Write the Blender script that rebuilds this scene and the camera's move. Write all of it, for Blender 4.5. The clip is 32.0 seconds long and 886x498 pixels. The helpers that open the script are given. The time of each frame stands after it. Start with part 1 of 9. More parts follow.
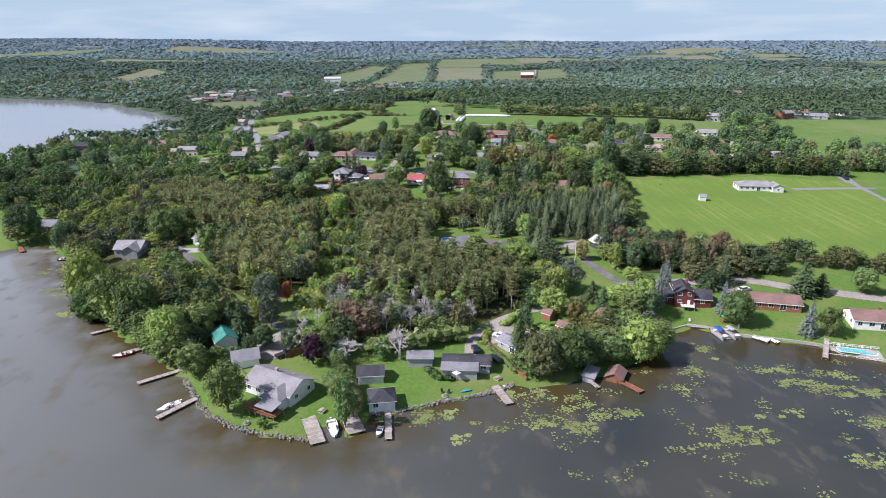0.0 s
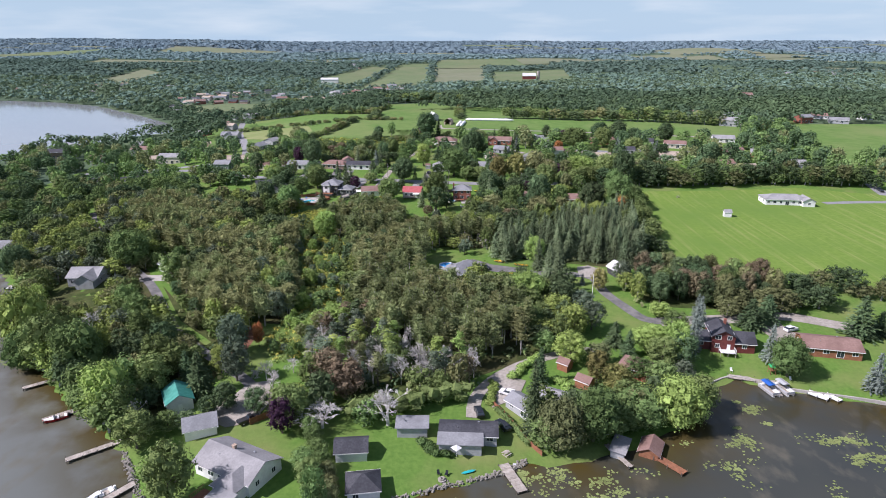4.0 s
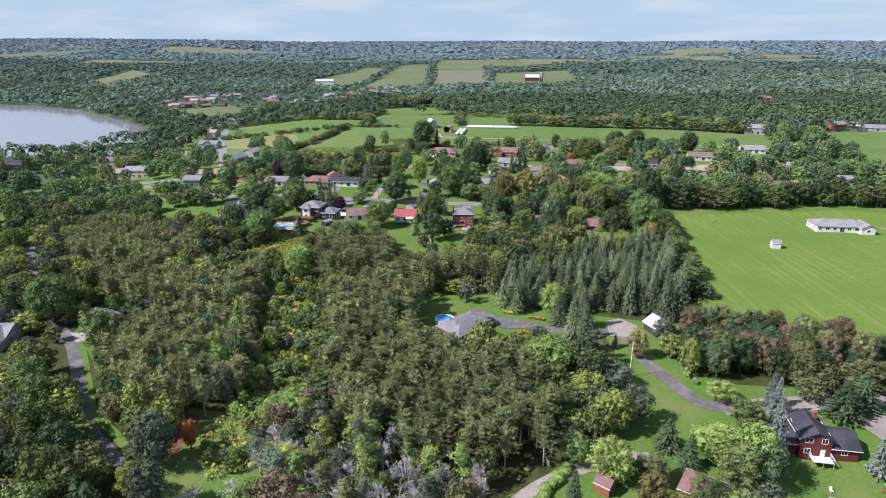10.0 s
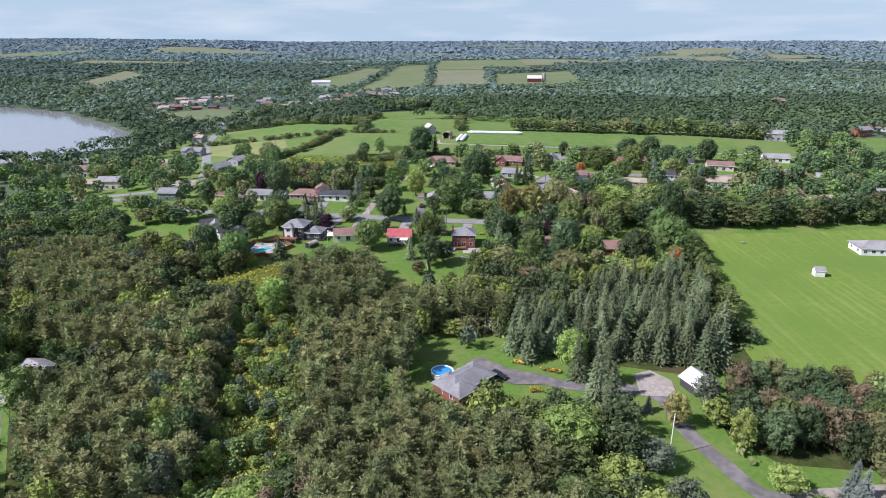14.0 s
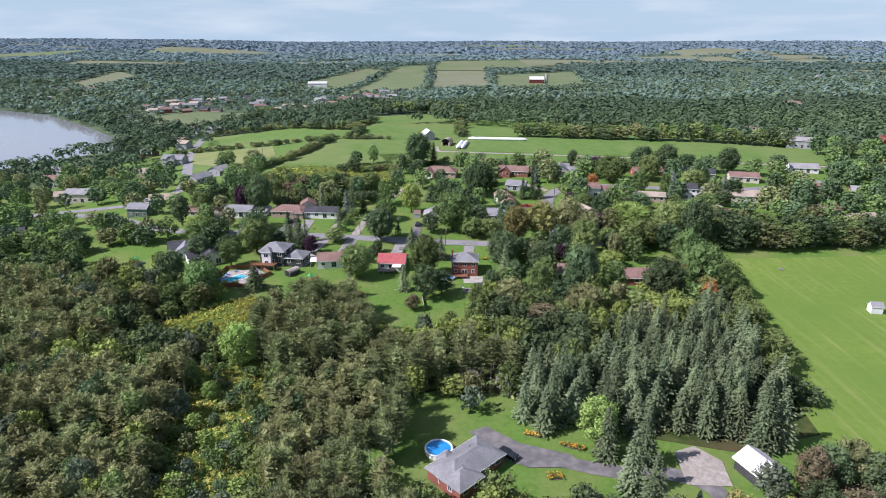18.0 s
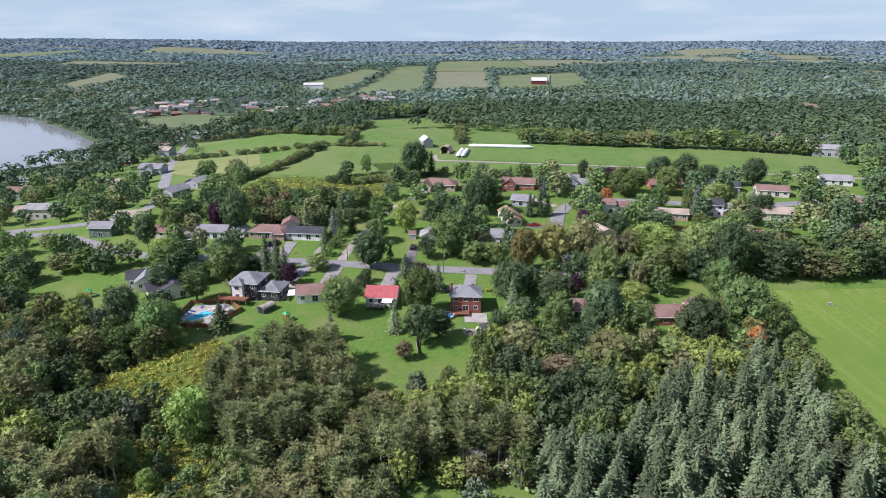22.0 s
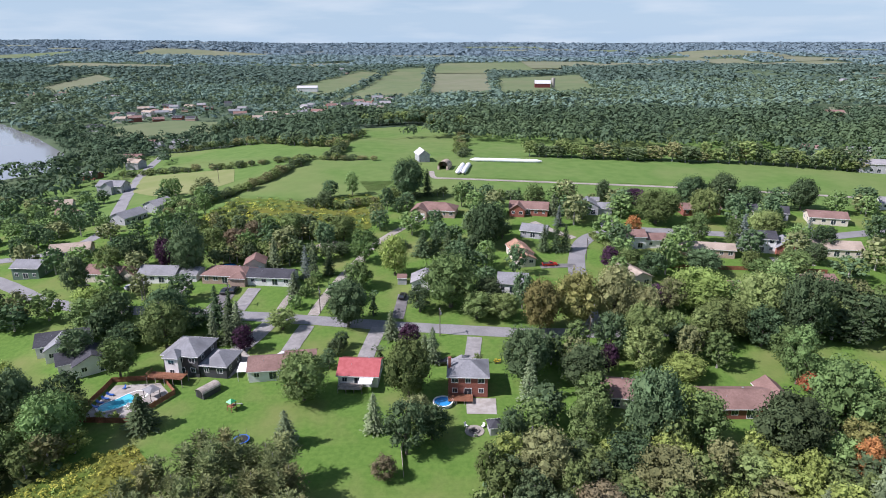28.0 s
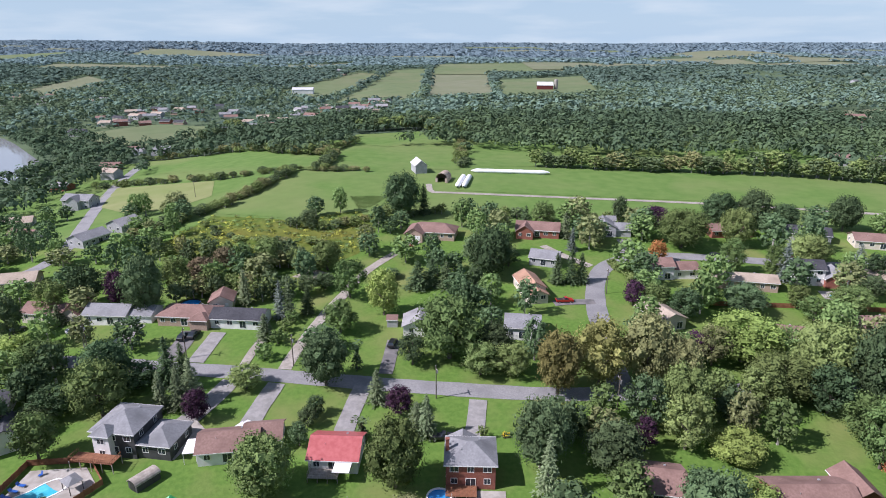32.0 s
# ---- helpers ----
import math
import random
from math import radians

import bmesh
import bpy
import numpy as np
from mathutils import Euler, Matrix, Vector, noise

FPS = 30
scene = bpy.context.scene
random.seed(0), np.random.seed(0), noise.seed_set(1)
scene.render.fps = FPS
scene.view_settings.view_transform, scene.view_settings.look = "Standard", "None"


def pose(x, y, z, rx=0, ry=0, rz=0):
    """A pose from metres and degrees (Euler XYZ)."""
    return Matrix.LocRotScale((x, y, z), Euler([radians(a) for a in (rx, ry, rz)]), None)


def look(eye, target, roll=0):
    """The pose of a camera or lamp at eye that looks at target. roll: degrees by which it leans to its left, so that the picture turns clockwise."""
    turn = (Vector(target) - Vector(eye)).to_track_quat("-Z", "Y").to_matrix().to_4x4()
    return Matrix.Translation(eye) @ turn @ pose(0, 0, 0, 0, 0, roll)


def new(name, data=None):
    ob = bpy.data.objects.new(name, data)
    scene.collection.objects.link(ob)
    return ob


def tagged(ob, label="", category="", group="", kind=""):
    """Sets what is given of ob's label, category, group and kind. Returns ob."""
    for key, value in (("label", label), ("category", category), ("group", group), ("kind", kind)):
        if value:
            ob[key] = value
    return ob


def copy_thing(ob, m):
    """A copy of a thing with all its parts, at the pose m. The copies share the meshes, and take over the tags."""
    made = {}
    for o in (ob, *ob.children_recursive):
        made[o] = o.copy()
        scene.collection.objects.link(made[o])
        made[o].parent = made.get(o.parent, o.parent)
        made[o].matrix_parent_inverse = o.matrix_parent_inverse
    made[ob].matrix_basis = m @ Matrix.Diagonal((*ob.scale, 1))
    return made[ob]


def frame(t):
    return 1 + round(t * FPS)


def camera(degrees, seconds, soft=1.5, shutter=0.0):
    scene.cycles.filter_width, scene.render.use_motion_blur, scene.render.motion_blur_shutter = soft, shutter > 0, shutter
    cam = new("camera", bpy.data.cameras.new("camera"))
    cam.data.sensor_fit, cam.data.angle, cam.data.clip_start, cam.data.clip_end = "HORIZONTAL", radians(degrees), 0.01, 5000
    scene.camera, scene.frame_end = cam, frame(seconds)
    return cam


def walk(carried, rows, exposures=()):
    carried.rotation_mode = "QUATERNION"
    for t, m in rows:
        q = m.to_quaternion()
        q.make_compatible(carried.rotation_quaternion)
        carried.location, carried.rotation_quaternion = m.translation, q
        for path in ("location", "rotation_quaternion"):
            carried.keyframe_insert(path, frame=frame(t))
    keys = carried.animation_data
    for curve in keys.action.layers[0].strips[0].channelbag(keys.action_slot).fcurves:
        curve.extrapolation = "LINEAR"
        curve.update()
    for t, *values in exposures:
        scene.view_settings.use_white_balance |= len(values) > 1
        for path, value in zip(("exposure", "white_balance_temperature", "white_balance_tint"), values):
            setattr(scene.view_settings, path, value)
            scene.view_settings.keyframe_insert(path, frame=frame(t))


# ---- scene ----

# ---------------------------------------------------------------- camera
cam = camera(72.0, 32.0, soft=0.95)
PITCH = ((0, 18.83), (12, 18.82), (24, 18.80), (28, 18.70), (32, 18.66))
walk(cam, [(float(t), pose(0.18 * t, 8.09 * t, 80.0, 90 - float(np.interp(t, [p[0] for p in PITCH], [p[1] for p in PITCH])), 0, 0.06 * min(t, 20) / 20))
           for t in range(0, 33, 4)])

# ---------------------------------------------------------------- light
SUN_ELEV, SUN_FROM = 44.0, 196.0        # degrees; heading from which the sun shines, anticlockwise from +x
world = bpy.data.worlds.new("sky")
scene.world = world
world.use_nodes = True
wn, wl = world.node_tree.nodes, world.node_tree.links
wn.clear()
sky = wn.new("ShaderNodeTexSky")
sky.sky_type = "NISHITA"
sky.sun_disc = False
sky.sun_elevation = radians(SUN_ELEV)
sky.sun_rotation = radians(90.0 - SUN_FROM)
sky.air_density, sky.dust_density, sky.ozone_density = 1.0, 0.6, 1.6
tc = wn.new("ShaderNodeTexCoord")
mp = wn.new("ShaderNodeMapping")
mp.inputs["Scale"].default_value = (2.2, 2.2, 16.0)
cn = wn.new("ShaderNodeTexNoise")
cn.inputs["Scale"].default_value = 2.6
cn.inputs["Detail"].default_value = 7.0
cr = wn.new("ShaderNodeValToRGB")
cr.color_ramp.elements[0].position, cr.color_ramp.elements[1].position = 0.46, 0.78
veil = wn.new("ShaderNodeMixRGB")
sep = wn.new("ShaderNodeSeparateXYZ")
rise = wn.new("ShaderNodeMapRange")
for _s, _v in (("From Min", 0.0), ("From Max", 0.35), ("To Min", 0.85), ("To Max", 0.05)):
    rise.inputs[_s].default_value = _v
wl.new(tc.outputs["Generated"], sep.inputs["Vector"])
wl.new(sep.outputs["Z"], rise.inputs["Value"])
wl.new(rise.outputs["Result"], veil.inputs["Fac"])
veil.inputs["Color2"].default_value = (5.4, 7.6, 8.5, 1)
cm = wn.new("ShaderNodeMixRGB")
cm.inputs["Color2"].default_value = (7.3, 8.6, 8.4, 1)
bg = wn.new("ShaderNodeBackground")
bg.inputs["Strength"].default_value = 0.082
wo = wn.new("ShaderNodeOutputWorld")
wl.new(tc.outputs["Generated"], mp.inputs["Vector"])
wl.new(mp.outputs["Vector"], cn.inputs["Vector"])
wl.new(cn.outputs["Fac"], cr.inputs["Fac"])
wl.new(cr.outputs["Color"], cm.inputs["Fac"])
wl.new(sky.outputs["Color"], veil.inputs["Color1"])
wl.new(veil.outputs["Color"], cm.inputs["Color1"])
wl.new(cm.outputs["Color"], bg.inputs["Color"])
wl.new(bg.outputs["Background"], wo.inputs["Surface"])
sun = new("sun", bpy.data.lights.new("sun", "SUN"))
sun.data.energy, sun.data.angle, sun.data.color = 6.2, radians(0.6), (1.0, 0.95, 0.86)
_se, _sa = radians(SUN_ELEV), radians(SUN_FROM)
sun.matrix_world = look((300 * math.cos(_se) * math.cos(_sa), 300 * math.cos(_se) * math.sin(_sa), 300 * math.sin(_se)), (0, 0, 0))
scene.view_settings.exposure = 0.15
scene.view_settings.use_white_balance = True
scene.view_settings.white_balance_temperature, scene.view_settings.white_balance_tint = 5900, 26

# ---------------------------------------------------------------- materials
def nodes(name):
    m = bpy.data.materials.new(name)
    m.use_nodes = True
    n, l = m.node_tree.nodes, m.node_tree.links
    return m, n, l, n["Principled BSDF"]


def noise_fac(n, l, scale, detail=4.0, coord="Position", lo=0.35, hi=0.65, stretch=None):
    """A noise between 0 and 1 with its contrast raised."""
    if coord == "Position":
        src = n.new("ShaderNodeNewGeometry").outputs["Position"]
    else:
        src = n.new("ShaderNodeTexCoord").outputs["Object"]
    if stretch:
        mpp = n.new("ShaderNodeMapping")
        mpp.inputs["Rotation"].default_value = (0, 0, radians(stretch[3]))
        mpp.inputs["Scale"].default_value = stretch[:3]
        l.new(src, mpp.inputs["Vector"])
        src = mpp.outputs["Vector"]
    t = n.new("ShaderNodeTexNoise")
    t.inputs["Scale"].default_value, t.inputs["Detail"].default_value = scale, detail
    l.new(src, t.inputs["Vector"])
    r = n.new("ShaderNodeMapRange")
    r.inputs["From Min"].default_value, r.inputs["From Max"].default_value = lo, hi
    l.new(t.outputs["Fac"], r.inputs["Value"])
    return r.outputs["Result"]


def mixed(n, l, fac, a, b):
    m = n.new("ShaderNodeMixRGB")
    for sock, v in ((m.inputs["Fac"], fac), (m.inputs["Color1"], a), (m.inputs["Color2"], b)):
        if isinstance(v, (float, int)):
            sock.default_value = v
        elif isinstance(v, tuple):
            sock.default_value = (*v, 1) if len(v) == 3 else v
        else:
            l.new(v, sock)
    return m.outputs["Color"]


def surface(name, a, b, scale=1.5, c=None, scale2=0.12, rough=0.75, metal=0.0, bump=0.3, dist=0.03, coord="Position", spec=0.4, vary=0.0):
    """Two colours in a fine noise, a third in broad stains, and relief."""
    m, n, l, p = nodes(name)
    f1 = noise_fac(n, l, scale, 5.0, coord)
    col = mixed(n, l, f1, a, b)
    if c:
        f2 = noise_fac(n, l, scale2, 3.0, coord, 0.45, 0.75)
        col = mixed(n, l, f2, col, c)
    if vary:
        oi = n.new("ShaderNodeObjectInfo")
        hs = n.new("ShaderNodeHueSaturation")
        mr = n.new("ShaderNodeMapRange")
        mr.inputs["To Min"].default_value, mr.inputs["To Max"].default_value = 1 - vary, 1 + vary
        l.new(oi.outputs["Random"], mr.inputs["Value"])
        l.new(mr.outputs["Result"], hs.inputs["Value"])
        l.new(col, hs.inputs["Color"])
        col = hs.outputs["Color"]
    l.new(col, p.inputs["Base Color"])
    p.inputs["Roughness"].default_value, p.inputs["Metallic"].default_value = rough, metal
    p.inputs["Specular IOR Level"].default_value = spec
    if bump:
        bn = n.new("ShaderNodeBump")
        bn.inputs["Strength"].default_value, bn.inputs["Distance"].default_value = bump, dist
        l.new(f1, bn.inputs["Height"])
        l.new(bn.outputs["Normal"], p.inputs["Normal"])
    return m


def leafy(name, a, b, vary=0.32, hue=0.02, glow=0.14, sparkle=1.38):
    """Leaves: two greens, from tree to tree another tone, with light shining through."""
    m, n, l, p = nodes(name)
    f1 = noise_fac(n, l, 0.7, 3.0)
    col = mixed(n, l, f1, a, b)
    isl = n.new("ShaderNodeNewGeometry").outputs["Random Per Island"]
    col = mixed(n, l, isl, col, tuple(0.5 * (u + v) * sparkle for u, v in zip(a, b)))
    broad = noise_fac(n, l, 0.11, 2.0, lo=0.3, hi=0.7)
    tone = n.new("ShaderNodeHueSaturation")
    tr_ = n.new("ShaderNodeMapRange")
    tr_.inputs["To Min"].default_value, tr_.inputs["To Max"].default_value = 0.70, 1.30
    l.new(broad, tr_.inputs["Value"])
    l.new(tr_.outputs["Result"], tone.inputs["Value"])
    l.new(col, tone.inputs["Color"])
    col = tone.outputs["Color"]
    oi = n.new("ShaderNodeObjectInfo")
    hs = n.new("ShaderNodeHueSaturation")
    for sock, lo, hi in (("Value", 1 - vary, 1 + vary), ("Hue", 0.5 - hue, 0.5 + hue)):
        mr = n.new("ShaderNodeMapRange")
        mr.inputs["To Min"].default_value, mr.inputs["To Max"].default_value = lo, hi
        w = n.new("ShaderNodeMath")
        w.operation, w.inputs[1].default_value = "MULTIPLY", 1.0 if sock == "Value" else 7.13
        fr = n.new("ShaderNodeMath")
        fr.operation = "FRACT"
        l.new(oi.outputs["Random"], w.inputs[0])
        l.new(w.outputs[0], fr.inputs[0])
        l.new(fr.outputs[0], mr.inputs["Value"])
        l.new(mr.outputs["Result"], hs.inputs[sock])
    l.new(col, hs.inputs["Color"])
    d = n.new("ShaderNodeBsdfDiffuse")
    tr = n.new("ShaderNodeBsdfTranslucent")
    mx = n.new("ShaderNodeMixShader")
    mx.inputs["Fac"].default_value = glow
    l.new(hs.outputs["Color"], d.inputs["Color"])
    l.new(hs.outputs["Color"], tr.inputs["Color"])
    l.new(d.outputs[0], mx.inputs[1])
    l.new(tr.outputs[0], mx.inputs[2])
    n.remove(p)
    l.new(mx.outputs[0], n["Material Output"].inputs["Surface"])
    return m


M = {}
M["lawn"] = surface("lawn_grass", (0.084, 0.162, 0.030), (0.114, 0.200, 0.040), 0.9, (0.172, 0.200, 0.066), 0.07, 0.9, bump=0.5, dist=0.08, spec=0.1)
M["floor"] = surface("woodland_floor", (0.035, 0.055, 0.014), (0.070, 0.085, 0.028), 0.35, (0.080, 0.065, 0.035), 0.05, 0.95, bump=0.6, dist=0.3, spec=0.1)
M["scrub"] = surface("rough_meadow", (0.075, 0.120, 0.020), (0.130, 0.165, 0.035), 0.3, (0.150, 0.140, 0.030), 0.05, 0.95, bump=0.8, dist=0.4, spec=0.1)
M["mulch"] = surface("bark_mulch", (0.16, 0.075, 0.05), (0.24, 0.12, 0.08), 0.8, (0.13, 0.10, 0.06), 0.2, 0.95, bump=0.5, spec=0.1)
M["pasture"] = surface("pasture_grass", (0.096, 0.172, 0.042), (0.124, 0.200, 0.054), 0.16, (0.165, 0.205, 0.075), 0.018, 0.95, bump=0.3, dist=0.1, spec=0.1)
M["hayfield"] = surface("dry_hay_field", (0.190, 0.220, 0.085), (0.230, 0.245, 0.110), 0.1, (0.155, 0.205, 0.065), 0.015, 0.95, bump=0.3, dist=0.1, spec=0.1)
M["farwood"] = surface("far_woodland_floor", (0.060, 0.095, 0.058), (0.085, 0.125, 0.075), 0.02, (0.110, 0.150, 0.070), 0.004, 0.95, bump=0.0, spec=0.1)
# ground between the hill trees, with their blue haze painted in as well
M["farhill_haze"] = surface("distant_hill_ground_hazed", (0.125, 0.165, 0.170), (0.150, 0.190, 0.190), 0.01, (0.170, 0.200, 0.180), 0.003, 0.95, bump=0.0, spec=0.1)
# far copies of pasture and hay, greyed by haze painted into the colour
M["farfield"] = surface("far_field_grass_hazed", (0.118, 0.158, 0.075), (0.140, 0.178, 0.088), 0.05, (0.165, 0.180, 0.100), 0.008, 0.95, bump=0.0, spec=0.1)
M["farhay"] = surface("far_hay_field_hazed", (0.165, 0.180, 0.112), (0.190, 0.200, 0.128), 0.05, (0.145, 0.172, 0.095), 0.008, 0.95, bump=0.0, spec=0.1)
M["asphalt"] = surface("grey_asphalt", (0.20, 0.20, 0.205), (0.26, 0.26, 0.26), 2.5, (0.17, 0.17, 0.175), 0.2, 0.9, bump=0.2)
M["old_asphalt"] = surface("cracked_asphalt", (0.13, 0.125, 0.125), (0.20, 0.19, 0.185), 0.5, (0.09, 0.09, 0.09), 0.3, 0.9, bump=0.2)
M["gravel"] = surface("pale_gravel", (0.26, 0.235, 0.205), (0.37, 0.34, 0.30), 1.2, (0.22, 0.20, 0.16), 0.15, 0.95, bump=0.4)
M["concrete"] = surface("concrete", (0.32, 0.30, 0.27), (0.40, 0.38, 0.35), 1.0, (0.25, 0.23, 0.20), 0.3, 0.9, bump=0.1)
M["drive"] = surface("worn_grey_paving", (0.23, 0.225, 0.22), (0.30, 0.29, 0.28), 1.0, (0.19, 0.185, 0.175), 0.3, 0.9, bump=0.1)
M["stone"] = surface("grey_shore_stone", (0.20, 0.185, 0.16), (0.32, 0.30, 0.26), 0.8, None, rough=0.9, bump=0.3, vary=0.35)
M["bark"] = surface("bark", (0.085, 0.070, 0.055), (0.15, 0.13, 0.11), 3.0, None, rough=0.95, bump=0.6, coord="Object")
M["greybark"] = surface("weathered_grey_bark", (0.30, 0.28, 0.26), (0.42, 0.40, 0.38), 2.0, None, rough=0.95, bump=0.3, coord="Object")
M["plank"] = surface("weathered_plank", (0.30, 0.26, 0.22), (0.42, 0.38, 0.33), 1.5, (0.24, 0.22, 0.19), 0.4, 0.85, bump=0.3, vary=0.15)
M["redwood"] = surface("stained_timber", (0.20, 0.085, 0.045), (0.28, 0.125, 0.065), 1.5, None, rough=0.8, vary=0.15)
M["white_siding"] = surface("white_siding", (0.70, 0.70, 0.68), (0.80, 0.80, 0.78), 0.7, (0.62, 0.62, 0.60), 0.3, 0.6, bump=0.05)
M["cream"] = surface("cream_siding", (0.55, 0.50, 0.41), (0.64, 0.59, 0.50), 0.8, None, rough=0.65, bump=0.05)
M["grey_siding"] = surface("grey_siding", (0.30, 0.31, 0.32), (0.38, 0.39, 0.40), 0.8, None, rough=0.65, bump=0.05)
M["dark_siding"] = surface("charcoal_siding", (0.045, 0.046, 0.050), (0.07, 0.07, 0.075), 0.8, None, rough=0.6, bump=0.05)
M["red_siding"] = surface("dark_red_siding", (0.115, 0.026, 0.024), (0.155, 0.038, 0.034), 0.8, None, rough=0.65, bump=0.05)
M["green_siding"] = surface("green_siding", (0.10, 0.16, 0.12), (0.14, 0.20, 0.15), 0.8, None, rough=0.65, bump=0.05)
M["brick_red"] = surface("red_brickwork", (0.22, 0.080, 0.055), (0.30, 0.115, 0.080), 4.0, (0.19, 0.07, 0.055), 0.4, 0.85, bump=0.2)
M["brick_buff"] = surface("buff_brickwork", (0.33, 0.24, 0.18), (0.43, 0.33, 0.26), 4.0, None, rough=0.85, bump=0.2)


def shingle(name, a, b):
    """Asphalt shingles: courses by a fine wave, mottled."""
    m, n, l, p = nodes(name)
    f1 = noise_fac(n, l, 2.2, 5.0, "Object", 0.3, 0.7)
    f2 = noise_fac(n, l, 0.25, 3.0, "Object", 0.4, 0.7)
    col = mixed(n, l, f1, a, b)
    col = mixed(n, l, f2, col, tuple(0.8 * v for v in a))
    oi = n.new("ShaderNodeTexCoord")
    wv = n.new("ShaderNodeTexWave")
    wv.bands_direction = "Z"
    wv.inputs["Scale"].default_value = 2.2
    wv.inputs["Distortion"].default_value = 0.6
    l.new(oi.outputs["Object"], wv.inputs["Vector"])
    bn = n.new("ShaderNodeBump")
    bn.inputs["Strength"].default_value, bn.inputs["Distance"].default_value = 0.12, 0.03
    l.new(wv.outputs["Fac"], bn.inputs["Height"])
    l.new(bn.outputs["Normal"], p.inputs["Normal"])
    l.new(col, p.inputs["Base Color"])
    p.inputs["Roughness"].default_value = 0.9
    p.inputs["Specular IOR Level"].default_value = 0.25
    return m


M["roof_grey"] = shingle("grey_shingles", (0.20, 0.205, 0.215), (0.27, 0.275, 0.285))
M["roof_pale"] = shingle("pale_grey_shingles", (0.25, 0.25, 0.255), (0.33, 0.325, 0.325))
M["roof_mid"] = shingle("weathered_grey_shingles", (0.235, 0.23, 0.235), (0.30, 0.295, 0.295))
M["roof_dark"] = shingle("charcoal_shingles", (0.045, 0.046, 0.054), (0.078, 0.080, 0.090))
M["roof_brown"] = shingle("brown_shingles", (0.20, 0.125, 0.105), (0.27, 0.175, 0.150))
M["roof_tan"] = shingle("tan_shingles", (0.34, 0.28, 0.22), (0.43, 0.36, 0.29))
M["roof_orange"] = shingle("terracotta_shingles", (0.36, 0.22, 0.15), (0.45, 0.28, 0.20))
M["roof_red"] = surface("red_metal_roof", (0.36, 0.085, 0.085), (0.43, 0.12, 0.12), 1.0, None, rough=0.45, bump=0.0, coord="Object")
M["roof_teal"] = surface("teal_metal_roof", (0.03, 0.20, 0.16), (0.06, 0.26, 0.21), 1.0, None, rough=0.6, bump=0.0, coord="Object")
M["roof_white"] = surface("white_metal_roof", (0.50, 0.51, 0.51), (0.58, 0.58, 0.58), 1.0, None, rough=0.5, bump=0.0, coord="Object")
M["white"] = surface("white_paint", (0.74, 0.74, 0.72), (0.82, 0.82, 0.80), 2.0, None, rough=0.5, bump=0.02, coord="Object")
M["black"] = surface("black_trim", (0.02, 0.02, 0.022), (0.035, 0.035, 0.037), 2.0, None, rough=0.6, bump=0.02, coord="Object")
M["plastic_white"] = surface("white_film", (0.72, 0.73, 0.74), (0.83, 0.84, 0.85), 0.4, None, rough=0.4, bump=0.1, coord="Object")
M["metal"] = surface("galvanised_metal", (0.42, 0.43, 0.44), (0.55, 0.56, 0.57), 1.0, None, rough=0.4, metal=0.6, bump=0.02)
M["rubber"] = surface("black_rubber", (0.018, 0.018, 0.018), (0.03, 0.03, 0.03), 5.0, None, rough=0.8, bump=0.0, coord="Object")
M["glass"], _n, _l, _p = nodes("window_glass")
_p.inputs["Base Color"].default_value = (0.03, 0.04, 0.05, 1)
_p.inputs["Roughness"].default_value, _p.inputs["IOR"].default_value = 0.04, 1.5
M["poolwater"], _n, _l, _p = nodes("pool_water")
_l.new(mixed(_n, _l, noise_fac(_n, _l, 0.6), (0.05, 0.42, 0.55), (0.12, 0.55, 0.66)), _p.inputs["Base Color"])
_p.inputs["Roughness"].default_value = 0.06
M["poolblue"], _n, _l, _p = nodes("blue_pool_water")
_l.new(mixed(_n, _l, noise_fac(_n, _l, 0.6), (0.015, 0.20, 0.52), (0.035, 0.29, 0.63)), _p.inputs["Base Color"])
_p.inputs["Roughness"].default_value = 0.06
for _k, _c in (("red", (0.42, 0.02, 0.02)), ("blue", (0.03, 0.12, 0.45)), ("silver", (0.42, 0.43, 0.45)), ("carblack", (0.015, 0.016, 0.02)), ("carwhite", (0.75, 0.75, 0.75)), ("orange", (0.65, 0.10, 0.02)), ("teal", (0.02, 0.40, 0.42)), ("kidgreen", (0.03, 0.38, 0.13))):
    M[_k], _n, _l, _p = nodes("paint_" + _k)
    _l.new(mixed(_n, _l, noise_fac(_n, _l, 3.0, coord="Object"), _c, tuple(v * 0.86 for v in _c)), _p.inputs["Base Color"])
    _p.inputs["Roughness"].default_value = 0.3
    _p.inputs["Coat Weight"].default_value = 0.4

# water of the lake: murky, brown in the shallows, with weed under it and sky sheen painted in
M["lake"], _n, _l, _p = nodes("murky_lake_water_sky_sheen")
_c = mixed(_n, _l, noise_fac(_n, _l, 0.02, 4.0, lo=0.4, hi=0.65), (0.036, 0.042, 0.040), (0.056, 0.058, 0.048))
# paler westwards: silty open water and its sky sheen, both in the colour
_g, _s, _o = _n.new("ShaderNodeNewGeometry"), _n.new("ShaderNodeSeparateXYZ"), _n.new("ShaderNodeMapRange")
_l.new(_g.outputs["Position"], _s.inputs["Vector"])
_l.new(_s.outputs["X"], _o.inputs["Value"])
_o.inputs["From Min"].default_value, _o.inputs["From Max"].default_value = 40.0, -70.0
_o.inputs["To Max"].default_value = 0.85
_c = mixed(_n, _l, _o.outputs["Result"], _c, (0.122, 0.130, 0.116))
# farthest west paler still, the bright sheen put into the base colour
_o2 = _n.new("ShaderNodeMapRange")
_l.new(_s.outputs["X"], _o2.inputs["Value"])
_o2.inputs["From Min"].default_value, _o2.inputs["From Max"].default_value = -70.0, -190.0
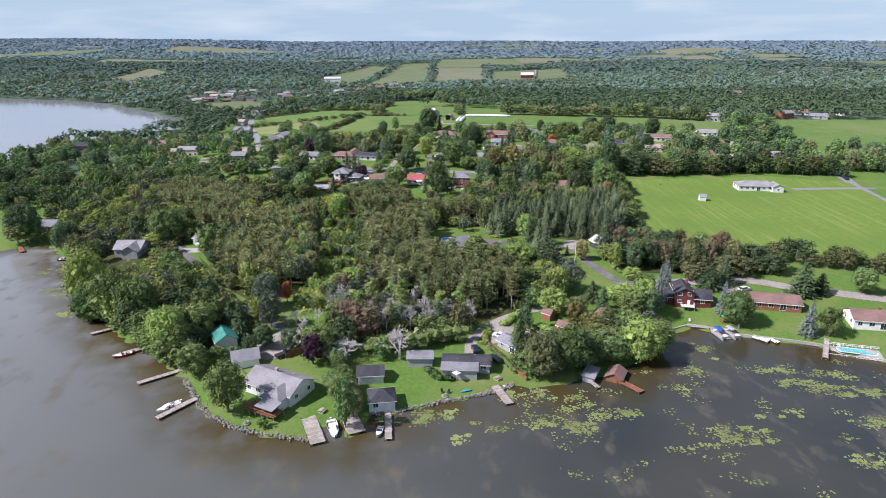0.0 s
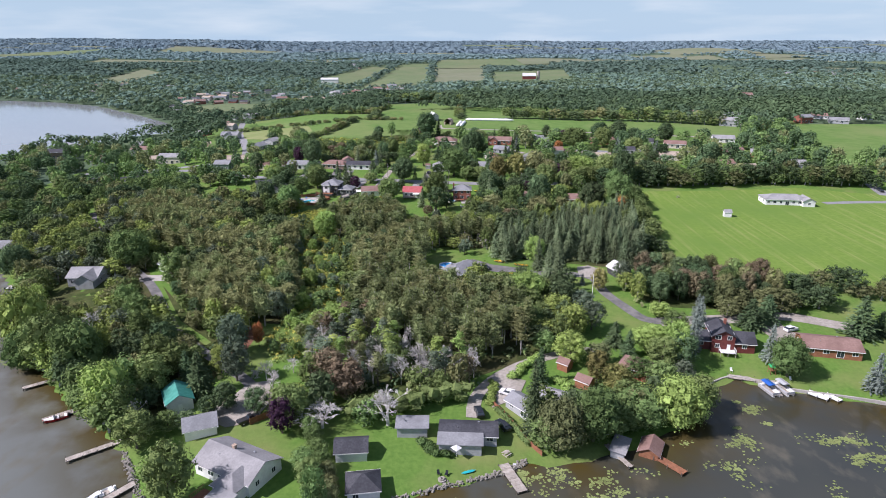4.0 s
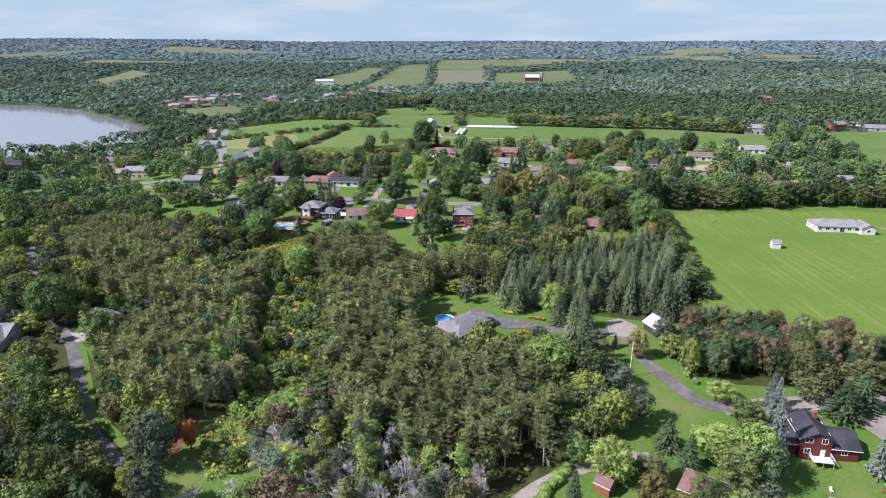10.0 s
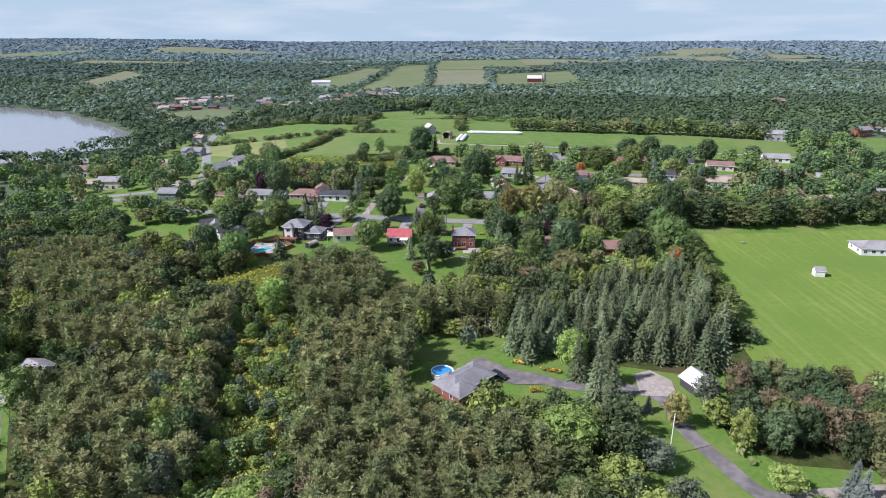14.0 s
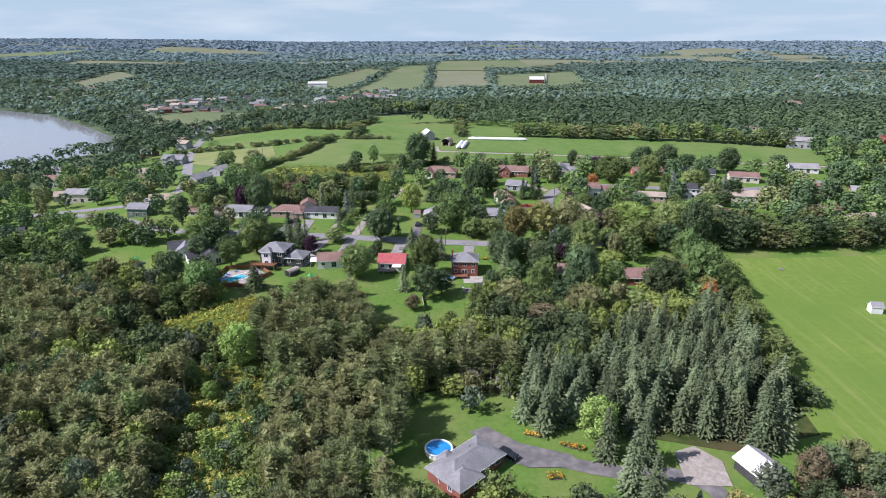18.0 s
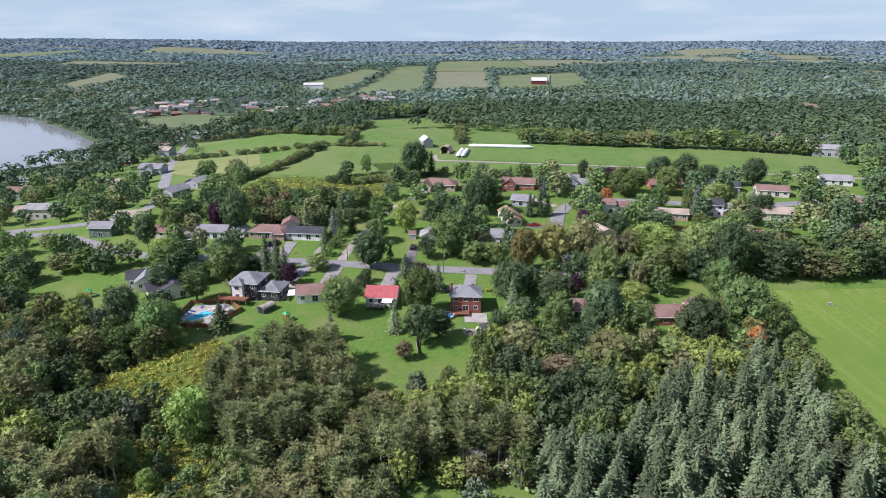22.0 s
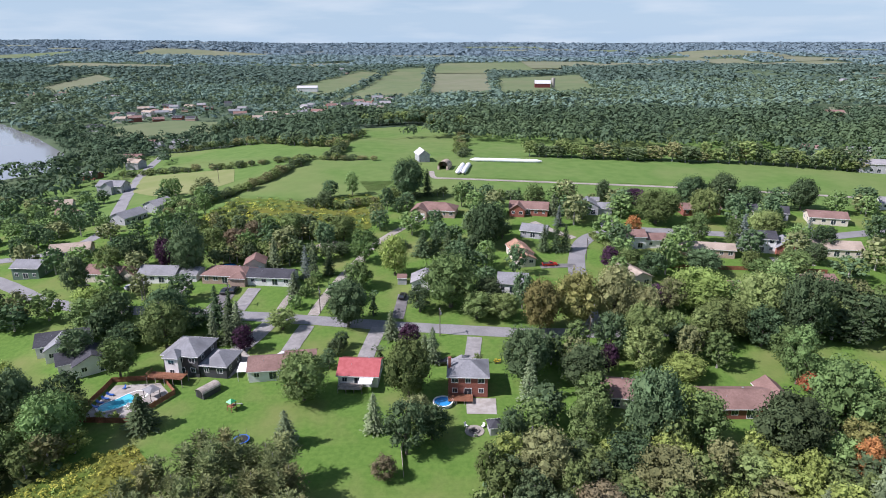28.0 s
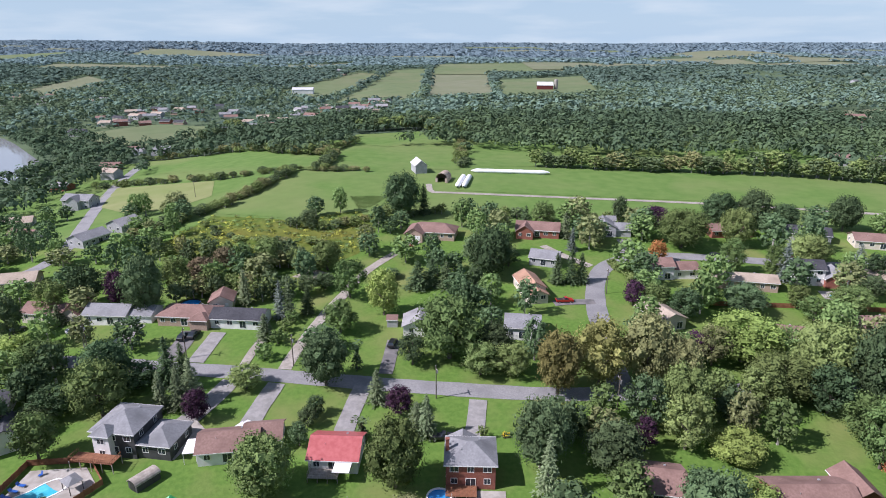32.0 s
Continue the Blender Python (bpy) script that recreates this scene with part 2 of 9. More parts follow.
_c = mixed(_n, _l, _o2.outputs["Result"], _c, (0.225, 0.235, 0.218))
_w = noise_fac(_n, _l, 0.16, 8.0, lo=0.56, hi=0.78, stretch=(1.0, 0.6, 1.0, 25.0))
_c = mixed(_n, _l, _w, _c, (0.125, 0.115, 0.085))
# paler with distance: sky caught by ripples, painted as base colour
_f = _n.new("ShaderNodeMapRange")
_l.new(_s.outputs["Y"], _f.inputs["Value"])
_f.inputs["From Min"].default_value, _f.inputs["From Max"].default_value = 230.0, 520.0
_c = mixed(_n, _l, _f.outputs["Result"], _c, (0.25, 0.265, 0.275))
_a = _n.new("ShaderNodeAttribute")
_a.attribute_name = "shallow"
_k = _n.new("ShaderNodeMath")
_k.operation = "MULTIPLY"
_l.new(_a.outputs["Fac"], _k.inputs[0])
_l.new(noise_fac(_n, _l, 0.09, 5.0, lo=0.30, hi=0.55), _k.inputs[1])
_c = mixed(_n, _l, _k.outputs[0], _c, (0.060, 0.044, 0.010))
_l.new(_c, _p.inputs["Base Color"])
_p.inputs["Roughness"].default_value, _p.inputs["IOR"].default_value = 0.10, 1.33

# the mown farm field: pale stripes where the mower went
M["field"], _n, _l, _p = nodes("mown_field_grass")
_c = mixed(_n, _l, noise_fac(_n, _l, 0.5, 5.0), (0.120, 0.195, 0.034), (0.148, 0.225, 0.044))
_c = mixed(_n, _l, noise_fac(_n, _l, 0.55, 5.0, lo=0.50, hi=0.84, stretch=(1.0, 0.022, 1.0, 14.0)), _c, (0.235, 0.268, 0.090))
_c = mixed(_n, _l, noise_fac(_n, _l, 0.022, 3.0, lo=0.45, hi=0.7), _c, (0.112, 0.190, 0.036))
_l.new(_c, _p.inputs["Base Color"])
_p.inputs["Roughness"].default_value = 0.95
_p.inputs["Specular IOR Level"].default_value = 0.1

M["leaf"] = leafy("green_leaves", (0.101, 0.151, 0.053), (0.147, 0.204, 0.072))
M["leaf_dark"] = leafy("dark_green_leaves", (0.061, 0.098, 0.048), (0.093, 0.134, 0.062), 0.3)
M["leaf_light"] = leafy("yellow_green_leaves", (0.179, 0.250, 0.067), (0.242, 0.319, 0.090), 0.25)
M["leaf_gold"] = leafy("gold_leaves", (0.170, 0.165, 0.060), (0.215, 0.205, 0.076), 0.25)
M["leaf_olive"] = leafy("olive_pine_needles", (0.134, 0.151, 0.067), (0.180, 0.194, 0.086), 0.3)
M["leaf_pine"] = leafy("green_pine_needles", (0.131, 0.159, 0.068), (0.175, 0.204, 0.087), 0.3, 0.012)
M["leaf_brown"] = leafy("brown_autumn_leaves", (0.150, 0.122, 0.075), (0.200, 0.165, 0.102), 0.2)
M["leaf_red"] = leafy("orange_red_autumn_leaves", (0.300, 0.105, 0.052), (0.380, 0.170, 0.075), 0.2)
M["leaf_purple"] = leafy("dark_purple_leaves", (0.051, 0.027, 0.050), (0.081, 0.043, 0.066), 0.25)
M["leaf_spruce"] = leafy("spruce_needles", (0.116, 0.156, 0.083), (0.163, 0.203, 0.109), 0.34, 0.012)
M["leaf_silver"] = leafy("silver_blue_needles", (0.143, 0.178, 0.156), (0.200, 0.234, 0.199), 0.2, 0.01)
M["leaf_grey"] = leafy("grey_green_leaves", (0.091, 0.124, 0.077), (0.126, 0.156, 0.106), 0.25)
M["deadwood"] = surface("bleached_dead_twigs", (0.42, 0.40, 0.37), (0.54, 0.52, 0.49), 2.0, None, rough=0.95, bump=0.0, coord="Object")
M["leaf_needle"] = leafy("olive_brown_pine_needles", (0.149, 0.157, 0.070), (0.193, 0.202, 0.088), 0.25, 0.008)
# leaves of the far belts: a little bluish haze is mixed into both greens
M["leaf_far"] = leafy("far_green_leaves_hazed", (0.084, 0.131, 0.067), (0.118, 0.168, 0.084), 0.2, sparkle=1.15)
M["leaf_far2"] = leafy("far_dark_leaves_hazed", (0.071, 0.114, 0.068), (0.103, 0.150, 0.085), 0.2, sparkle=1.15)
# distance haze is painted into these three leaf colours, bluest on the hills
M["leaf_hill_haze"] = leafy("distant_woods_blue_haze", (0.170, 0.232, 0.274), (0.200, 0.261, 0.304), 0.2, sparkle=1.05)
M["leaf_dale_haze"] = leafy("distant_woods_grey_haze", (0.150, 0.219, 0.225), (0.187, 0.263, 0.265), 0.2, sparkle=1.06)
M["leaf_mist"] = leafy("distant_woods_soft_haze", (0.109, 0.170, 0.136), (0.145, 0.211, 0.172), 0.2, sparkle=1.08)
M["goldenrod"] = leafy("goldenrod_stems", (0.250, 0.265, 0.060), (0.380, 0.350, 0.070), 0.25)
M["weed"] = leafy("lily_pad_green", (0.130, 0.175, 0.060), (0.190, 0.225, 0.085), 0.2, glow=0.05)
M["flower"] = leafy("orange_yellow_flowers", (0.743, 0.405, 0.039), (0.810, 0.567, 0.053), 0.2)

# ---------------------------------------------------------------- mesh tools
rng = np.random.default_rng(7)
QUADS = {}


class Geo:
    """Vertices and faces of one part."""

    def __init__(self):
        self.v, self.f = [], []

    def add(self, verts, faces):
        k = len(self.v)
        self.v += [tuple(p) for p in verts]
        self.f += [tuple(k + i for i in f) for f in faces]
        return self

    def box(self, x0, y0, z0, x1, y1, z1, rot=0.0, at=None):
        c = [(x0, y0, z0), (x1, y0, z0), (x1, y1, z0), (x0, y1, z0), (x0, y0, z1), (x1, y0, z1), (x1, y1, z1), (x0, y1, z1)]
        if rot:
            ax, ay = at or ((x0 + x1) / 2, (y0 + y1) / 2)
            cs, sn = math.cos(radians(rot)), math.sin(radians(rot))
            c = [(ax + (x - ax) * cs - (y - ay) * sn, ay + (x - ax) * sn + (y - ay) * cs, z) for x, y, z in c]
        return self.add(c, [(0, 3, 2, 1), (4, 5, 6, 7), (0, 1, 5, 4), (1, 2, 6, 5), (2, 3, 7, 6), (3, 0, 4, 7)])

    def tube(self, a, b, ra, rb, n=6):
        a, b = Vector(a), Vector(b)
        d = (b - a).normalized()
        u = d.orthogonal().normalized()
        w = d.cross(u)
        ring = [(u * math.cos(2 * math.pi * i / n) + w * math.sin(2 * math.pi * i / n)) for i in range(n)]
        vs = [a + r * ra for r in ring] + [b + r * rb for r in ring]
        fs = [(i, (i + 1) % n, n + (i + 1) % n, n + i) for i in range(n)]
        if n > 3:
            fs += [tuple(reversed(range(n))), tuple(range(n, 2 * n))]
        return self.add(vs, fs)

    def disc(self, c, rx, ry, z0, z1, n=20):
        ring = [(c[0] + rx * math.cos(2 * math.pi * i / n), c[1] + ry * math.sin(2 * math.pi * i / n)) for i in range(n)]
        vs = [(x, y, z0) for x, y in ring] + [(x, y, z1) for x, y in ring]
        return self.add(vs, [tuple(reversed(range(n))), tuple(range(n, 2 * n))] + [(i, (i + 1) % n, n + (i + 1) % n, n + i) for i in range(n)])

    def mesh(self, name, mat=None, smooth=False):
        me = bpy.data.meshes.new(name)
        me.from_pydata(self.v, [], self.f)
        if mat:
            me.materials.append(mat)
        if smooth:
            me.shade_smooth()
        return me


def part(name, geo, material, parent, label="", smooth=False):
    me = geo.mesh(name, material, smooth) if isinstance(geo, Geo) else geo
    ob = new(name, me)
    ob.parent = parent
    return tagged(ob, label)


def soup(name, quads, mats, index=None, core=0):
    """One mesh out of an array of loose quads (n, 4, 3)."""
    n = len(quads)
    me = bpy.data.meshes.new(name)
    me.vertices.add(4 * n)
    me.vertices.foreach_set("co", quads.reshape(-1).astype(np.float32))
    me.loops.add(4 * n)
    me.loops.foreach_set("vertex_index", np.arange(4 * n, dtype=np.int32))
    me.polygons.add(n)
    me.polygons.foreach_set("loop_start", np.arange(0, 4 * n, 4, dtype=np.int32))
    for m in mats:
        me.materials.append(m)
    if index is not None:
        me.polygons.foreach_set("material_index", index.astype(np.int32))
    me.update(calc_edges=True)
    if name == "crown":
        QUADS[me.name] = (quads, core)
    return me


# ---------------------------------------------------------------- lie of the land
LAKE_Z = -9.0
BASE_Y = (-900, 120, 160, 250, 360, 420, 480, 590, 800, 1000, 1150, 1300, 1800, 2200, 3000, 3800, 4300, 4720)
BASE_Z = (-8, -8, -7, -4.0, -2.3, 2.6, 5.8, 11.6, 11, 8, 6, 8, 18, 21, 26, 44, 61, 73)
LAKE = [(130, 158), (170, 140), (300, 120), (700, 60), (700, -900), (-3400, -900), (-3400, 1200), (-1300, 1100), (-740, 1031), (-600, 993), (-500, 935),
        (-391, 825), (-305, 728), (-278, 670), (-300, 630), (-332, 570), (-348, 530), (-345, 464), (-330, 400), (-285, 330), (-225, 275),
        (-199, 259), (-181, 267), (-172, 258), (-155, 236), (-141, 218), (-129, 202), (-107, 179), (-89, 164), (-80, 157), (-72, 149),
        (-65, 139), (-58, 131), (-48, 125), (-35, 122), (-31.5, 121), (-29, 129), (-24.8, 130.5), (-22.5, 123.5), (-19.5, 126), (-18, 132), (-12, 133), (-1, 137), (13, 142), (19, 146),
        (24, 144), (35, 147), (47, 152), (60, 160)]
LAKE += [(70, 172), (75, 178), (82, 181), (93, 175), (116, 168)]
_lp = np.array(LAKE, float)
_lq = np.roll(_lp, -1, axis=0)


def inside(poly, x, y):
    """Which of the points lie in the polygon."""
    p = np.asarray(poly, float)
    q = np.roll(p, -1, axis=0)
    x, y = np.asarray(x, float), np.asarray(y, float)
    r = np.zeros(x.shape, bool)
    for (ax, ay), (bx, by) in zip(p, q):
        if ay != by:
            r ^= ((ay > y) != (by > y)) & (x < (bx - ax) * (y - ay) / (by - ay) + ax)
    return r


def off_line(pts, x, y, closed=False):
    """How far the points lie from a line of points."""
    p = np.asarray(pts, float)
    q = np.roll(p, -1, axis=0) if closed else p[1:]
    d = np.full(np.shape(x), 1e9)
    for a, b in zip(p, q):
        ab = b - a
        t = np.clip(((x - a[0]) * ab[0] + (y - a[1]) * ab[1]) / max(1e-9, ab @ ab), 0, 1)
        d = np.minimum(d, np.hypot(x - a[0] - t * ab[0], y - a[1] - t * ab[1]))
    return d


def ease(t):
    t = np.clip(t, 0, 1)
    return t * t * (3 - 2 * t)


def land(x, y):
    """Height of the ground."""
    x, y = np.asarray(x, float), np.asarray(y, float)
    b = np.interp(y, BASE_Y, BASE_Z)
    w = ease((x + 260) / 200)
    w = np.maximum(w, np.clip((y - 1000) / 500, 0, 1))
    z = -8.2 + (b + 8.2) * w
    # far hills
    f = ease((y - 2600) / 2000)
    z = z + f * (2.5 * np.sin(x / 420 + 1.3) + 1.5 * np.sin(x / 271) + 17 * ease((-x - 900) / 1200) + 3 * ease((x - 300) / 900) + 1.5 * np.sin(x / 177 + y / 130))
    z = z + ease((y - 1100) / 500) * (1 - f) * (4 * np.sin(x / 230 + y / 310) + 3 * np.sin(y / 140 - x / 190))
    z = z + 42 * np.exp(-((x + 1080) / 420) ** 2 - ((y - 2900) / 420) ** 2) + 26 * np.exp(-((x - 60) / 130) ** 2 - ((y - 3100) / 300) ** 2) + 26 * np.exp(-((x - 1050) / 300) ** 2 - ((y - 2600) / 300) ** 2)
    d = off_line(LAKE, x, y, True)
    wet = inside(LAKE, x, y)
    shore = -8.45 + (z + 8.45) * ease(d / 22 + 0.02)
    return np.where(wet, LAKE_Z - 0.15 - np.minimum(3.0, d * 0.18), np.where(d < 22, shore, z))


def h(x, y):
    return float(land(np.array([x]), np.array([y]))[0])


def spread(lo, hi, a, b, fine, grow):
    """Grid lines, fine between a and b, wider and wider outside."""
    mid = list(np.arange(a, b + 0.1, fine))
    s, v = fine, b
    up = []
    while v < hi:
        s *= grow
        v += s
        up.append(min(v, hi))
    s, v = fine, a
    dn = []
    while v > lo:
        s *= grow
        v -= s
        dn.append(max(v, lo))
    return np.array(dn[::-1] + mid + up)


gx, gy = spread(-3700, 3700, -230, 250, 4.0, 1.10), spread(-900, 4720, 96, 620, 4.0, 1.05)
GX, GY = np.meshgrid(gx, gy)
GZ = land(GX, GY)
nx, ny = len(gx), len(gy)
ground_me = bpy.data.meshes.new("ground")
_i = np.arange(nx * ny).reshape(ny, nx)
_f = np.stack([_i[:-1, :-1], _i[:-1, 1:], _i[1:, 1:], _i[1:, :-1]], -1).reshape(-1, 4)
ground_me.from_pydata(np.stack([GX, GY, GZ], -1).reshape(-1, 3).tolist(), [], _f.tolist())
for k in ("lawn", "farwood", "pasture", "farhill_haze"):
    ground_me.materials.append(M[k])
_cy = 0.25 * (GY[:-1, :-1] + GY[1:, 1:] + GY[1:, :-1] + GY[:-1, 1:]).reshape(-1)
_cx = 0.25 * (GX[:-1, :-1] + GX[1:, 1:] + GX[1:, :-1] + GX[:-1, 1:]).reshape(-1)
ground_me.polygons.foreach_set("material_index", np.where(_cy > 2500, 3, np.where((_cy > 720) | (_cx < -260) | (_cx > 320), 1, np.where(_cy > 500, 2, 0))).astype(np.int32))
ground_me.shade_smooth()
tagged(new("ground", ground_me), "gently rising green land round a lake", "ground", kind="structure")

from mathutils.geometry import delaunay_2d_cdt

_rim = []
for _a0, _b0 in zip(LAKE, LAKE[1:] + LAKE[:1]):
    _near = max(abs(_a0[0]), abs(_b0[0])) < 260 and max(_a0[1], _b0[1]) < 300 and min(_a0[1], _b0[1]) > 80
    _k0 = max(1, int(math.hypot(_b0[0] - _a0[0], _b0[1] - _a0[1]) / 4)) if _near else 1
    _rim += [(_a0[0] + (_b0[0] - _a0[0]) * _q / _k0, _a0[1] + (_b0[1] - _a0[1]) * _q / _k0) for _q in range(_k0)]
_ix, _iy = np.meshgrid(np.arange(-236.0, 260, 4), np.arange(84.0, 290, 4))
_near = inside(LAKE, _ix, _iy) & (off_line(LAKE, _ix, _iy, True) > 1.2) & (off_line(LAKE, _ix, _iy, True) < 60)
_wv, _we, _wf, *_ = delaunay_2d_cdt([Vector(p) for p in _rim] + [Vector((float(a), float(b))) for a, b in zip(_ix[_near], _iy[_near])], [(k, (k + 1) % len(_rim)) for k in range(len(_rim))], [], 1, 1e-4)
wm = bpy.data.meshes.new("water")
wm.from_pydata([(p.x, p.y, LAKE_Z) for p in _wv], [], [tuple(t) for t in _wf])
if wm.polygons[0].normal.z < 0:
    wm.flip_normals()
# how shallow the water stands: full at the shore, none nineteen metres out
_sh = np.clip(1 - off_line(LAKE, np.array([p.x for p in _wv]), np.array([p.y for p in _wv]), True) / 19.0, 0, 1)
_sh = np.where([p.x > -240 and p.y < 300 for p in _wv], _sh, 0.0)
wm.attributes.new("shallow", "FLOAT", "POINT").data.foreach_set("value", _sh.astype(np.float32))
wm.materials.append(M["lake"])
tagged(new("water", wm), "calm murky lake with weed and lily pads", "water", kind="structure")

COVER = []


def patch(name, poly, mat, lift, step, label, category):
    """A cover of the ground within an outline, lying on the land."""
    if category in ("field", "meadow"):
        COVER.append(list(poly))
    pts = []
    for a, b in zip(poly, list(poly[1:]) + [poly[0]]):
        n = max(1, int(math.hypot(b[0] - a[0], b[1] - a[1]) / step))
        pts += [(a[0] + (b[0] - a[0]) * i / n, a[1] + (b[1] - a[1]) * i / n) for i in range(n)]
    m = len(pts)
    xs, ys = [p[0] for p in pts], [p[1] for p in pts]
    ix, iy = np.meshgrid(np.arange(min(xs), max(xs), step), np.arange(min(ys), max(ys), step))
    ok = inside(pts, ix, iy) & (off_line(pts, ix, iy, True) > step * 0.3)
    allp = [Vector(p) for p in pts] + [Vector((float(a), float(b))) for a, b in zip(ix[ok], iy[ok])]
    v, e, f, *_ = delaunay_2d_cdt(allp, [(i, (i + 1) % m) for i in range(m)], [], 1, 1e-4)
    vz = land([p.x for p in v], [p.y for p in v])
    me = bpy.data.meshes.new(name)
    me.from_pydata([(p.x, p.y, float(z) + lift) for p, z in zip(v, vz)], [], [tuple(t) for t in f])
    if len(me.polygons) and me.polygons[0].normal.z < 0:
        me.flip_normals()
    me.materials.append(mat)
    me.shade_smooth()
    return tagged(new(name, me), label, category, kind="structure")


def bend(pts, step=3.0):
    """A smooth line through the points."""
    p = [Vector(q) for q in pts]
    p = [p[0] * 2 - p[1]] + p + [p[-1] * 2 - p[-2]]
    out = []
    for i in range(1, len(p) - 2):
        n = max(2, int((p[i + 1] - p[i]).length / step))
        for k in range(n):
            t = k / n
            out.append(0.5 * ((2 * p[i]) + (p[i + 1] - p[i - 1]) * t + (2 * p[i - 1] - 5 * p[i] + 4 * p[i + 1] - p[i + 2]) * t * t
                              + (3 * p[i] - p[i - 1] - 3 * p[i + 1] + p[i + 2]) * t * t * t))
    return out + [p[-2]]


ROADS = []


def road(name, pts, width, mat, label, lift=0.07, category="road"):
    line = bend(pts)
    ROADS.append(([tuple(q) for q in line], width))
    vs, fs = [], []
    k = 5
    for i, q in enumerate(line):
        d = (line[min(i + 1, len(line) - 1)] - line[max(i - 1, 0)]).normalized()
        s = Vector((-d.y, d.x))
        wob = width * (1 + 0.03 * math.sin(i * 1.7) + 0.02 * math.sin(i * 0.6))
        for j in range(k):
            w = q + s * wob * (j / (k - 1) - 0.5)
            vs.append((w.x, w.y, lift + (0.03 if 0 < j < k - 1 else 0)))
    vz = land([v[0] for v in vs], [v[1] for v in vs])
    vs = [(v[0], v[1], v[2] + float(z)) for v, z in zip(vs, vz)]
    for i in range(len(line) - 1):
        for j in range(k - 1):
            a = i * k + j
            fs.append((a + 1, a, a + k, a + k + 1))
    g = Geo().add(vs, fs)
    return tagged(new(name, g.mesh(name, mat, True)), label, category, kind="structure")


road("road", [(-215, 452), (-170, 440), (-120, 408), (-74, 399), (-49, 396), (-26, 393), (-3, 390), (28, 387), (49, 387), (75, 388), (110, 392), (150, 398)], 5.4, M["asphalt"], "grey asphalt village street between lawns")
road("road", [(49, 388), (51, 416), (54, 438), (60, 457), (70, 468), (84, 472), (104, 470), (125, 466), (150, 463), (180, 468), (215, 480)], 6.2, M["asphalt"], "grey asphalt street curving between houses", 0.10)
road("road", [(-250, 452), (-173, 456), (-155, 461), (-146, 475), (-150, 500), (-172, 560), (-200, 640), (-222, 720)], 6.5, M["asphalt"], "grey asphalt road along the lake houses", 0.10)
road("track", [(-185, 345), (-171, 321), (-139, 277), (-108, 242), (-84, 206), (-70, 192), (-52, 176), (-44, 165)], 3.2, M["old_asphalt"], "narrow lane running beside the woods")
road("road", [(220, 180), (185, 188), (155, 197), (128, 207), (112, 214), (92, 212), (70, 210)], 6.0, M["gravel"], "pale gravel road behind the lake houses")
road("driveway", [(72, 210), (66, 212), (62, 221), (58, 233), (57, 245), (50, 249), (38, 250), (28, 253)], 4.0, M["old_asphalt"], "cracked asphalt driveway winding up from the road", 0.10)
road("driveway", [(8, 160), (9, 168), (13, 175), (21, 183), (32, 189), (40, 192), (47, 192)], 3.4, M["gravel"], "gravel driveway along the edge of the woods", 0.09)
road("road", [(236, 270), (241, 322), (255, 394), (275, 470), (300, 560)], 6.5, M["asphalt"], "grey asphalt country road past the farm field")
road("track", [(-35, 397), (-34, 405), (-30, 425), (-26, 440), (-22, 455), (-17, 466), (-10, 478), (-4, 487)], 3.4, M["gravel"], "gravel driveway leading up to a brown bungalow", 0.09)
road("lane", [(-2, 570), (0, 556), (10, 554), (64, 546), (129, 536), (202, 520), (260, 508)], 3.0, M["gravel"], "straight gravel farm lane between pastures", 0.12)

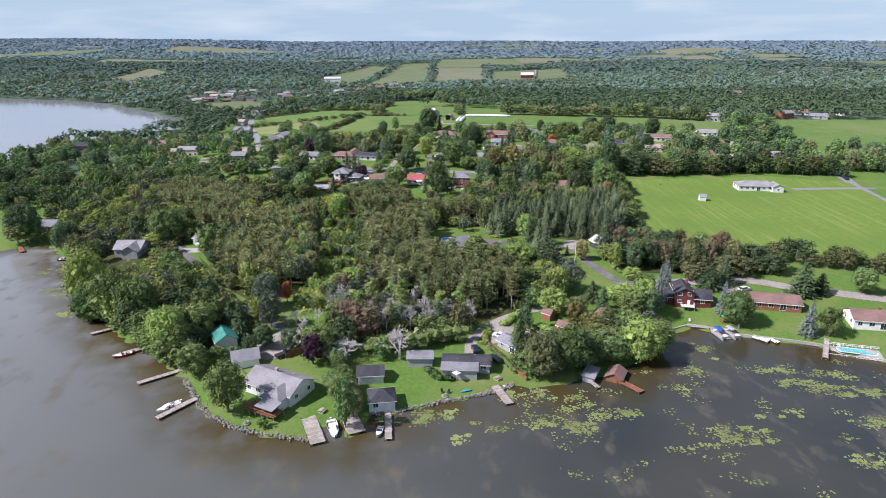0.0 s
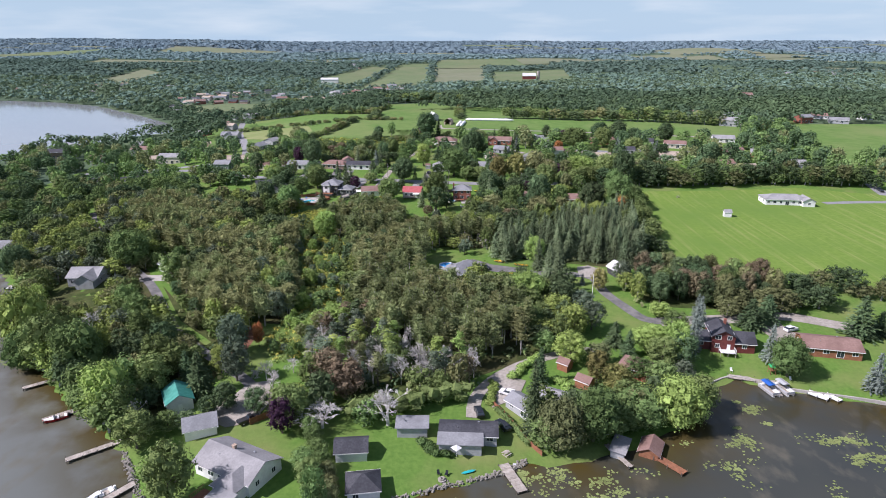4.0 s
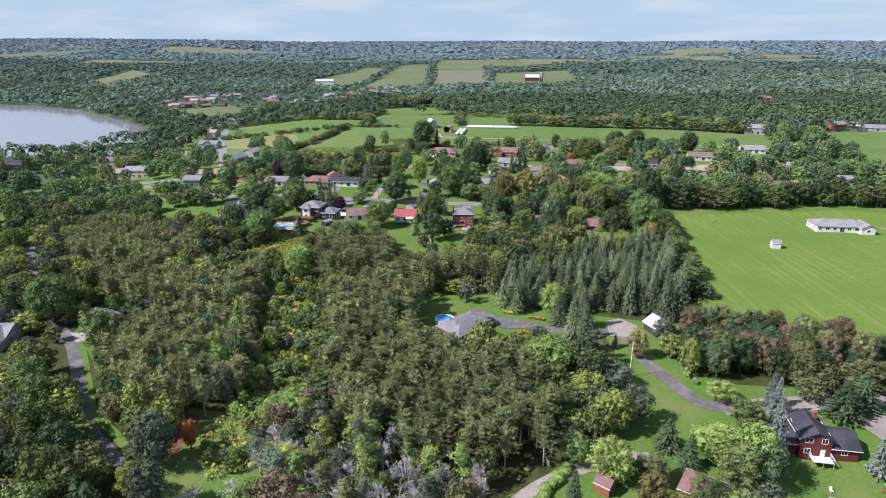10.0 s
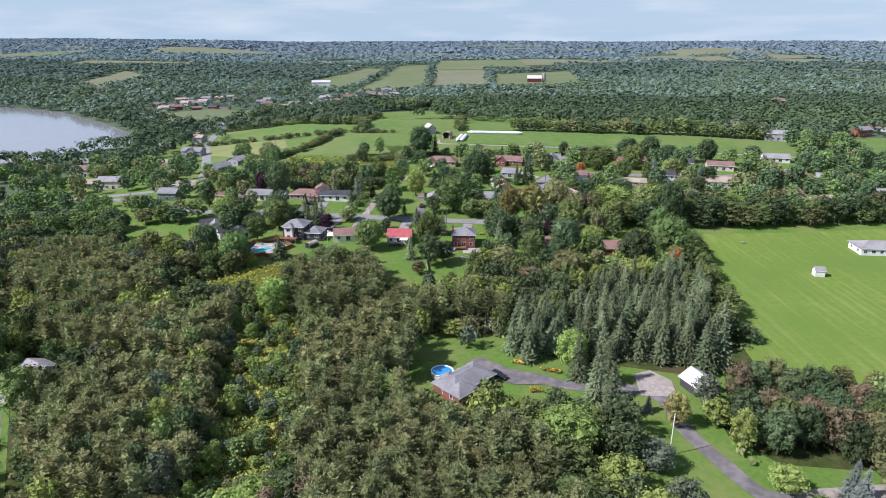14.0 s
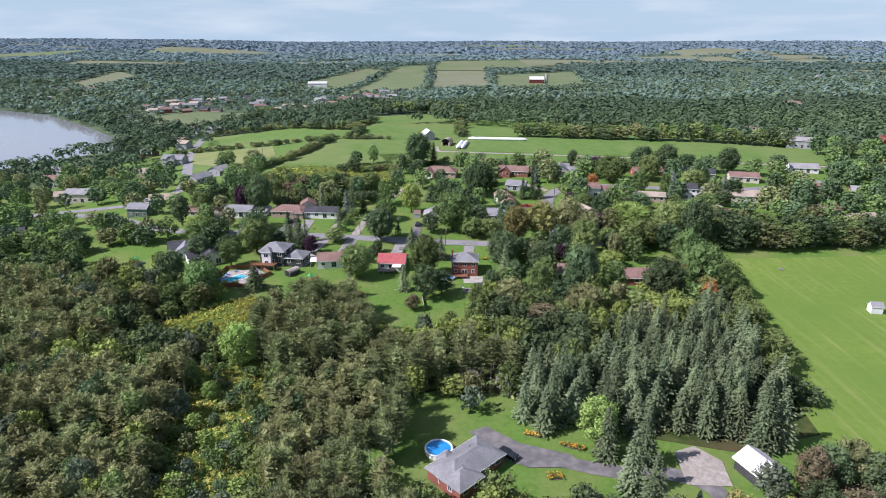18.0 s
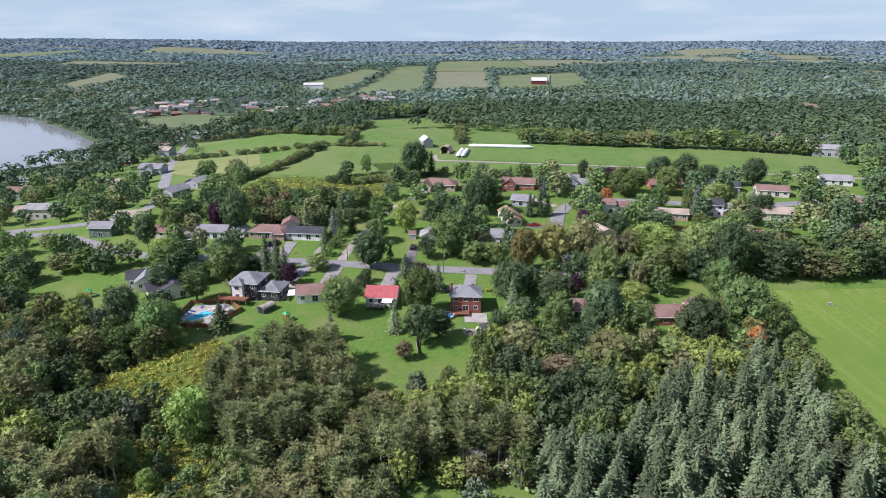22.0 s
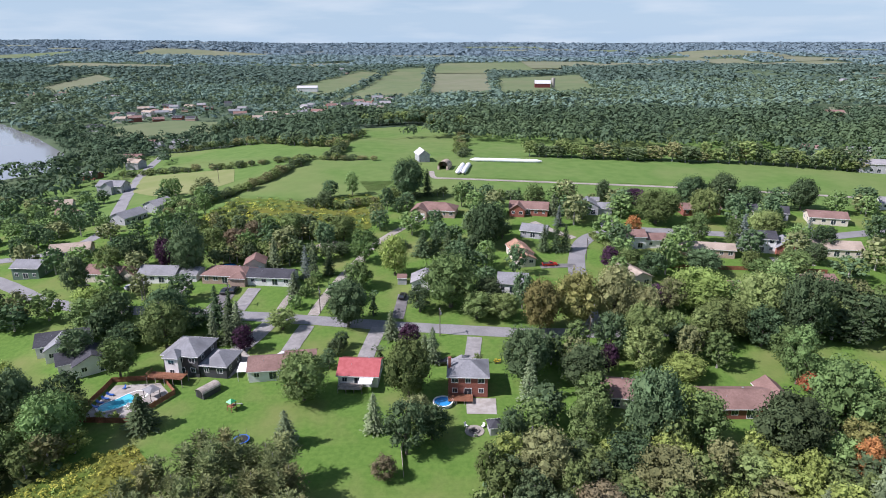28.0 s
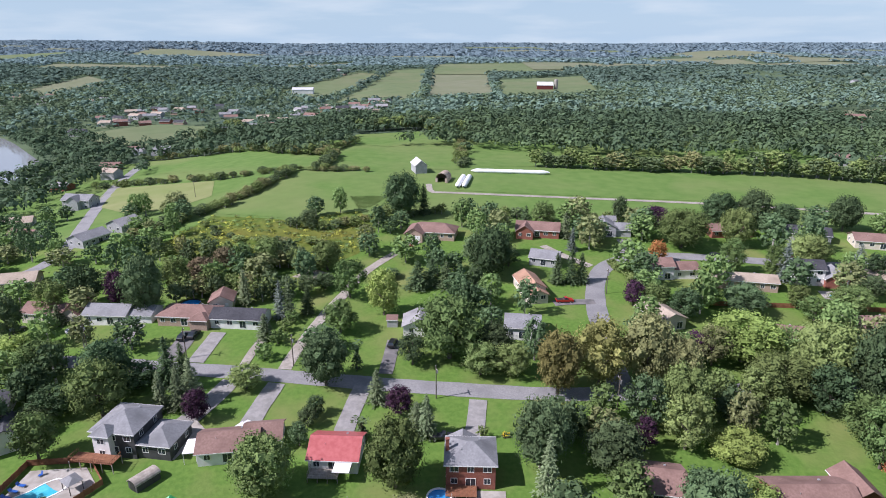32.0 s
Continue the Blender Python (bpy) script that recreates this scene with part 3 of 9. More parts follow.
for nm, poly, mat, lab in (
        ("field", [(114, 372), (101, 317), (90, 279), (88, 262), (97, 255), (112, 250), (135, 244), (161, 232), (190, 222), (222, 216), (236, 290), (248, 365), (205, 379), (160, 374)], "field", "broad mown green field with pale mower stripes"),
        ("field", [(290, 575), (262, 430), (420, 440), (520, 575)], "pasture", "green crop field across the road"),
        ("field", [(-184, 575), (-192, 618), (-122, 593), (-111, 558), (-125, 540), (-150, 545)], "hayfield", "pale dry hay field between hedges"),
        ("field", [(-104, 527), (-90, 555), (-80, 594), (-21, 597), (-16, 560), (-28, 530), (-60, 514)], "pasture", "green pasture with a hedge along it"),
        ("field", [(-222, 725), (-142, 706), (-70, 636), (-65, 617), (-87, 606), (-193, 660)], "pasture", "green pasture beyond the hedge"),
        ("field", [(-63, 662), (16, 688), (15, 603), (-25, 602), (-68, 602)], "pasture", "pale green pasture on the rise"),
        ("field", [(-64, 746), (-15, 765), (18, 718), (-32, 685), (-60, 700)], "pasture", "small green field before the woods"),
        ("field", [(-363, 886), (-324, 960), (-244, 942), (-208, 856), (-263, 801), (-330, 838)], "pasture", "green field by the lake village"),
        ("field", [(18, 605), (66, 596), (106, 584), (168, 574), (240, 560), (262, 512), (200, 524), (129, 540), (64, 550), (12, 558)], "pasture", "long green pasture beside the farm lane"),
        ("field", [(22, 678), (84, 652), (180, 622), (230, 606), (190, 592), (127, 606), (66, 612), (20, 614)], "pasture", "narrow green pasture before the woods"),
        ("field", [(-40, 548), (8, 550), (60, 543), (125, 533), (190, 520), (190, 500), (110, 505), (40, 512), (0, 515), (-30, 520)], "pasture", "grass strip behind the gardens"),
        ("field", [(409, 938), (560, 985), (520, 850), (367, 858)], "hayfield", "pale field among far woods"),
        ("field", [(-150, 1130), (-118, 1800), (-40, 1850), (-27, 1100)], "pasture", "far green field on a slope"),
        ("field", [(-20, 1780), (106, 1700), (75, 1110), (-17, 1100)], "hayfield", "far pale field on a slope"),
        ("field", [(116, 1560), (300, 1600), (240, 1180), (86, 1115)], "pasture", "far green field by a red barn"),
        ("field", [(-285, 1270), (-190, 1720), (-135, 1700), (-165, 1200)], "pasture", "far green field behind a white shed"),
        ("field", [(-700, 1270), (-690, 1500), (-590, 1400), (-620, 1245)], "hayfield", "far pale field on the slope"),
        ("field", [(900, 1500), (1300, 1560), (1320, 1700), (880, 1640)], "hayfield", "far pale strip field"),
        ("field", [(700, 1900), (1200, 2000), (1200, 2250), (650, 2150)], "hayfield", "far pale strip field"),
        ("field", [(-1000, 1750), (-650, 1800), (-650, 2050), (-1050, 2000)], "hayfield", "far pale field"),
        ("field", [(-420, 2000), (-260, 2100), (-280, 2300), (-470, 2200)], "hayfield", "far pale field")):
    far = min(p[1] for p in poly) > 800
    # fields beyond 800 m take the copies with haze in their colour
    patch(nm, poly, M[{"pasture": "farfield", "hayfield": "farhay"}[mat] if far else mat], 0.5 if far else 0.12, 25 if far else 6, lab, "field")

WOODS = [
    ("pine", [(-28, 214), (-29, 231), (-25, 246), (-14, 250), (-8, 240), (1, 228), (12, 228), (24, 220), (27, 200), (22, 184), (4, 185), (-10, 188), (-19, 198)], 4.2),
    ("pine", [(-55, 308), (-50, 320), (-42, 329), (-29, 330), (-20, 321), (-15, 295), (-28, 279), (-45, 286)], 4.6),
    ("pine", [(-16, 276), (-14, 292), (20, 296), (22, 284), (0, 279)], 4.6),
    ("pine", [(-16, 246), (-9, 247), (-5, 256), (-6, 266), (-9, 275), (-16, 275)], 3.8),
    ("spruce", [(22, 288), (39, 279), (37, 263), (28, 264), (24, 272)], 4.4),
    ("spruce", [(50, 298), (84, 317), (88, 294), (82, 266), (75, 256), (66, 258), (60, 262), (54, 266), (48, 262), (42, 258), (38, 262), (40, 284)], 4.8),
    ("mixed", [(68, 242), (84, 248), (112, 240), (122, 228), (110, 221), (90, 219), (74, 221), (67, 230)], 5.6),
    ("thin", [(-42, 196), (-31, 208), (-21, 205), (-19, 197), (-9, 187), (4, 184), (14, 181), (10, 175), (-4, 173), (-20, 170), (-32, 172), (-33, 180)], 4.0),
]
BIG_WOOD = [(-200, 300), (-176, 268), (-150, 240), (-130, 208), (-108, 184), (-88, 168), (-72, 152), (-64, 158), (-58, 166), (-40, 160), (-20, 159), (-2, 160), (12, 170), (24, 148), (36, 149), (58, 163), (72, 178),
            (70, 205), (66, 250), (90, 262), (100, 317), (110, 356), (84, 346), (58, 338), (26, 334), (14, 326), (8, 312), (-6, 304), (-16, 312), (-54, 312), (-70, 331), (-77, 346), (-104, 358), (-190, 350)]
CLEARINGS = [
    [(-66, 140), (-48, 125), (-29, 121), (-24, 140), (-30, 154), (-40, 158), (-42, 172), (-40, 188), (-46, 204), (-54, 202), (-59, 188), (-57, 172), (-56, 164), (-62, 158), (-70, 156)],
    [(-24, 138), (-18, 132), (20, 146), (22, 160), (14, 170), (6, 170), (-2, 158), (-24, 158)],
    [(64, 190), (75, 178), (140, 160), (220, 150), (220, 215), (120, 208), (70, 205)],
    [(40, 190), (66, 205), (67, 216), (64, 240), (70, 254), (48, 260), (40, 256), (24, 264), (22, 276), (4, 278), (-14, 272), (-13, 246), (0, 240), (24, 238), (44, 240), (48, 222), (44, 206)],
    [(-56, 266), (-37, 266), (-31, 215), (-33, 192), (-47, 184), (-53, 198), (-49, 228)],
    [(-56, 330), (-50, 322), (-54, 304), (-58, 306), (-64, 330)],
    [(60, 332), (90, 336), (96, 352), (88, 364), (56, 352)],
    [(-118, 262), (-104, 262), (-100, 250), (-112, 248)],
    [(-90, 217), (-80, 217), (-70, 196), (-78, 198)],
    [(14, 158), (30, 160), (46, 166), (66, 180), (72, 196), (68, 212), (46, 197), (34, 195), (20, 186), (12, 172)],
    [(-71, 159), (-60, 157), (-55, 172), (-60, 178), (-70, 172)],
    [(-143, 216), (-118, 216), (-118, 250), (-143, 250)],
    [(-116, 264), (-98, 264), (-97, 250), (-101, 241), (-82, 211), (-68, 197), (-68, 190), (-74, 190), (-112, 238)],
    [(-61, 212), (-38, 207), (-33, 194), (-33, 178), (-40, 168), (-60, 168), (-61, 190)],
    [(-66, 290), (-48, 294), (-35, 288), (-40, 262), (-32, 234), (-34, 212), (-45, 210), (-50, 230), (-58, 258)],
    [(-88, 305), (-70, 302), (-58, 312), (-54, 330), (-62, 338), (-72, 332), (-82, 320)],
    [(20, 256), (44, 246), (68, 246), (92, 258), (92, 270), (60, 264), (40, 260), (36, 268), (20, 276)],
    [(-24, 157), (9, 163), (10, 171), (-22, 167)],
    [(126, 430), (142, 428), (142, 444), (126, 446)],
]
for poly in ([(-200, 300), (-176, 268), (-150, 240), (-130, 208), (-108, 184), (-88, 168), (-72, 152), (-62, 166), (-60, 190), (-82, 214), (-112, 252), (-140, 284), (-172, 326)],
             [(-164, 326), (-135, 285), (-104, 246), (-80, 214), (-66, 202), (-52, 206), (-48, 226), (-54, 266), (-36, 268), (-30, 220), (-34, 196), (-38, 186), (-20, 162), (0, 172), (20, 184), (40, 200), (42, 236), (26, 236), (0, 240), (-16, 246), (-16, 274), (2, 280), (22, 278), (30, 266), (66, 256), (88, 262), (100, 317), (112, 358), (96, 346), (58, 332), (24, 318), (-6, 306), (-20, 318), (-46, 318), (-52, 302), (-62, 318), (-84, 334), (-110, 355), (-178, 346)],
             [(68, 242), (84, 248), (112, 240), (122, 228), (110, 221), (90, 219), (74, 221), (67, 230)]):
    patch("woodland_floor", poly, M["floor"], 0.05, 8, "shaded woodland floor with undergrowth", "ground")
patch("lawn", [(-116, 264), (-100, 264), (-98, 250), (-103, 241), (-84, 211), (-69, 197), (-70, 195), (-84, 208), (-110, 245)], M["lawn"], 0.058, 6, "narrow mown verge beside the lane", "lawn")
patch("lawn", [(-61, 210), (-40, 206), (-34, 194), (-33, 180), (-40, 170), (-58, 172), (-60, 190)], M["lawn"], 0.058, 6, "mown lawn before the woods", "lawn")
patch("driveway", [(-116, 250), (-102, 249), (-102, 244), (-112, 243)], M["concrete"], 0.08, 3, "pale concrete drive off the lane", "driveway")
patch("path", [(-61, 208), (-56, 207), (-57, 192), (-61, 190)], M["mulch"], 0.09, 3, "reddish bark path up to the trees", "path")
patch("meadow", [(-88, 305), (-70, 302), (-58, 312), (-54, 330), (-62, 338), (-72, 332), (-82, 320)], M["scrub"], 0.07, 6, "yellow patch of goldenrod among trees", "meadow")
patch("meadow", [(-66, 290), (-48, 294), (-35, 288), (-40, 262), (-32, 234), (-34, 212), (-45, 210), (-50, 230), (-58, 258)], M["scrub"], 0.06, 8, "overgrown meadow with goldenrod", "meadow")
patch("meadow", [(-108, 478), (-98, 522), (-60, 512), (-28, 528), (-22, 500), (-26, 474), (-39, 458), (-70, 465)], M["scrub"], 0.06, 8, "overgrown meadow with shrubs", "meadow")

# ---------------------------------------------------------------- trees
def leaf_quads(r, lobes, per, size, up=-0.35, jit=0.38):
    """Leaf clumps on the outside of rounded lobes (centre, radii)."""
    out = []
    for c, rad in lobes:
        d = r.normal(size=(per * 2, 3))
        d /= np.linalg.norm(d, axis=1, keepdims=True)
        d = d[d[:, 2] > up][:per]
        p = np.array(c) + np.array(rad) * d * r.uniform(0.62, 1.14, (len(d), 1))
        nrm = d + r.normal(scale=jit, size=d.shape)
        nrm /= np.linalg.norm(nrm, axis=1, keepdims=True)
        t = np.cross(nrm, r.normal(size=d.shape))
        t /= np.linalg.norm(t, axis=1, keepdims=True)
        b = np.cross(nrm, t)
        s1 = size * r.uniform(0.5, 1.05, (len(d), 1))
        s2 = size * r.uniform(0.35, 0.8, (len(d), 1))
        fold = nrm * size * 0.22
        out.append(np.stack([p - t * s1, p - b * s2 + fold, p + t * s1, p + b * s2 + fold], 1))
    return np.concatenate(out)


def lobe_cores(r, lobes, fill=0.44):
    """Dense insides of the lobes: a tumbled block in each."""
    c8 = np.array([[x, y, z] for z in (-1, 1) for x, y in ((-1, -1), (1, -1), (1, 1), (-1, 1))]) / math.sqrt(3)
    fi = np.array([(0, 3, 2, 1), (4, 5, 6, 7), (0, 1, 5, 4), (1, 2, 6, 5), (2, 3, 7, 6), (3, 0, 4, 7)])
    out = []
    for c, rad in lobes:
        for _ in range(1):
            q = np.linalg.qr(r.normal(size=(3, 3)))[0]
            v = (c8 * r.uniform(0.85, 1.15, (8, 1))) @ q.T * np.array(rad) * fill * 1.2 + np.array(c)
            out.append(v[fi])
    return np.concatenate(out)


def limbs(r, height, fork, n, reach, r0, lean=0.5):
    g = Geo()
    top = (0.02 * height, 0, height * 0.8)
    g.tube((0, 0, -0.6), (0, 0, fork), r0 * 1.25, r0 * 0.85, 7)
    g.tube((0, 0, fork), top, r0 * 0.85, r0 * 0.2, 6)
    for i in range(n):
        a = 2 * math.pi * (i + r.uniform(-0.3, 0.3)) / n
        z0 = fork * (0.8 + 0.9 * i / n)
        e = (reach * math.cos(a), reach * math.sin(a), z0 + reach * r.uniform(0.5, 1.1))
        g.tube((0, 0, z0), e, r0 * 0.45, r0 * 0.12, 5)
    return g.mesh("trunk", M["bark"])


def broad_crown(seed, lobes=26, per=40, size=0.36, hh=12.0, ww=9.0, squat=1.0):
    r = np.random.default_rng(seed)
    ls = []
    for i in range(lobes):
        u = -0.88 + 1.84 * (i + 0.5) / lobes
        a = 2.399 * i + r.uniform(-0.4, 0.4)
        q = math.sqrt(max(0.06, 1 - u * u)) * (1.0 if u > -0.3 else 0.92)
        rad = ww * 0.5 * q * r.uniform(0.55, 0.84)
        lr = ww * r.uniform(0.12, 0.21)
        ls.append(((rad * math.cos(a), rad * math.sin(a), hh * 0.53 + u * hh * 0.38 * squat), (lr, lr, lr * r.uniform(0.75, 1.1))))
    core = lobe_cores(r, ls + [((0, 0, hh * 0.55), (ww * 0.33, ww * 0.33, hh * 0.32))])
    return soup("crown", np.concatenate([core, leaf_quads(r, ls, per, size, -0.75, 0.3)]), [M["leaf"]], core=len(core))


def pine_crown(seed, hh=16.0, ww=5.0, bare=0.36, branches=78, per=17):
    """A rounded brush of upswept boughs, each a spray of narrow needle sprigs."""
    r = np.random.default_rng(seed)
    out, axis = [], []

    def reach(u):
        return 0.72 + 0.28 * u / 0.25 if u < 0.25 else math.sqrt(max(0.03, 1 - ((u - 0.25) / 0.77) ** 2))

    for i in range(branches):
        u = (i + r.uniform(0, 1)) / branches
        a = 2.399 * i + r.uniform(-0.6, 0.6)
        L = ww * 0.5 * reach(u) * r.uniform(0.72, 1.16)
        z0 = hh * (bare + (0.93 - bare) * u)
        dv = np.array([math.cos(a), math.sin(a), 0.0])
        for j in range(per):
            f = r.uniform(0.1, 1.0) ** 0.55
            c = dv * L * f + np.array([0, 0, z0 + 0.30 * L * f * f]) + r.normal(scale=0.2, size=3)
            t = dv * 0.75 + np.array([0, 0, 0.55 + 0.5 * u]) + r.normal(scale=0.42, size=3)
            t /= np.linalg.norm(t)
            b = np.cross(t, r.normal(size=3))
            b /= np.linalg.norm(b)
            s = 0.29 * r.uniform(0.7, 1.25)
            out.append([c - t * s, c - b * s * 0.30, c + t * s, c + b * s * 0.30])
    for k in range(6):
        u = 0.08 + 0.15 * k
        w = ww * 0.27 * reach(u)
        axis.append(((0, 0, hh * (bare + (0.93 - bare) * u)), (w, w, hh * 0.06)))
    core = lobe_cores(r, axis, 0.8)
    return soup("crown", np.concatenate([core, np.array(out)]), [M["leaf_pine"]], core=len(core))


def pine_trunk(seed, hh=16.0, bare=0.42):
    r = np.random.default_rng(seed)
    g = Geo()
    g.tube((0, 0, -0.6), (0.1, 0, hh * 0.6), 0.17, 0.11, 6)
    g.tube((0.1, 0, hh * 0.6), (0.1, 0.05, hh * 0.97), 0.11, 0.02, 5)
    for i in range(14):
        z = hh * (0.18 + 0.4 * i / 14)
        a = r.uniform(0, 6.28)
        g.tube((0.05, 0, z), (1.1 * math.cos(a), 1.1 * math.sin(a), z + r.uniform(-0.1, 0.3)), 0.03, 0.008, 3)
    return g.mesh("trunk", M["greybark"])


def spruce_crown(seed, hh=15.0, ww=6.0):
    """Whorls of boughs in a ragged cone, each bough a row of needle sprays."""
    r = np.random.default_rng(seed)
    out = []
    whorls = 25
    for i in range(whorls):
        u = (i + 0.4) / whorls
        z = hh * (0.03 + 0.94 * u)
        reach = ww * 0.5 * (1 - u) ** 0.75 + 0.14
        n = max(5, int(13 * (1 - 0.6 * u)))
        for k in range(n):
            a = 2 * math.pi * (k + r.uniform(-0.45, 0.45)) / n + i * 1.3
            L = reach * r.uniform(0.7, 1.2)
            dv = np.array([math.cos(a), math.sin(a), 0.0])
            for j in range(7):
                f = 0.30 + 0.70 * (j + r.uniform(0.1, 0.9)) / 7
                c = dv * L * f + np.array([0, 0, z - 0.22 * L * f + 0.1 * L * f * f]) + r.normal(scale=0.13, size=3)
                t = dv + np.array([0, 0, -0.25]) + r.normal(scale=0.35, size=3)
                t /= np.linalg.norm(t)
                b = np.cross(np.array([0, 0, 1.0]) + dv * 0.5 + r.normal(scale=0.45, size=3), t)
                b /= np.linalg.norm(b)
                s = (0.20 + 0.07 * L) * r.uniform(0.75, 1.2)
                out.append([c - t * s, c - b * s * 0.48, c + t * s, c + b * s * 0.48])
    tip = leaf_quads(r, [((0, 0, hh * 0.95), (0.18, 0.18, hh * 0.05))], 16, 0.2)
    core = lobe_cores(r, [((0, 0, hh * (0.12 + 0.16 * k)), (ww * 0.30 * (1 - 0.18 * k), ww * 0.30 * (1 - 0.18 * k), hh * 0.1)) for k in range(5)], 0.8)
    return soup("crown", np.concatenate([core, np.array(out), tip]), [M["leaf_spruce"]], core=len(core))


def plain_trunk(hh, r0):
    return Geo().tube((0, 0, -0.6), (0, 0, hh), r0, r0 * 0.15, 7).mesh("trunk", M["bark"])


def bare_tree(seed, hh=12.0, spreadw=8.0):
    """A dead tree: boughs that fork down to fine twigs."""
    r = np.random.default_rng(seed)
    g = Geo()

    def grow(p, d, length, rad, lvl):
        e = p + d * length
        g.tube(p, e, rad, rad * 0.6, 6 if lvl == 0 else (4 if lvl == 1 else 3))
        if lvl >= 5:
            return
        for _ in range(4 if lvl < 2 else 3):
            nd = (d + Vector(r.normal(scale=0.5 if lvl else 0.42, size=3)) + Vector((0, 0, 0.12))).normalized()
            grow(p + d * length * r.uniform(0.45, 1.0), nd, length * r.uniform(0.55, 0.75), max(0.035, rad * 0.55), lvl + 1)

    grow(Vector((0, 0, -0.5)), Vector((0, 0, 1)), hh * 0.34, 0.24, 0)
    return g.mesh("trunk", M["deadwood"])


KINDS = {}


def tree_kind(key, name, trunk, crown, hh, ww, label, category="tree"):
    KINDS[key] = [name, trunk, crown, hh, ww, label, category, None]


for i in range(5):
    tree_kind("broad%d" % i, "broadleaf_tree", limbs(np.random.default_rng(40 + i), 12, 3.0, 6, 2.6, 0.28), broad_crown(i + 1, 28 + 3 * i, 84, 0.30, 12, 9, (1.0, 0.94, 1.06, 0.9, 1.03)[i]), 12, 9,
              "leafy green broadleaf tree with a rounded uneven crown")
for i in range(3):
    tree_kind("big%d" % i, "broadleaf_tree", limbs(np.random.default_rng(140 + i), 15, 3.4, 8, 4.2, 0.42), broad_crown(30 + i, 66 + 4 * i, 84, 0.33, 15, 14, 1.0), 15, 14, "large leafy broadleaf tree with a broad uneven crown")
for i in range(3):
    tree_kind("pine%d" % i, "pine_tree", pine_trunk(60 + i), pine_crown(70 + i), 16, 5, "slender plantation pine with a bare grey trunk")
for i in range(3):
    tree_kind("spruce%d" % i, "spruce_tree", plain_trunk(14.3, 0.2), spruce_crown(80 + i, 15, 6.0 - 0.5 * i), 15, 6.0, "conical dark green spruce tree")
for i in range(3):
    tree_kind("bush%d" % i, "bush", Geo().tube((0, 0, -0.3), (0, 0, 1.2), 0.12, 0.04, 6).mesh("stem", M["bark"]), broad_crown(90 + i, 12, 26, 0.22, 2.6, 3.2), 2.4, 3.2, "rounded green garden bush", "bush")
for i in range(2):
    r_ = np.random.default_rng(97 + i)
    tree_kind("column%d" % i, "cedar_tree", plain_trunk(6, 0.14), soup("crown", leaf_quads(r_, [((0, 0, 0.6 + 0.62 * k), (0.9 - 0.02 * k * k, 0.9 - 0.02 * k * k, 0.7)) for k in range(11)], 30, 0.3), [M["leaf_dark"]]), 7.4, 2.0, "narrow columnar cedar")
for i in range(2):
    tree_kind("bare%d" % i, "bare_tree", bare_tree(110 + i), None, 12, 8, "dead grey leafless tree with many fine twigs")
for i in range(2):
    r_ = np.random.default_rng(120 + i)
    tree_kind("thin%d" % i, "poplar_tree", limbs(r_, 13, 4.0, 5, 1.4, 0.17), soup("crown", leaf_quads(r_, [((r_.normal(scale=0.75), r_.normal(scale=0.75), 4.5 + 0.62 * k), (1.15 - 0.02 * k, 1.15 - 0.02 * k, 0.8)) for k in range(14)], 62, 0.27), [M["leaf_grey"]]), 13.5, 4.2, "slender grey-green poplar tree")
TREE_COUNT = {}


def tree(key, x, y, hh, ww, leaf, group="", label="", turn=None):
    """A tree of that kind, height and width on the land."""
    k = KINDS[key]
    z = h(x, y)
    a = random.uniform(0, 360) if turn is None else turn
    m = pose(x, y, z, 0, 0, a)
    if k[7] is None:
        root = new(k[0])
        tagged(root, k[5], k[6])
        part("stem" if k[6] == "bush" else "trunk", k[1], None, root)
        if k[2]:
            c = part("crown", k[2], None, root)
            c.material_slots[0].link = "OBJECT"
        root.matrix_basis = m
        k[7] = root
    else:
        keep = k[7].scale.copy()
        k[7].scale = (1, 1, 1)
        root = copy_thing(k[7], m)
        k[7].scale = keep
    root.scale = (ww / k[4], ww / k[4], hh / k[3])
    tagged(root, label or k[5], "", group)
    if k[2] and leaf:
        for o in root.children:
            if o.name.startswith("crown"):
                o.material_slots[0].material = M[leaf]
    return root


def scatter(poly, sp, seed, jitter=0.38):
    """Points about sp apart within an outline."""
    r = np.random.default_rng(seed)
    xs, ys = [p[0] for p in poly], [p[1] for p in poly]
    ix, iy = np.meshgrid(np.arange(min(xs), max(xs) + sp, sp), np.arange(min(ys), max(ys) + sp, sp * 0.87))
    ix = ix + (np.arange(ix.shape[0]) % 2)[:, None] * sp / 2
    px, py = ix.ravel() + r.normal(scale=jitter * sp * 0.7, size=ix.size), iy.ravel() + r.normal(scale=jitter * sp * 0.7, size=ix.size)
    ok = inside(poly, px, py)
    for line, w in ROADS:
        ok &= off_line(line, px, py) > w / 2 + 1.2
    return list(zip(px[ok], py[ok]))


random.seed(3)
GREENS = ("leaf", "leaf", "leaf_dark", "leaf_dark", "leaf", "leaf_light")
PLANTED = []
_tree = tree


def tree(key, x, y, hh, ww, leaf, group="", label=""):
    PLANTED.append((x, y, ww))
    return _tree(key, x, y, hh, ww, leaf, group, label)


NAMES = {"leaf": "leafy green", "leaf_dark": "dark green", "leaf_light": "bright yellow-green", "leaf_gold": "golden autumn", "leaf_olive": "olive green", "leaf_brown": "brown autumn", "leaf_red": "orange-red autumn",
         "leaf_purple": "dark purple", "leaf_silver": "silver-blue", "leaf_grey": "grey-green", "leaf_spruce": "blue-green", "leaf_pine": "green"}


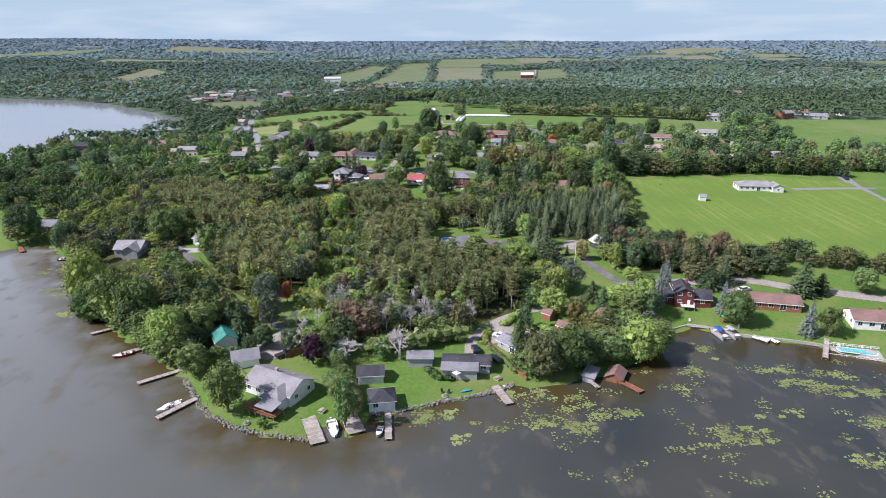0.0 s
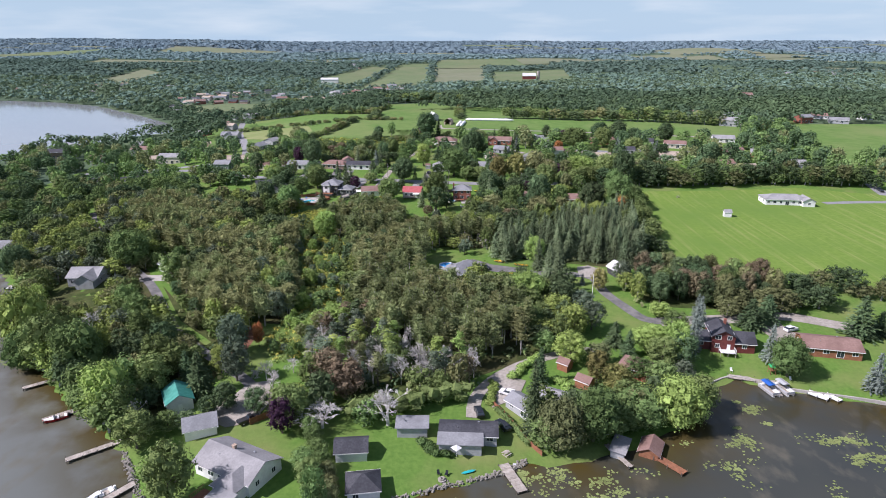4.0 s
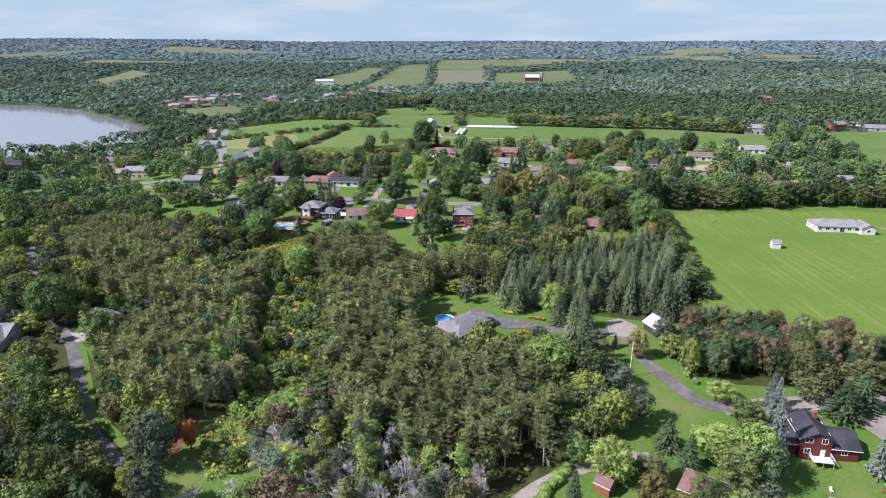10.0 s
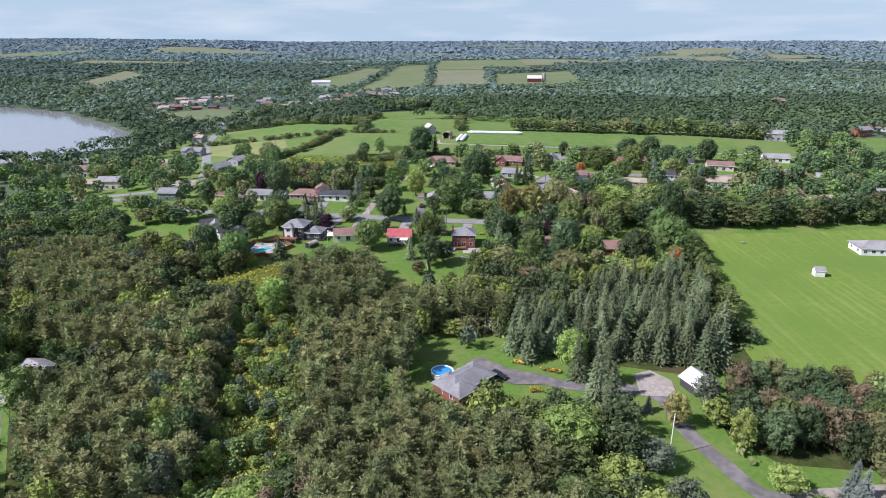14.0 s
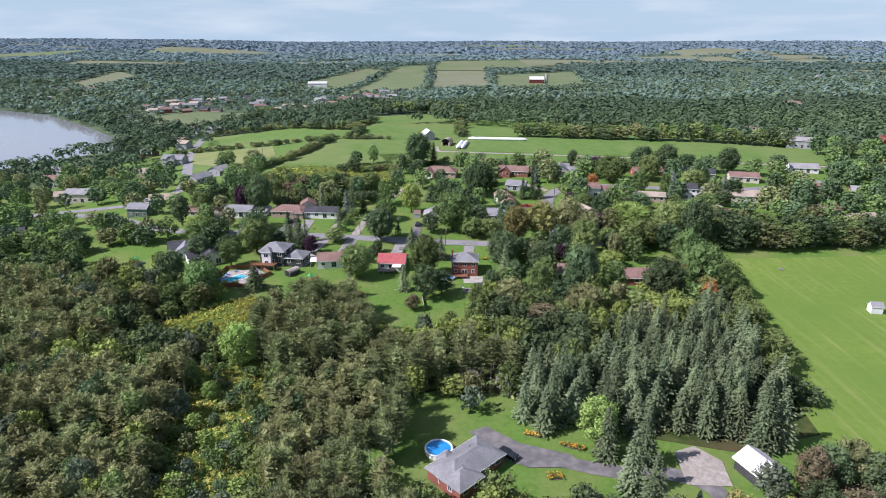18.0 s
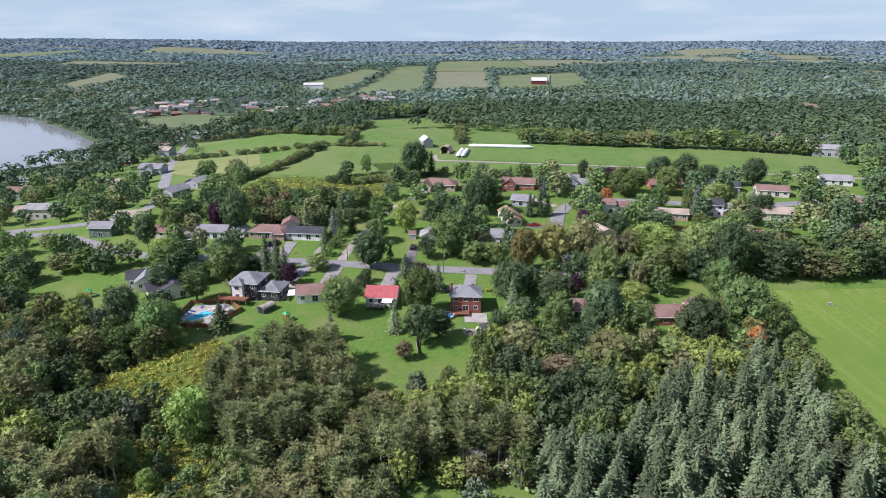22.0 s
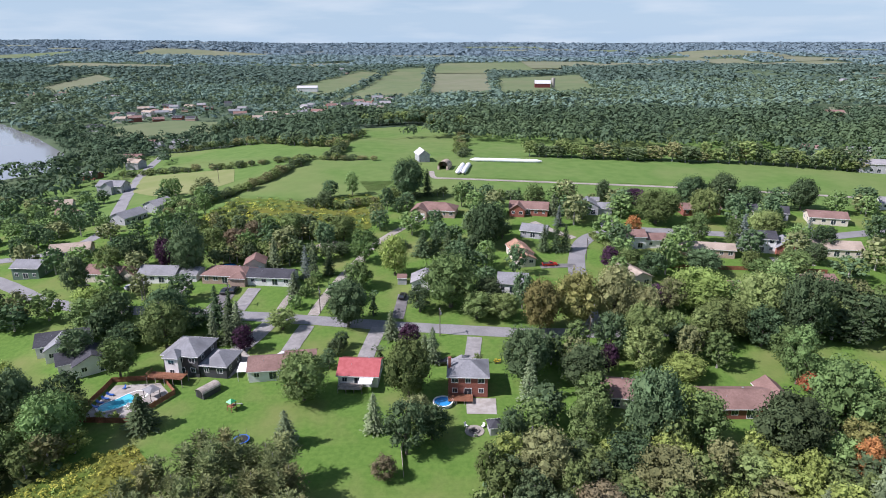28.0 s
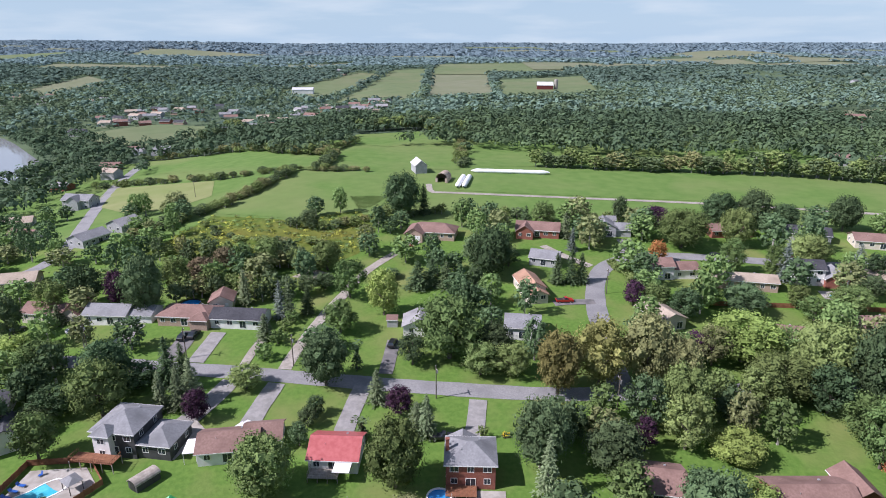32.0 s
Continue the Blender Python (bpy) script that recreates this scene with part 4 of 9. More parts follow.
def lone(key, x, y, hh, ww, leaf):
    """A tree that stands by itself, named by its look."""
    kind = KINDS[key][0].replace("_", " ").replace("broadleaf tree", "broadleaf tree with a rounded uneven crown").replace("spruce tree", "conical spruce tree with drooping boughs").replace("bush", "rounded garden bush on a lawn")
    if key.startswith("broad") and ww > 11.0:
        key = "big%d" % (int(x * 7) % 3)
    size = "tall " if hh > 12 else ("small " if hh < 6 else "")
    return tree(key, x, y, hh, ww, leaf, "", (size + NAMES[leaf] + " " + kind) if leaf else "")


# single trees of the gardens and shores
lone("broad1", -28.9, 355, 13, 13.2, "leaf")
lone("broad2", -3.6, 356.6, 15.9, 11.9, "leaf")
lone("spruce0", -9.9, 384, 8.7, 5.6, "leaf_spruce")
lone("broad4", -4.2, 379.5, 7.2, 6.4, "leaf_purple")
lone("spruce2", 2.1, 371.9, 10.8, 5.8, "leaf_spruce")
lone("spruce0", -0.1, 374.2, 7.1, 5.6, "leaf_spruce")
lone("spruce1", 25.6, 354.5, 14.2, 5.9, "leaf_spruce")
lone("broad3", 25.5, 362.6, 15.4, 11.8, "leaf_dark")
lone("broad4", 39.9, 361, 11.5, 12.2, "leaf_dark")
lone("broad0", 48.2, 367.4, 8.6, 5.3, "leaf_purple")
lone("broad1", 33.1, 386.9, 17.1, 11.4, "leaf_gold")
lone("broad2", 44.2, 390.8, 17.2, 14.3, "leaf_gold")
lone("broad3", 55.4, 390.8, 19.3, 14.3, "leaf_olive")
lone("broad4", 62, 387.8, 14.8, 11.4, "leaf_olive")
lone("broad0", -23.1, 390.3, 14.9, 12, "leaf_dark")
lone("broad1", -42.3, 389, 6.7, 8.8, "leaf")
lone("broad2", -50, 377.4, 7.7, 6.3, "leaf_purple")
lone("spruce0", -62, 391.1, 13, 6.6, "leaf_dark")
lone("spruce1", -57.2, 388.8, 12.8, 6.5, "leaf_dark")
lone("spruce2", -59.3, 380.6, 10.6, 5.2, "leaf_spruce")
lone("spruce0", -55.3, 381.1, 11.7, 5.5, "leaf_spruce")
lone("broad2", -75.9, 389.1, 13.1, 12.9, "leaf_dark")
lone("broad3", -72.1, 378.8, 14, 13.3, "leaf")
lone("broad4", -83.3, 379.3, 7.4, 10.2, "leaf_dark")
lone("broad0", -85.5, 373.4, 5.9, 9.2, "leaf_dark")
lone("broad1", -97.4, 397, 8.8, 13.5, "leaf")
lone("broad2", -100.6, 390.7, 9.6, 11, "leaf")
lone("broad3", -69.2, 389.7, 6.2, 10.9, "leaf_dark")
lone("broad4", 7.3, 402.6, 17.4, 18.2, "leaf")
lone("broad0", -2.3, 399.3, 8.9, 8, "leaf_dark")
lone("broad1", 15.1, 395.1, 9.1, 10.5, "leaf")
lone("broad2", 22.9, 394.9, 8.4, 9.8, "leaf")
lone("broad3", 18.5, 402.3, 9.6, 11.7, "leaf_dark")
lone("broad4", -12, 425.6, 14.8, 10.8, "leaf_light")
lone("broad0", -23.9, 437.3, 13.5, 11, "leaf")
lone("broad1", -23.5, 415.2, 10.2, 10.3, "leaf")
lone("column1", -16.4, 397.2, 7.8, 3.5, "leaf_dark")
lone("spruce2", -55.5, 432.3, 12, 6.2, "leaf_spruce")
lone("spruce0", -42.4, 423.4, 12.3, 5, "leaf_silver")
lone("spruce1", -39.6, 423.4, 14, 5, "leaf_spruce")
lone("spruce2", -34.9, 426, 9.3, 5.9, "leaf_dark")
lone("spruce0", -43.8, 411.7, 7.8, 5.9, "leaf_spruce")
lone("bush1", -41.4, 401.7, 4.3, 5.6, "leaf")
lone("bush2", -39.7, 409.2, 3.7, 5.2, "leaf")
lone("bush0", -39.3, 415.9, 3.4, 4.8, "leaf")
lone("bush1", -38.3, 420.6, 3.4, 4.6, "leaf")
lone("broad2", -83.7, 426.5, 18.8, 13.1, "leaf_dark")
lone("broad3", -94.1, 431.5, 13.2, 7.3, "leaf_purple")
lone("broad4", -106.1, 435.4, 13.2, 10.9, "leaf_dark")
lone("broad0", -112.9, 427.9, 12.4, 9.8, "leaf")
lone("broad1", -116.7, 414, 14.7, 9.2, "leaf_dark")
lone("broad2", -79.9, 440.5, 12.6, 9, "leaf")
lone("spruce2", -107.5, 421.9, 6.7, 5.8, "leaf_spruce")
lone("broad4", -50, 502.1, 8.3, 8.4, "leaf_dark")
lone("broad0", -34.9, 459, 10.8, 11.7, "leaf")
lone("broad1", -55.5, 462, 10.7, 12.3, "leaf")
lone("broad2", -46.4, 462.2, 7.5, 8.9, "leaf_dark")
lone("broad3", -70, 457.4, 9.5, 8.8, "leaf_brown")
lone("broad4", -74.8, 448.9, 9, 10.3, "leaf_brown")
lone("broad0", -12.4, 516.7, 20, 16.1, "leaf_dark")
lone("spruce1", -3, 520.2, 14.1, 8, "leaf_dark")
lone("bush2", 15, 519.4, 6.8, 11.1, "leaf_dark")
lone("broad3", 22.1, 451.7, 18.5, 13.2, "leaf_dark")
lone("broad4", 17.6, 457.9, 14.3, 10.7, "leaf_dark")
lone("broad0", 28.8, 462.3, 7.5, 8.9, "leaf_dark")
lone("broad1", 47, 502.7, 11.7, 10.5, "leaf")
lone("spruce1", 48.1, 447.9, 13.1, 6.7, "leaf_dark")
lone("spruce2", 43.4, 447.9, 11.1, 6.7, "leaf_dark")
lone("spruce0", 51.6, 448.6, 10.9, 6, "leaf_dark")
lone("spruce1", 54.2, 491, 11, 6.7, "leaf_spruce")
lone("spruce2", 54.2, 477.3, 9.4, 5.5, "leaf_silver")
lone("spruce0", 40, 503.3, 9.6, 7, "leaf_dark")
lone("broad3", 80.4, 509, 12.3, 6.7, "leaf_dark")
lone("broad4", 95, 505.7, 8.4, 11.3, "leaf_purple")
lone("broad0", 96.7, 480.5, 14.9, 19.5, "leaf")
lone("broad1", 82.7, 465.8, 8.7, 6.9, "leaf_red")
lone("broad2", 105.2, 456.5, 12.8, 9.3, "leaf")
lone("broad3", 120.9, 504.9, 14.6, 14.5, "leaf_dark")
lone("broad4", 134.3, 503.1, 16.3, 13.1, "leaf_dark")
lone("broad0", 117.8, 481.8, 15.2, 13.3, "leaf")
lone("broad1", 146, 500.6, 11.1, 11.6, "leaf_dark")
lone("broad2", 169.3, 498.7, 15.2, 12.9, "leaf_dark")
lone("broad3", 147.5, 480.6, 8.3, 8.6, "leaf")
lone("spruce0", 119.8, 450, 14.6, 7.2, "leaf_silver")
lone("broad0", 117.1, 452.2, 12.4, 6.9, "leaf")
lone("broad1", 135.7, 463.1, 11.3, 13.9, "leaf")
lone("spruce0", 149.7, 457.8, 10.3, 7, "leaf_silver")
lone("broad3", 150, 448.2, 11, 9.3, "leaf_dark")
lone("broad4", 76.9, 423.5, 9.6, 9.9, "leaf_dark")
lone("broad0", 95.6, 425.9, 9.4, 13.3, "leaf_dark")
lone("broad1", 87, 432.1, 6.5, 8.6, "leaf")
lone("broad2", 64.2, 431.8, 8.5, 6.9, "leaf_purple")
lone("broad3", 70.7, 430.3, 8.3, 8.6, "leaf")
lone("broad4", 83.8, 401, 13.2, 18.8, "leaf_light")
lone("broad0", 71.9, 401.4, 8.5, 8.8, "leaf_purple")
lone("broad1", 85.5, 385.3, 11.2, 15.2, "leaf")
lone("broad2", 97.6, 388.7, 18, 16.8, "leaf")
lone("broad3", 105.4, 381.7, 21.2, 13.6, "leaf_dark")
lone("broad4", 58.2, 375.1, 15.5, 12.3, "leaf")
lone("broad0", 66.3, 364.7, 6.6, 12, "leaf_light")
lone("broad1", 54.4, 352.6, 7.1, 9.4, "leaf_dark")
lone("broad2", 94.5, 362.3, 16.3, 9.1, "leaf")
lone("broad3", 62.8, 349.9, 6.8, 10.2, "leaf_light")
lone("broad4", 70.1, 382.8, 9.2, 7.9, "leaf")
lone("broad0", 114.4, 421.7, 7.8, 9.8, "leaf")
lone("broad1", 126.6, 425.4, 9.6, 11.7, "leaf")
lone("broad2", 113.7, 429.8, 7.6, 6.9, "leaf")
lone("broad3", 140, 435.8, 8.6, 8.8, "leaf_dark")
lone("column1", -12, 371.3, 5, 3.7, "leaf_dark")
lone("broad0", -25, 368.9, 6.2, 4.5, "leaf_dark")
lone("broad1", -24.5, 375.2, 5, 4.7, "leaf_dark")
lone("broad2", -23.4, 379, 5.1, 4.5, "leaf_dark")
lone("bush2", 14.3, 371.1, 3, 2.7, "leaf")
lone("broad4", -33.1, 443.7, 5.5, 7.3, "leaf_dark")
lone("broad0", -37.7, 439.5, 6.9, 7.2, "leaf_dark")
lone("broad1", -12.5, 452.5, 3.3, 7.6, "leaf_dark")
lone("spruce0", -2.6, 444.2, 9.7, 9.1, "leaf_dark")
lone("spruce1", 2, 446.1, 9.9, 8.3, "leaf_dark")
lone("spruce2", 6.7, 443.8, 9.9, 7.3, "leaf_dark")
lone("spruce0", 11.3, 443.8, 8.9, 7.3, "leaf_dark")
lone("broad1", 15.7, 439.7, 9.7, 7.5, "leaf_dark")
lone("spruce1", -63, 344, 9.0, 9.0, "leaf_dark")
lone("spruce0", -28.7, 337.3, 9.4, 5.8, "leaf_spruce")
lone("spruce2", -10.5, 343, 10, 6.0, "leaf_spruce")
lone("broad1", 2.5, 340, 9, 8, "leaf_dark")
lone("broad3", -1.0, 346, 7.5, 7, "leaf_olive")
lone("broad0", -2.8, 335, 13.4, 9.4, "leaf_dark")
lone("broad1", 19.4, 335.1, 11.7, 6.2, "leaf_dark")
lone("broad2", 35.6, 337.5, 12.8, 8.6, "leaf")
lone("broad3", 49.7, 337.5, 19.1, 12.9, "leaf_dark")
lone("broad4", 60.4, 336.8, 13.5, 10.1, "leaf")
lone("broad0", 76.2, 333.2, 15.8, 15, "leaf_dark")
lone("broad1", 93, 342.4, 18, 15.4, "leaf")
lone("broad2", 42.1, 328.2, 10.1, 10, "leaf_dark")
lone("broad3", 24.9, 327.2, 10.8, 12.1, "leaf_olive")
lone("broad4", 47.8, 321.1, 11.5, 12.6, "leaf_olive")
lone("broad0", 98.9, 336.4, 13.8, 9.5, "leaf")
lone("broad1", -6.8, 327.2, 5.6, 5.6, "leaf_brown")
lone("broad2", -78.6, 337.2, 13.5, 13.1, "leaf")
lone("broad3", -92.3, 344.9, 14.6, 11.4, "leaf_dark")
lone("broad4", -86, 331, 8, 8.9, "leaf")
lone("broad0", 63.8, 323.3, 8.6, 9.7, "leaf")
lone("broad1", 28.5, 224.4, 11.3, 14.9, "leaf_light")
lone("broad2", 56.3, 234.1, 8.8, 6.3, "leaf_gold")
lone("spruce2", 51.6, 239.4, 4.7, 2.8, "leaf_silver")
lone("spruce0", 81.5, 206.8, 10.9, 5, "leaf_silver")
lone("broad0", 36.6, 257.9, 12.6, 9.4, "leaf_light")
lone("bush2", 9.7, 270.7, 6.1, 6.1, "leaf_grey")
lone("bare1", 10.5, 282.6, 6, 7.1, "")
lone("bare0", 17.6, 280.7, 5.8, 8, "")
lone("broad4", -51.3, 291.7, 13, 10.2, "leaf_light")
lone("broad0", -60, 229.3, 11.1, 6.6, "leaf_light")
lone("broad1", -62.1, 238, 8.7, 5.6, "leaf_light")
lone("broad2", -52.7, 212.4, 9.9, 7.1, "leaf_grey")
lone("broad3", -104.7, 262.9, 7.5, 5.8, "leaf")
lone("broad4", -111.5, 256.7, 7, 5.6, "leaf")
lone("broad0", -28.8, 306, 5.4, 9.9, "leaf_light")
lone("broad1", 96.1, 358.4, 5.8, 7.4, "leaf_red")
lone("broad2", 34, 316.7, 6.8, 10.4, "leaf_brown")
lone("broad3", 37.6, 211.7, 9.1, 10.5, "leaf_light")
lone("broad4", 27, 205.7, 8.4, 12.2, "leaf")
lone("broad0", 47.1, 204.8, 10.4, 7.8, "leaf_grey")
lone("broad1", -32.4, 205.6, 8.5, 11.1, "leaf_light")
lone("broad2", -37.9, 205, 6.3, 8.9, "leaf_light")
lone("broad3", 47.2, 220, 6.5, 8.7, "leaf_grey")
lone("spruce2", 82.1, 210.4, 9.8, 5.5, "leaf_silver")
lone("spruce0", 51.6, 195, 8, 6.6, "leaf_dark")
lone("spruce1", 54, 188.9, 8.6, 5.7, "leaf_dark")
lone("broad2", 53.6, 178.9, 5.5, 8.2, "leaf")
lone("broad3", -53.8, 194.2, 8.6, 3.4, "leaf_red")
lone("broad4", -59.4, 189.6, 13.1, 9.5, "leaf_grey")
lone("spruce2", 26.6, 175.2, 11.1, 5.5, "leaf_dark")
lone("broad1", 41.8, 175.5, 9.6, 6.9, "leaf_gold")
lone("broad2", 67, 187.6, 13, 8.7, "leaf_light")
lone("broad3", 70.9, 213.4, 5.6, 7.4, "leaf_light")
lone("spruce0", -67.2, 175, 10, 5.7, "leaf_dark")
lone("broad0", -60.1, 180, 8.8, 5.9, "leaf_light")
lone("bare0", -49.9, 178.3, 3, 5.9, "")
lone("bare1", -40.4, 180.1, 6, 5.9, "")
lone("broad3", -54, 132.1, 14.9, 10.1, "leaf")
lone("broad4", -81.6, 162, 15.4, 12.4, "leaf_light")
lone("broad0", -23.5, 125.5, 16, 5.7, "leaf")
lone("broad1", -26.9, 136.1, 8, 6.5, "leaf")
lone("broad2", -22.3, 130, 7.1, 5.6, "leaf_olive")
lone("broad3", -29.4, 142.4, 5.1, 6, "leaf")
lone("bare0", -12.5, 157, 13, 15, "")
lone("bare1", -107, 202, 11, 11, "")
lone("bare0", -35, 194, 9.5, 8, "")
lone("bare1", -31, 189, 9.5, 8, "")
lone("bare0", -9, 193, 10, 7, "")
lone("bare1", -47, 177, 7, 6.5, "")
lone("bare1", -28, 156, 8.5, 15, "")
lone("bare0", -43.3, 170.2, 9.5, 7.3, "")
lone("bush1", -17.9, 157.1, 5.7, 7.1, "leaf")
lone("spruce2", 21.6, 154, 20.9, 6.7, "leaf_dark")
lone("broad4", 36.6, 185.5, 9.6, 9.7, "leaf_light")
lone("broad0", 35.6, 152.5, 14, 12, "leaf")
lone("broad1", 27.3, 149.2, 13.4, 11.5, "leaf_olive")
lone("broad2", 57.7, 158.4, 14, 13, "leaf_light")
lone("broad4", 64.5, 165, 11, 10, "leaf")
lone("broad3", 48.3, 158.9, 9, 14.6, "leaf")
lone("spruce2", 74.2, 192.8, 15.9, 6.2, "leaf_silver")
lone("broad0", 68.1, 185.3, 11, 9.3, "leaf_dark")
lone("broad1", 95.9, 181, 12, 11.3, "leaf")
lone("spruce2", 94.1, 187.7, 12, 6.1, "leaf_silver")
lone("spruce0", 115.4, 173.9, 11.5, 6.4, "leaf_silver")
lone("spruce1", 127.7, 200.3, 13.8, 11.5, "leaf_dark")
lone("broad0", 121.4, 172.7, 10.2, 7.4, "leaf")
lone("spruce0", 97.2, 206, 10.4, 9.2, "leaf_dark")
lone("spruce1", 103.8, 209.4, 10.1, 9.3, "leaf_dark")
lone("broad3", 150.3, 202, 10.4, 9, "leaf")
lone("spruce0", 135, 201.8, 7.9, 8, "leaf_dark")
lone("broad0", -193.7, 270.1, 18, 15.6, "leaf_dark")
lone("spruce2", -283.5, 417.4, 21.7, 14, "leaf_dark")
lone("broad2", -123.3, 195.5, 22, 13.6, "leaf_light")
lone("broad3", -110.9, 186.6, 16.8, 13.1, "leaf")
lone("broad4", -97.9, 179, 17.9, 14.4, "leaf")
lone("bare0", -72.9, 157.2, 10.7, 8.1, "")
lone("broad1", -69.4, 150, 10.1, 9.3, "leaf")
lone("spruce2", -62.2, 170.4, 12.2, 8.7, "leaf_dark")
lone("broad3", -54.6, 176, 12.4, 8.0, "leaf_grey")
lone("broad4", -53.2, 163.4, 7.5, 6.7, "leaf_dark")
lone("broad0", -45.2, 161.8, 7.4, 6.7, "leaf_dark")
lone("broad1", -37, 154, 9.7, 7.2, "leaf_purple")
lone("broad2", -35.2, 157.6, 10.5, 8.9, "leaf")
lone("broad3", -24.1, 167.6, 11.8, 10.2, "leaf_brown")
lone("broad4", -29.4, 174.5, 10.3, 10.6, "leaf_brown")
lone("broad0", 45.5, 157.7, 6, 9.7, "leaf")
lone("broad1", 61.4, 191.9, 8, 11.5, "leaf_light")
lone("broad2", 72.2, 202.1, 7.8, 8, "leaf")
lone("bush1", -43.5, 125.5, 2.5, 3, "leaf")
lone("bush0", -74.6, 347.6, 1.7, 2.6, "leaf_light")
lone("bush2", -71.0, 347.4, 1.7, 2.6, "leaf_light")
lone("broad4", -118.3, 186.4, 13.1, 11.2, "leaf")
lone("broad0", -165.2, 254.2, 14.7, 12.3, "leaf_dark")
lone("broad1", -96.9, 237.9, 13.7, 10.4, "leaf")
lone("broad2", -121.7, 257.8, 15.7, 16.1, "leaf")
for x, y, hh, ww in ((42, 237, 15, 7), (40, 244, 14.5, 7), (37.5, 254, 13, 6.5), (45, 252, 14, 6.5), (26, 263, 12.5, 6.5), (22, 268, 11, 6), (62, 262, 14, 7), (70, 265, 13, 6.5)):
    lone("spruce%d" % (int(x) % 3), x, y, hh, ww, "leaf_spruce")
for x, y, hh, ww, leaf in ((-93, 372, 11, 9, "leaf_dark"), (-78, 364.5, 12, 9, "leaf"), (-104, 398, 10, 10, "leaf_light"), (50, 374, 14, 10, "leaf_dark"),
                           (57, 368, 13, 10, "leaf"), (78, 380, 12, 11, "leaf"), (94, 380, 12, 11, "leaf_dark"), (96, 369, 13, 11, "leaf"), (95, 399, 11, 10, "leaf"), (75, 399, 12, 9, "leaf_olive"), (115, 387, 12, 11, "leaf")):
    lone("broad%d" % (int(abs(x)) % 5), x, y, hh, ww, leaf)
lone("broad2", 89, 327, 10, 6, "leaf_red")
lone("broad0", 92, 335, 9, 8, "leaf_gold")
lone("broad1", 85, 330, 9, 8, "leaf")
for x, y, hh, ww, leaf in ((-77, 159, 12, 10, "leaf"), (-70, 154, 7, 7, "leaf_dark"), (-81, 168, 13, 11, "leaf"), (-64.5, 155.5, 5.5, 6, "leaf"), (-74, 170, 12, 10, "leaf"), (-60, 156, 5, 5.5, "leaf_dark"), (-71, 178, 11, 9, "leaf"), (-77, 180, 12, 9, "leaf"),
                           (-80, 190, 11, 8, "leaf_dark"), (-88, 196, 12, 9, "leaf"), (-95, 207, 12, 9, "leaf"), (-103, 217, 11, 9, "leaf"), (-85, 219, 6, 5.5, "leaf"), (-92, 230, 6, 5.5, "leaf_dark"), (-77, 206, 6, 6, "leaf_olive")):
    lone("broad%d" % (int(-x) % 5), x, y, hh, ww, leaf)
lone("broad2", -57, 161.5, 5, 5, "leaf_dark")
for x, y in ((-30, 153), (-28.5, 149), (-27, 145), (-25.5, 141.5), (-24, 138), (-22.5, 134)):
    lone("broad%d" % (int(y) % 5), x, y, 5.5, 4.8, "leaf" if int(y) % 2 else "leaf_olive")
lone("spruce1", -29, 339, 6.5, 4, "leaf_spruce")
lone("broad2", -83, 349, 11, 10, "leaf_dark")
lone("spruce0", -53.5, 384, 12, 6.5, "leaf_spruce")
lone("broad1", 44.5, 184.5, 7.0, 7.5, "leaf_olive")
lone("broad3", 30.0, 190.5, 7.5, 7.0, "leaf")
lone("broad2", 62.0, 184.0, 9.5, 9.0, "leaf")
lone("broad4", 46.0, 172.0, 7.5, 8.0, "leaf_gold")
lone("broad0", 58.0, 172.5, 9.0, 9.0, "leaf")
for x, y, hh, ww, leaf in ((-56, 250, 7, 5, "leaf_olive"), (-47, 238, 6, 5, "leaf_light"), (-38, 252, 5, 4.5, "leaf"), (-42, 270, 6, 5, "leaf"), (-54, 276, 5, 4.5, "leaf_light"), (-46, 218, 7, 6, "leaf_light"), (-40, 226, 4, 4, "leaf")):
    lone("broad%d" % (int(-x) % 5), x, y, hh, ww, leaf)
LONE = len(PLANTED)
for wi, (kind, poly, sp) in enumerate(WOODS):
    for x, y in scatter(poly, sp, 200 + wi):
        i = random.randrange(60)
        if any(math.hypot(x - a, y - b) < 0.36 * w for a, b, w in PLANTED[:LONE]):
            continue
        if kind == "pine":
            tree("pine%d" % (i % 3), x, y, random.uniform(10, 13.8), random.uniform(5.0, 7.0), random.choice(("leaf_needle", "leaf_pine", "leaf_pine", "leaf_pine")), "plantation pines")
        elif kind == "spruce":
            tree("spruce%d" % (i % 3), x, y, random.uniform(10.5, 16), random.uniform(6.0, 7.6), "leaf_spruce", "spruces of the grove")
        elif kind == "thin":
            if i % 5 < 2:
                tree("bare%d" % (i % 2), x, y, random.uniform(9, 12), random.uniform(5, 8), "", "trees at the wood's edge")
            else:
                tree("thin%d" % (i % 2), x, y, random.uniform(8, 12), random.uniform(4.4, 6), random.choice(("leaf_grey", "leaf_grey", "leaf_light", "leaf", "leaf_olive", "leaf_brown")), "trees at the wood's edge")
        else:
            tree("broad%d" % (i % 5), x, y, random.uniform(7.5, 12), random.uniform(6, 8.5), random.choice(("leaf_brown", "leaf_dark", "leaf", "leaf_olive", "leaf_dark", "leaf_dark", "leaf_brown", "leaf_olive")), "trees of the mixed wood")

# ---------------------------------------------------------------- houses
HOUSES = []
_mesh_store = {}


def stored(key, make):
    if key not in _mesh_store:
        _mesh_store[key] = make()
    return _mesh_store[key]


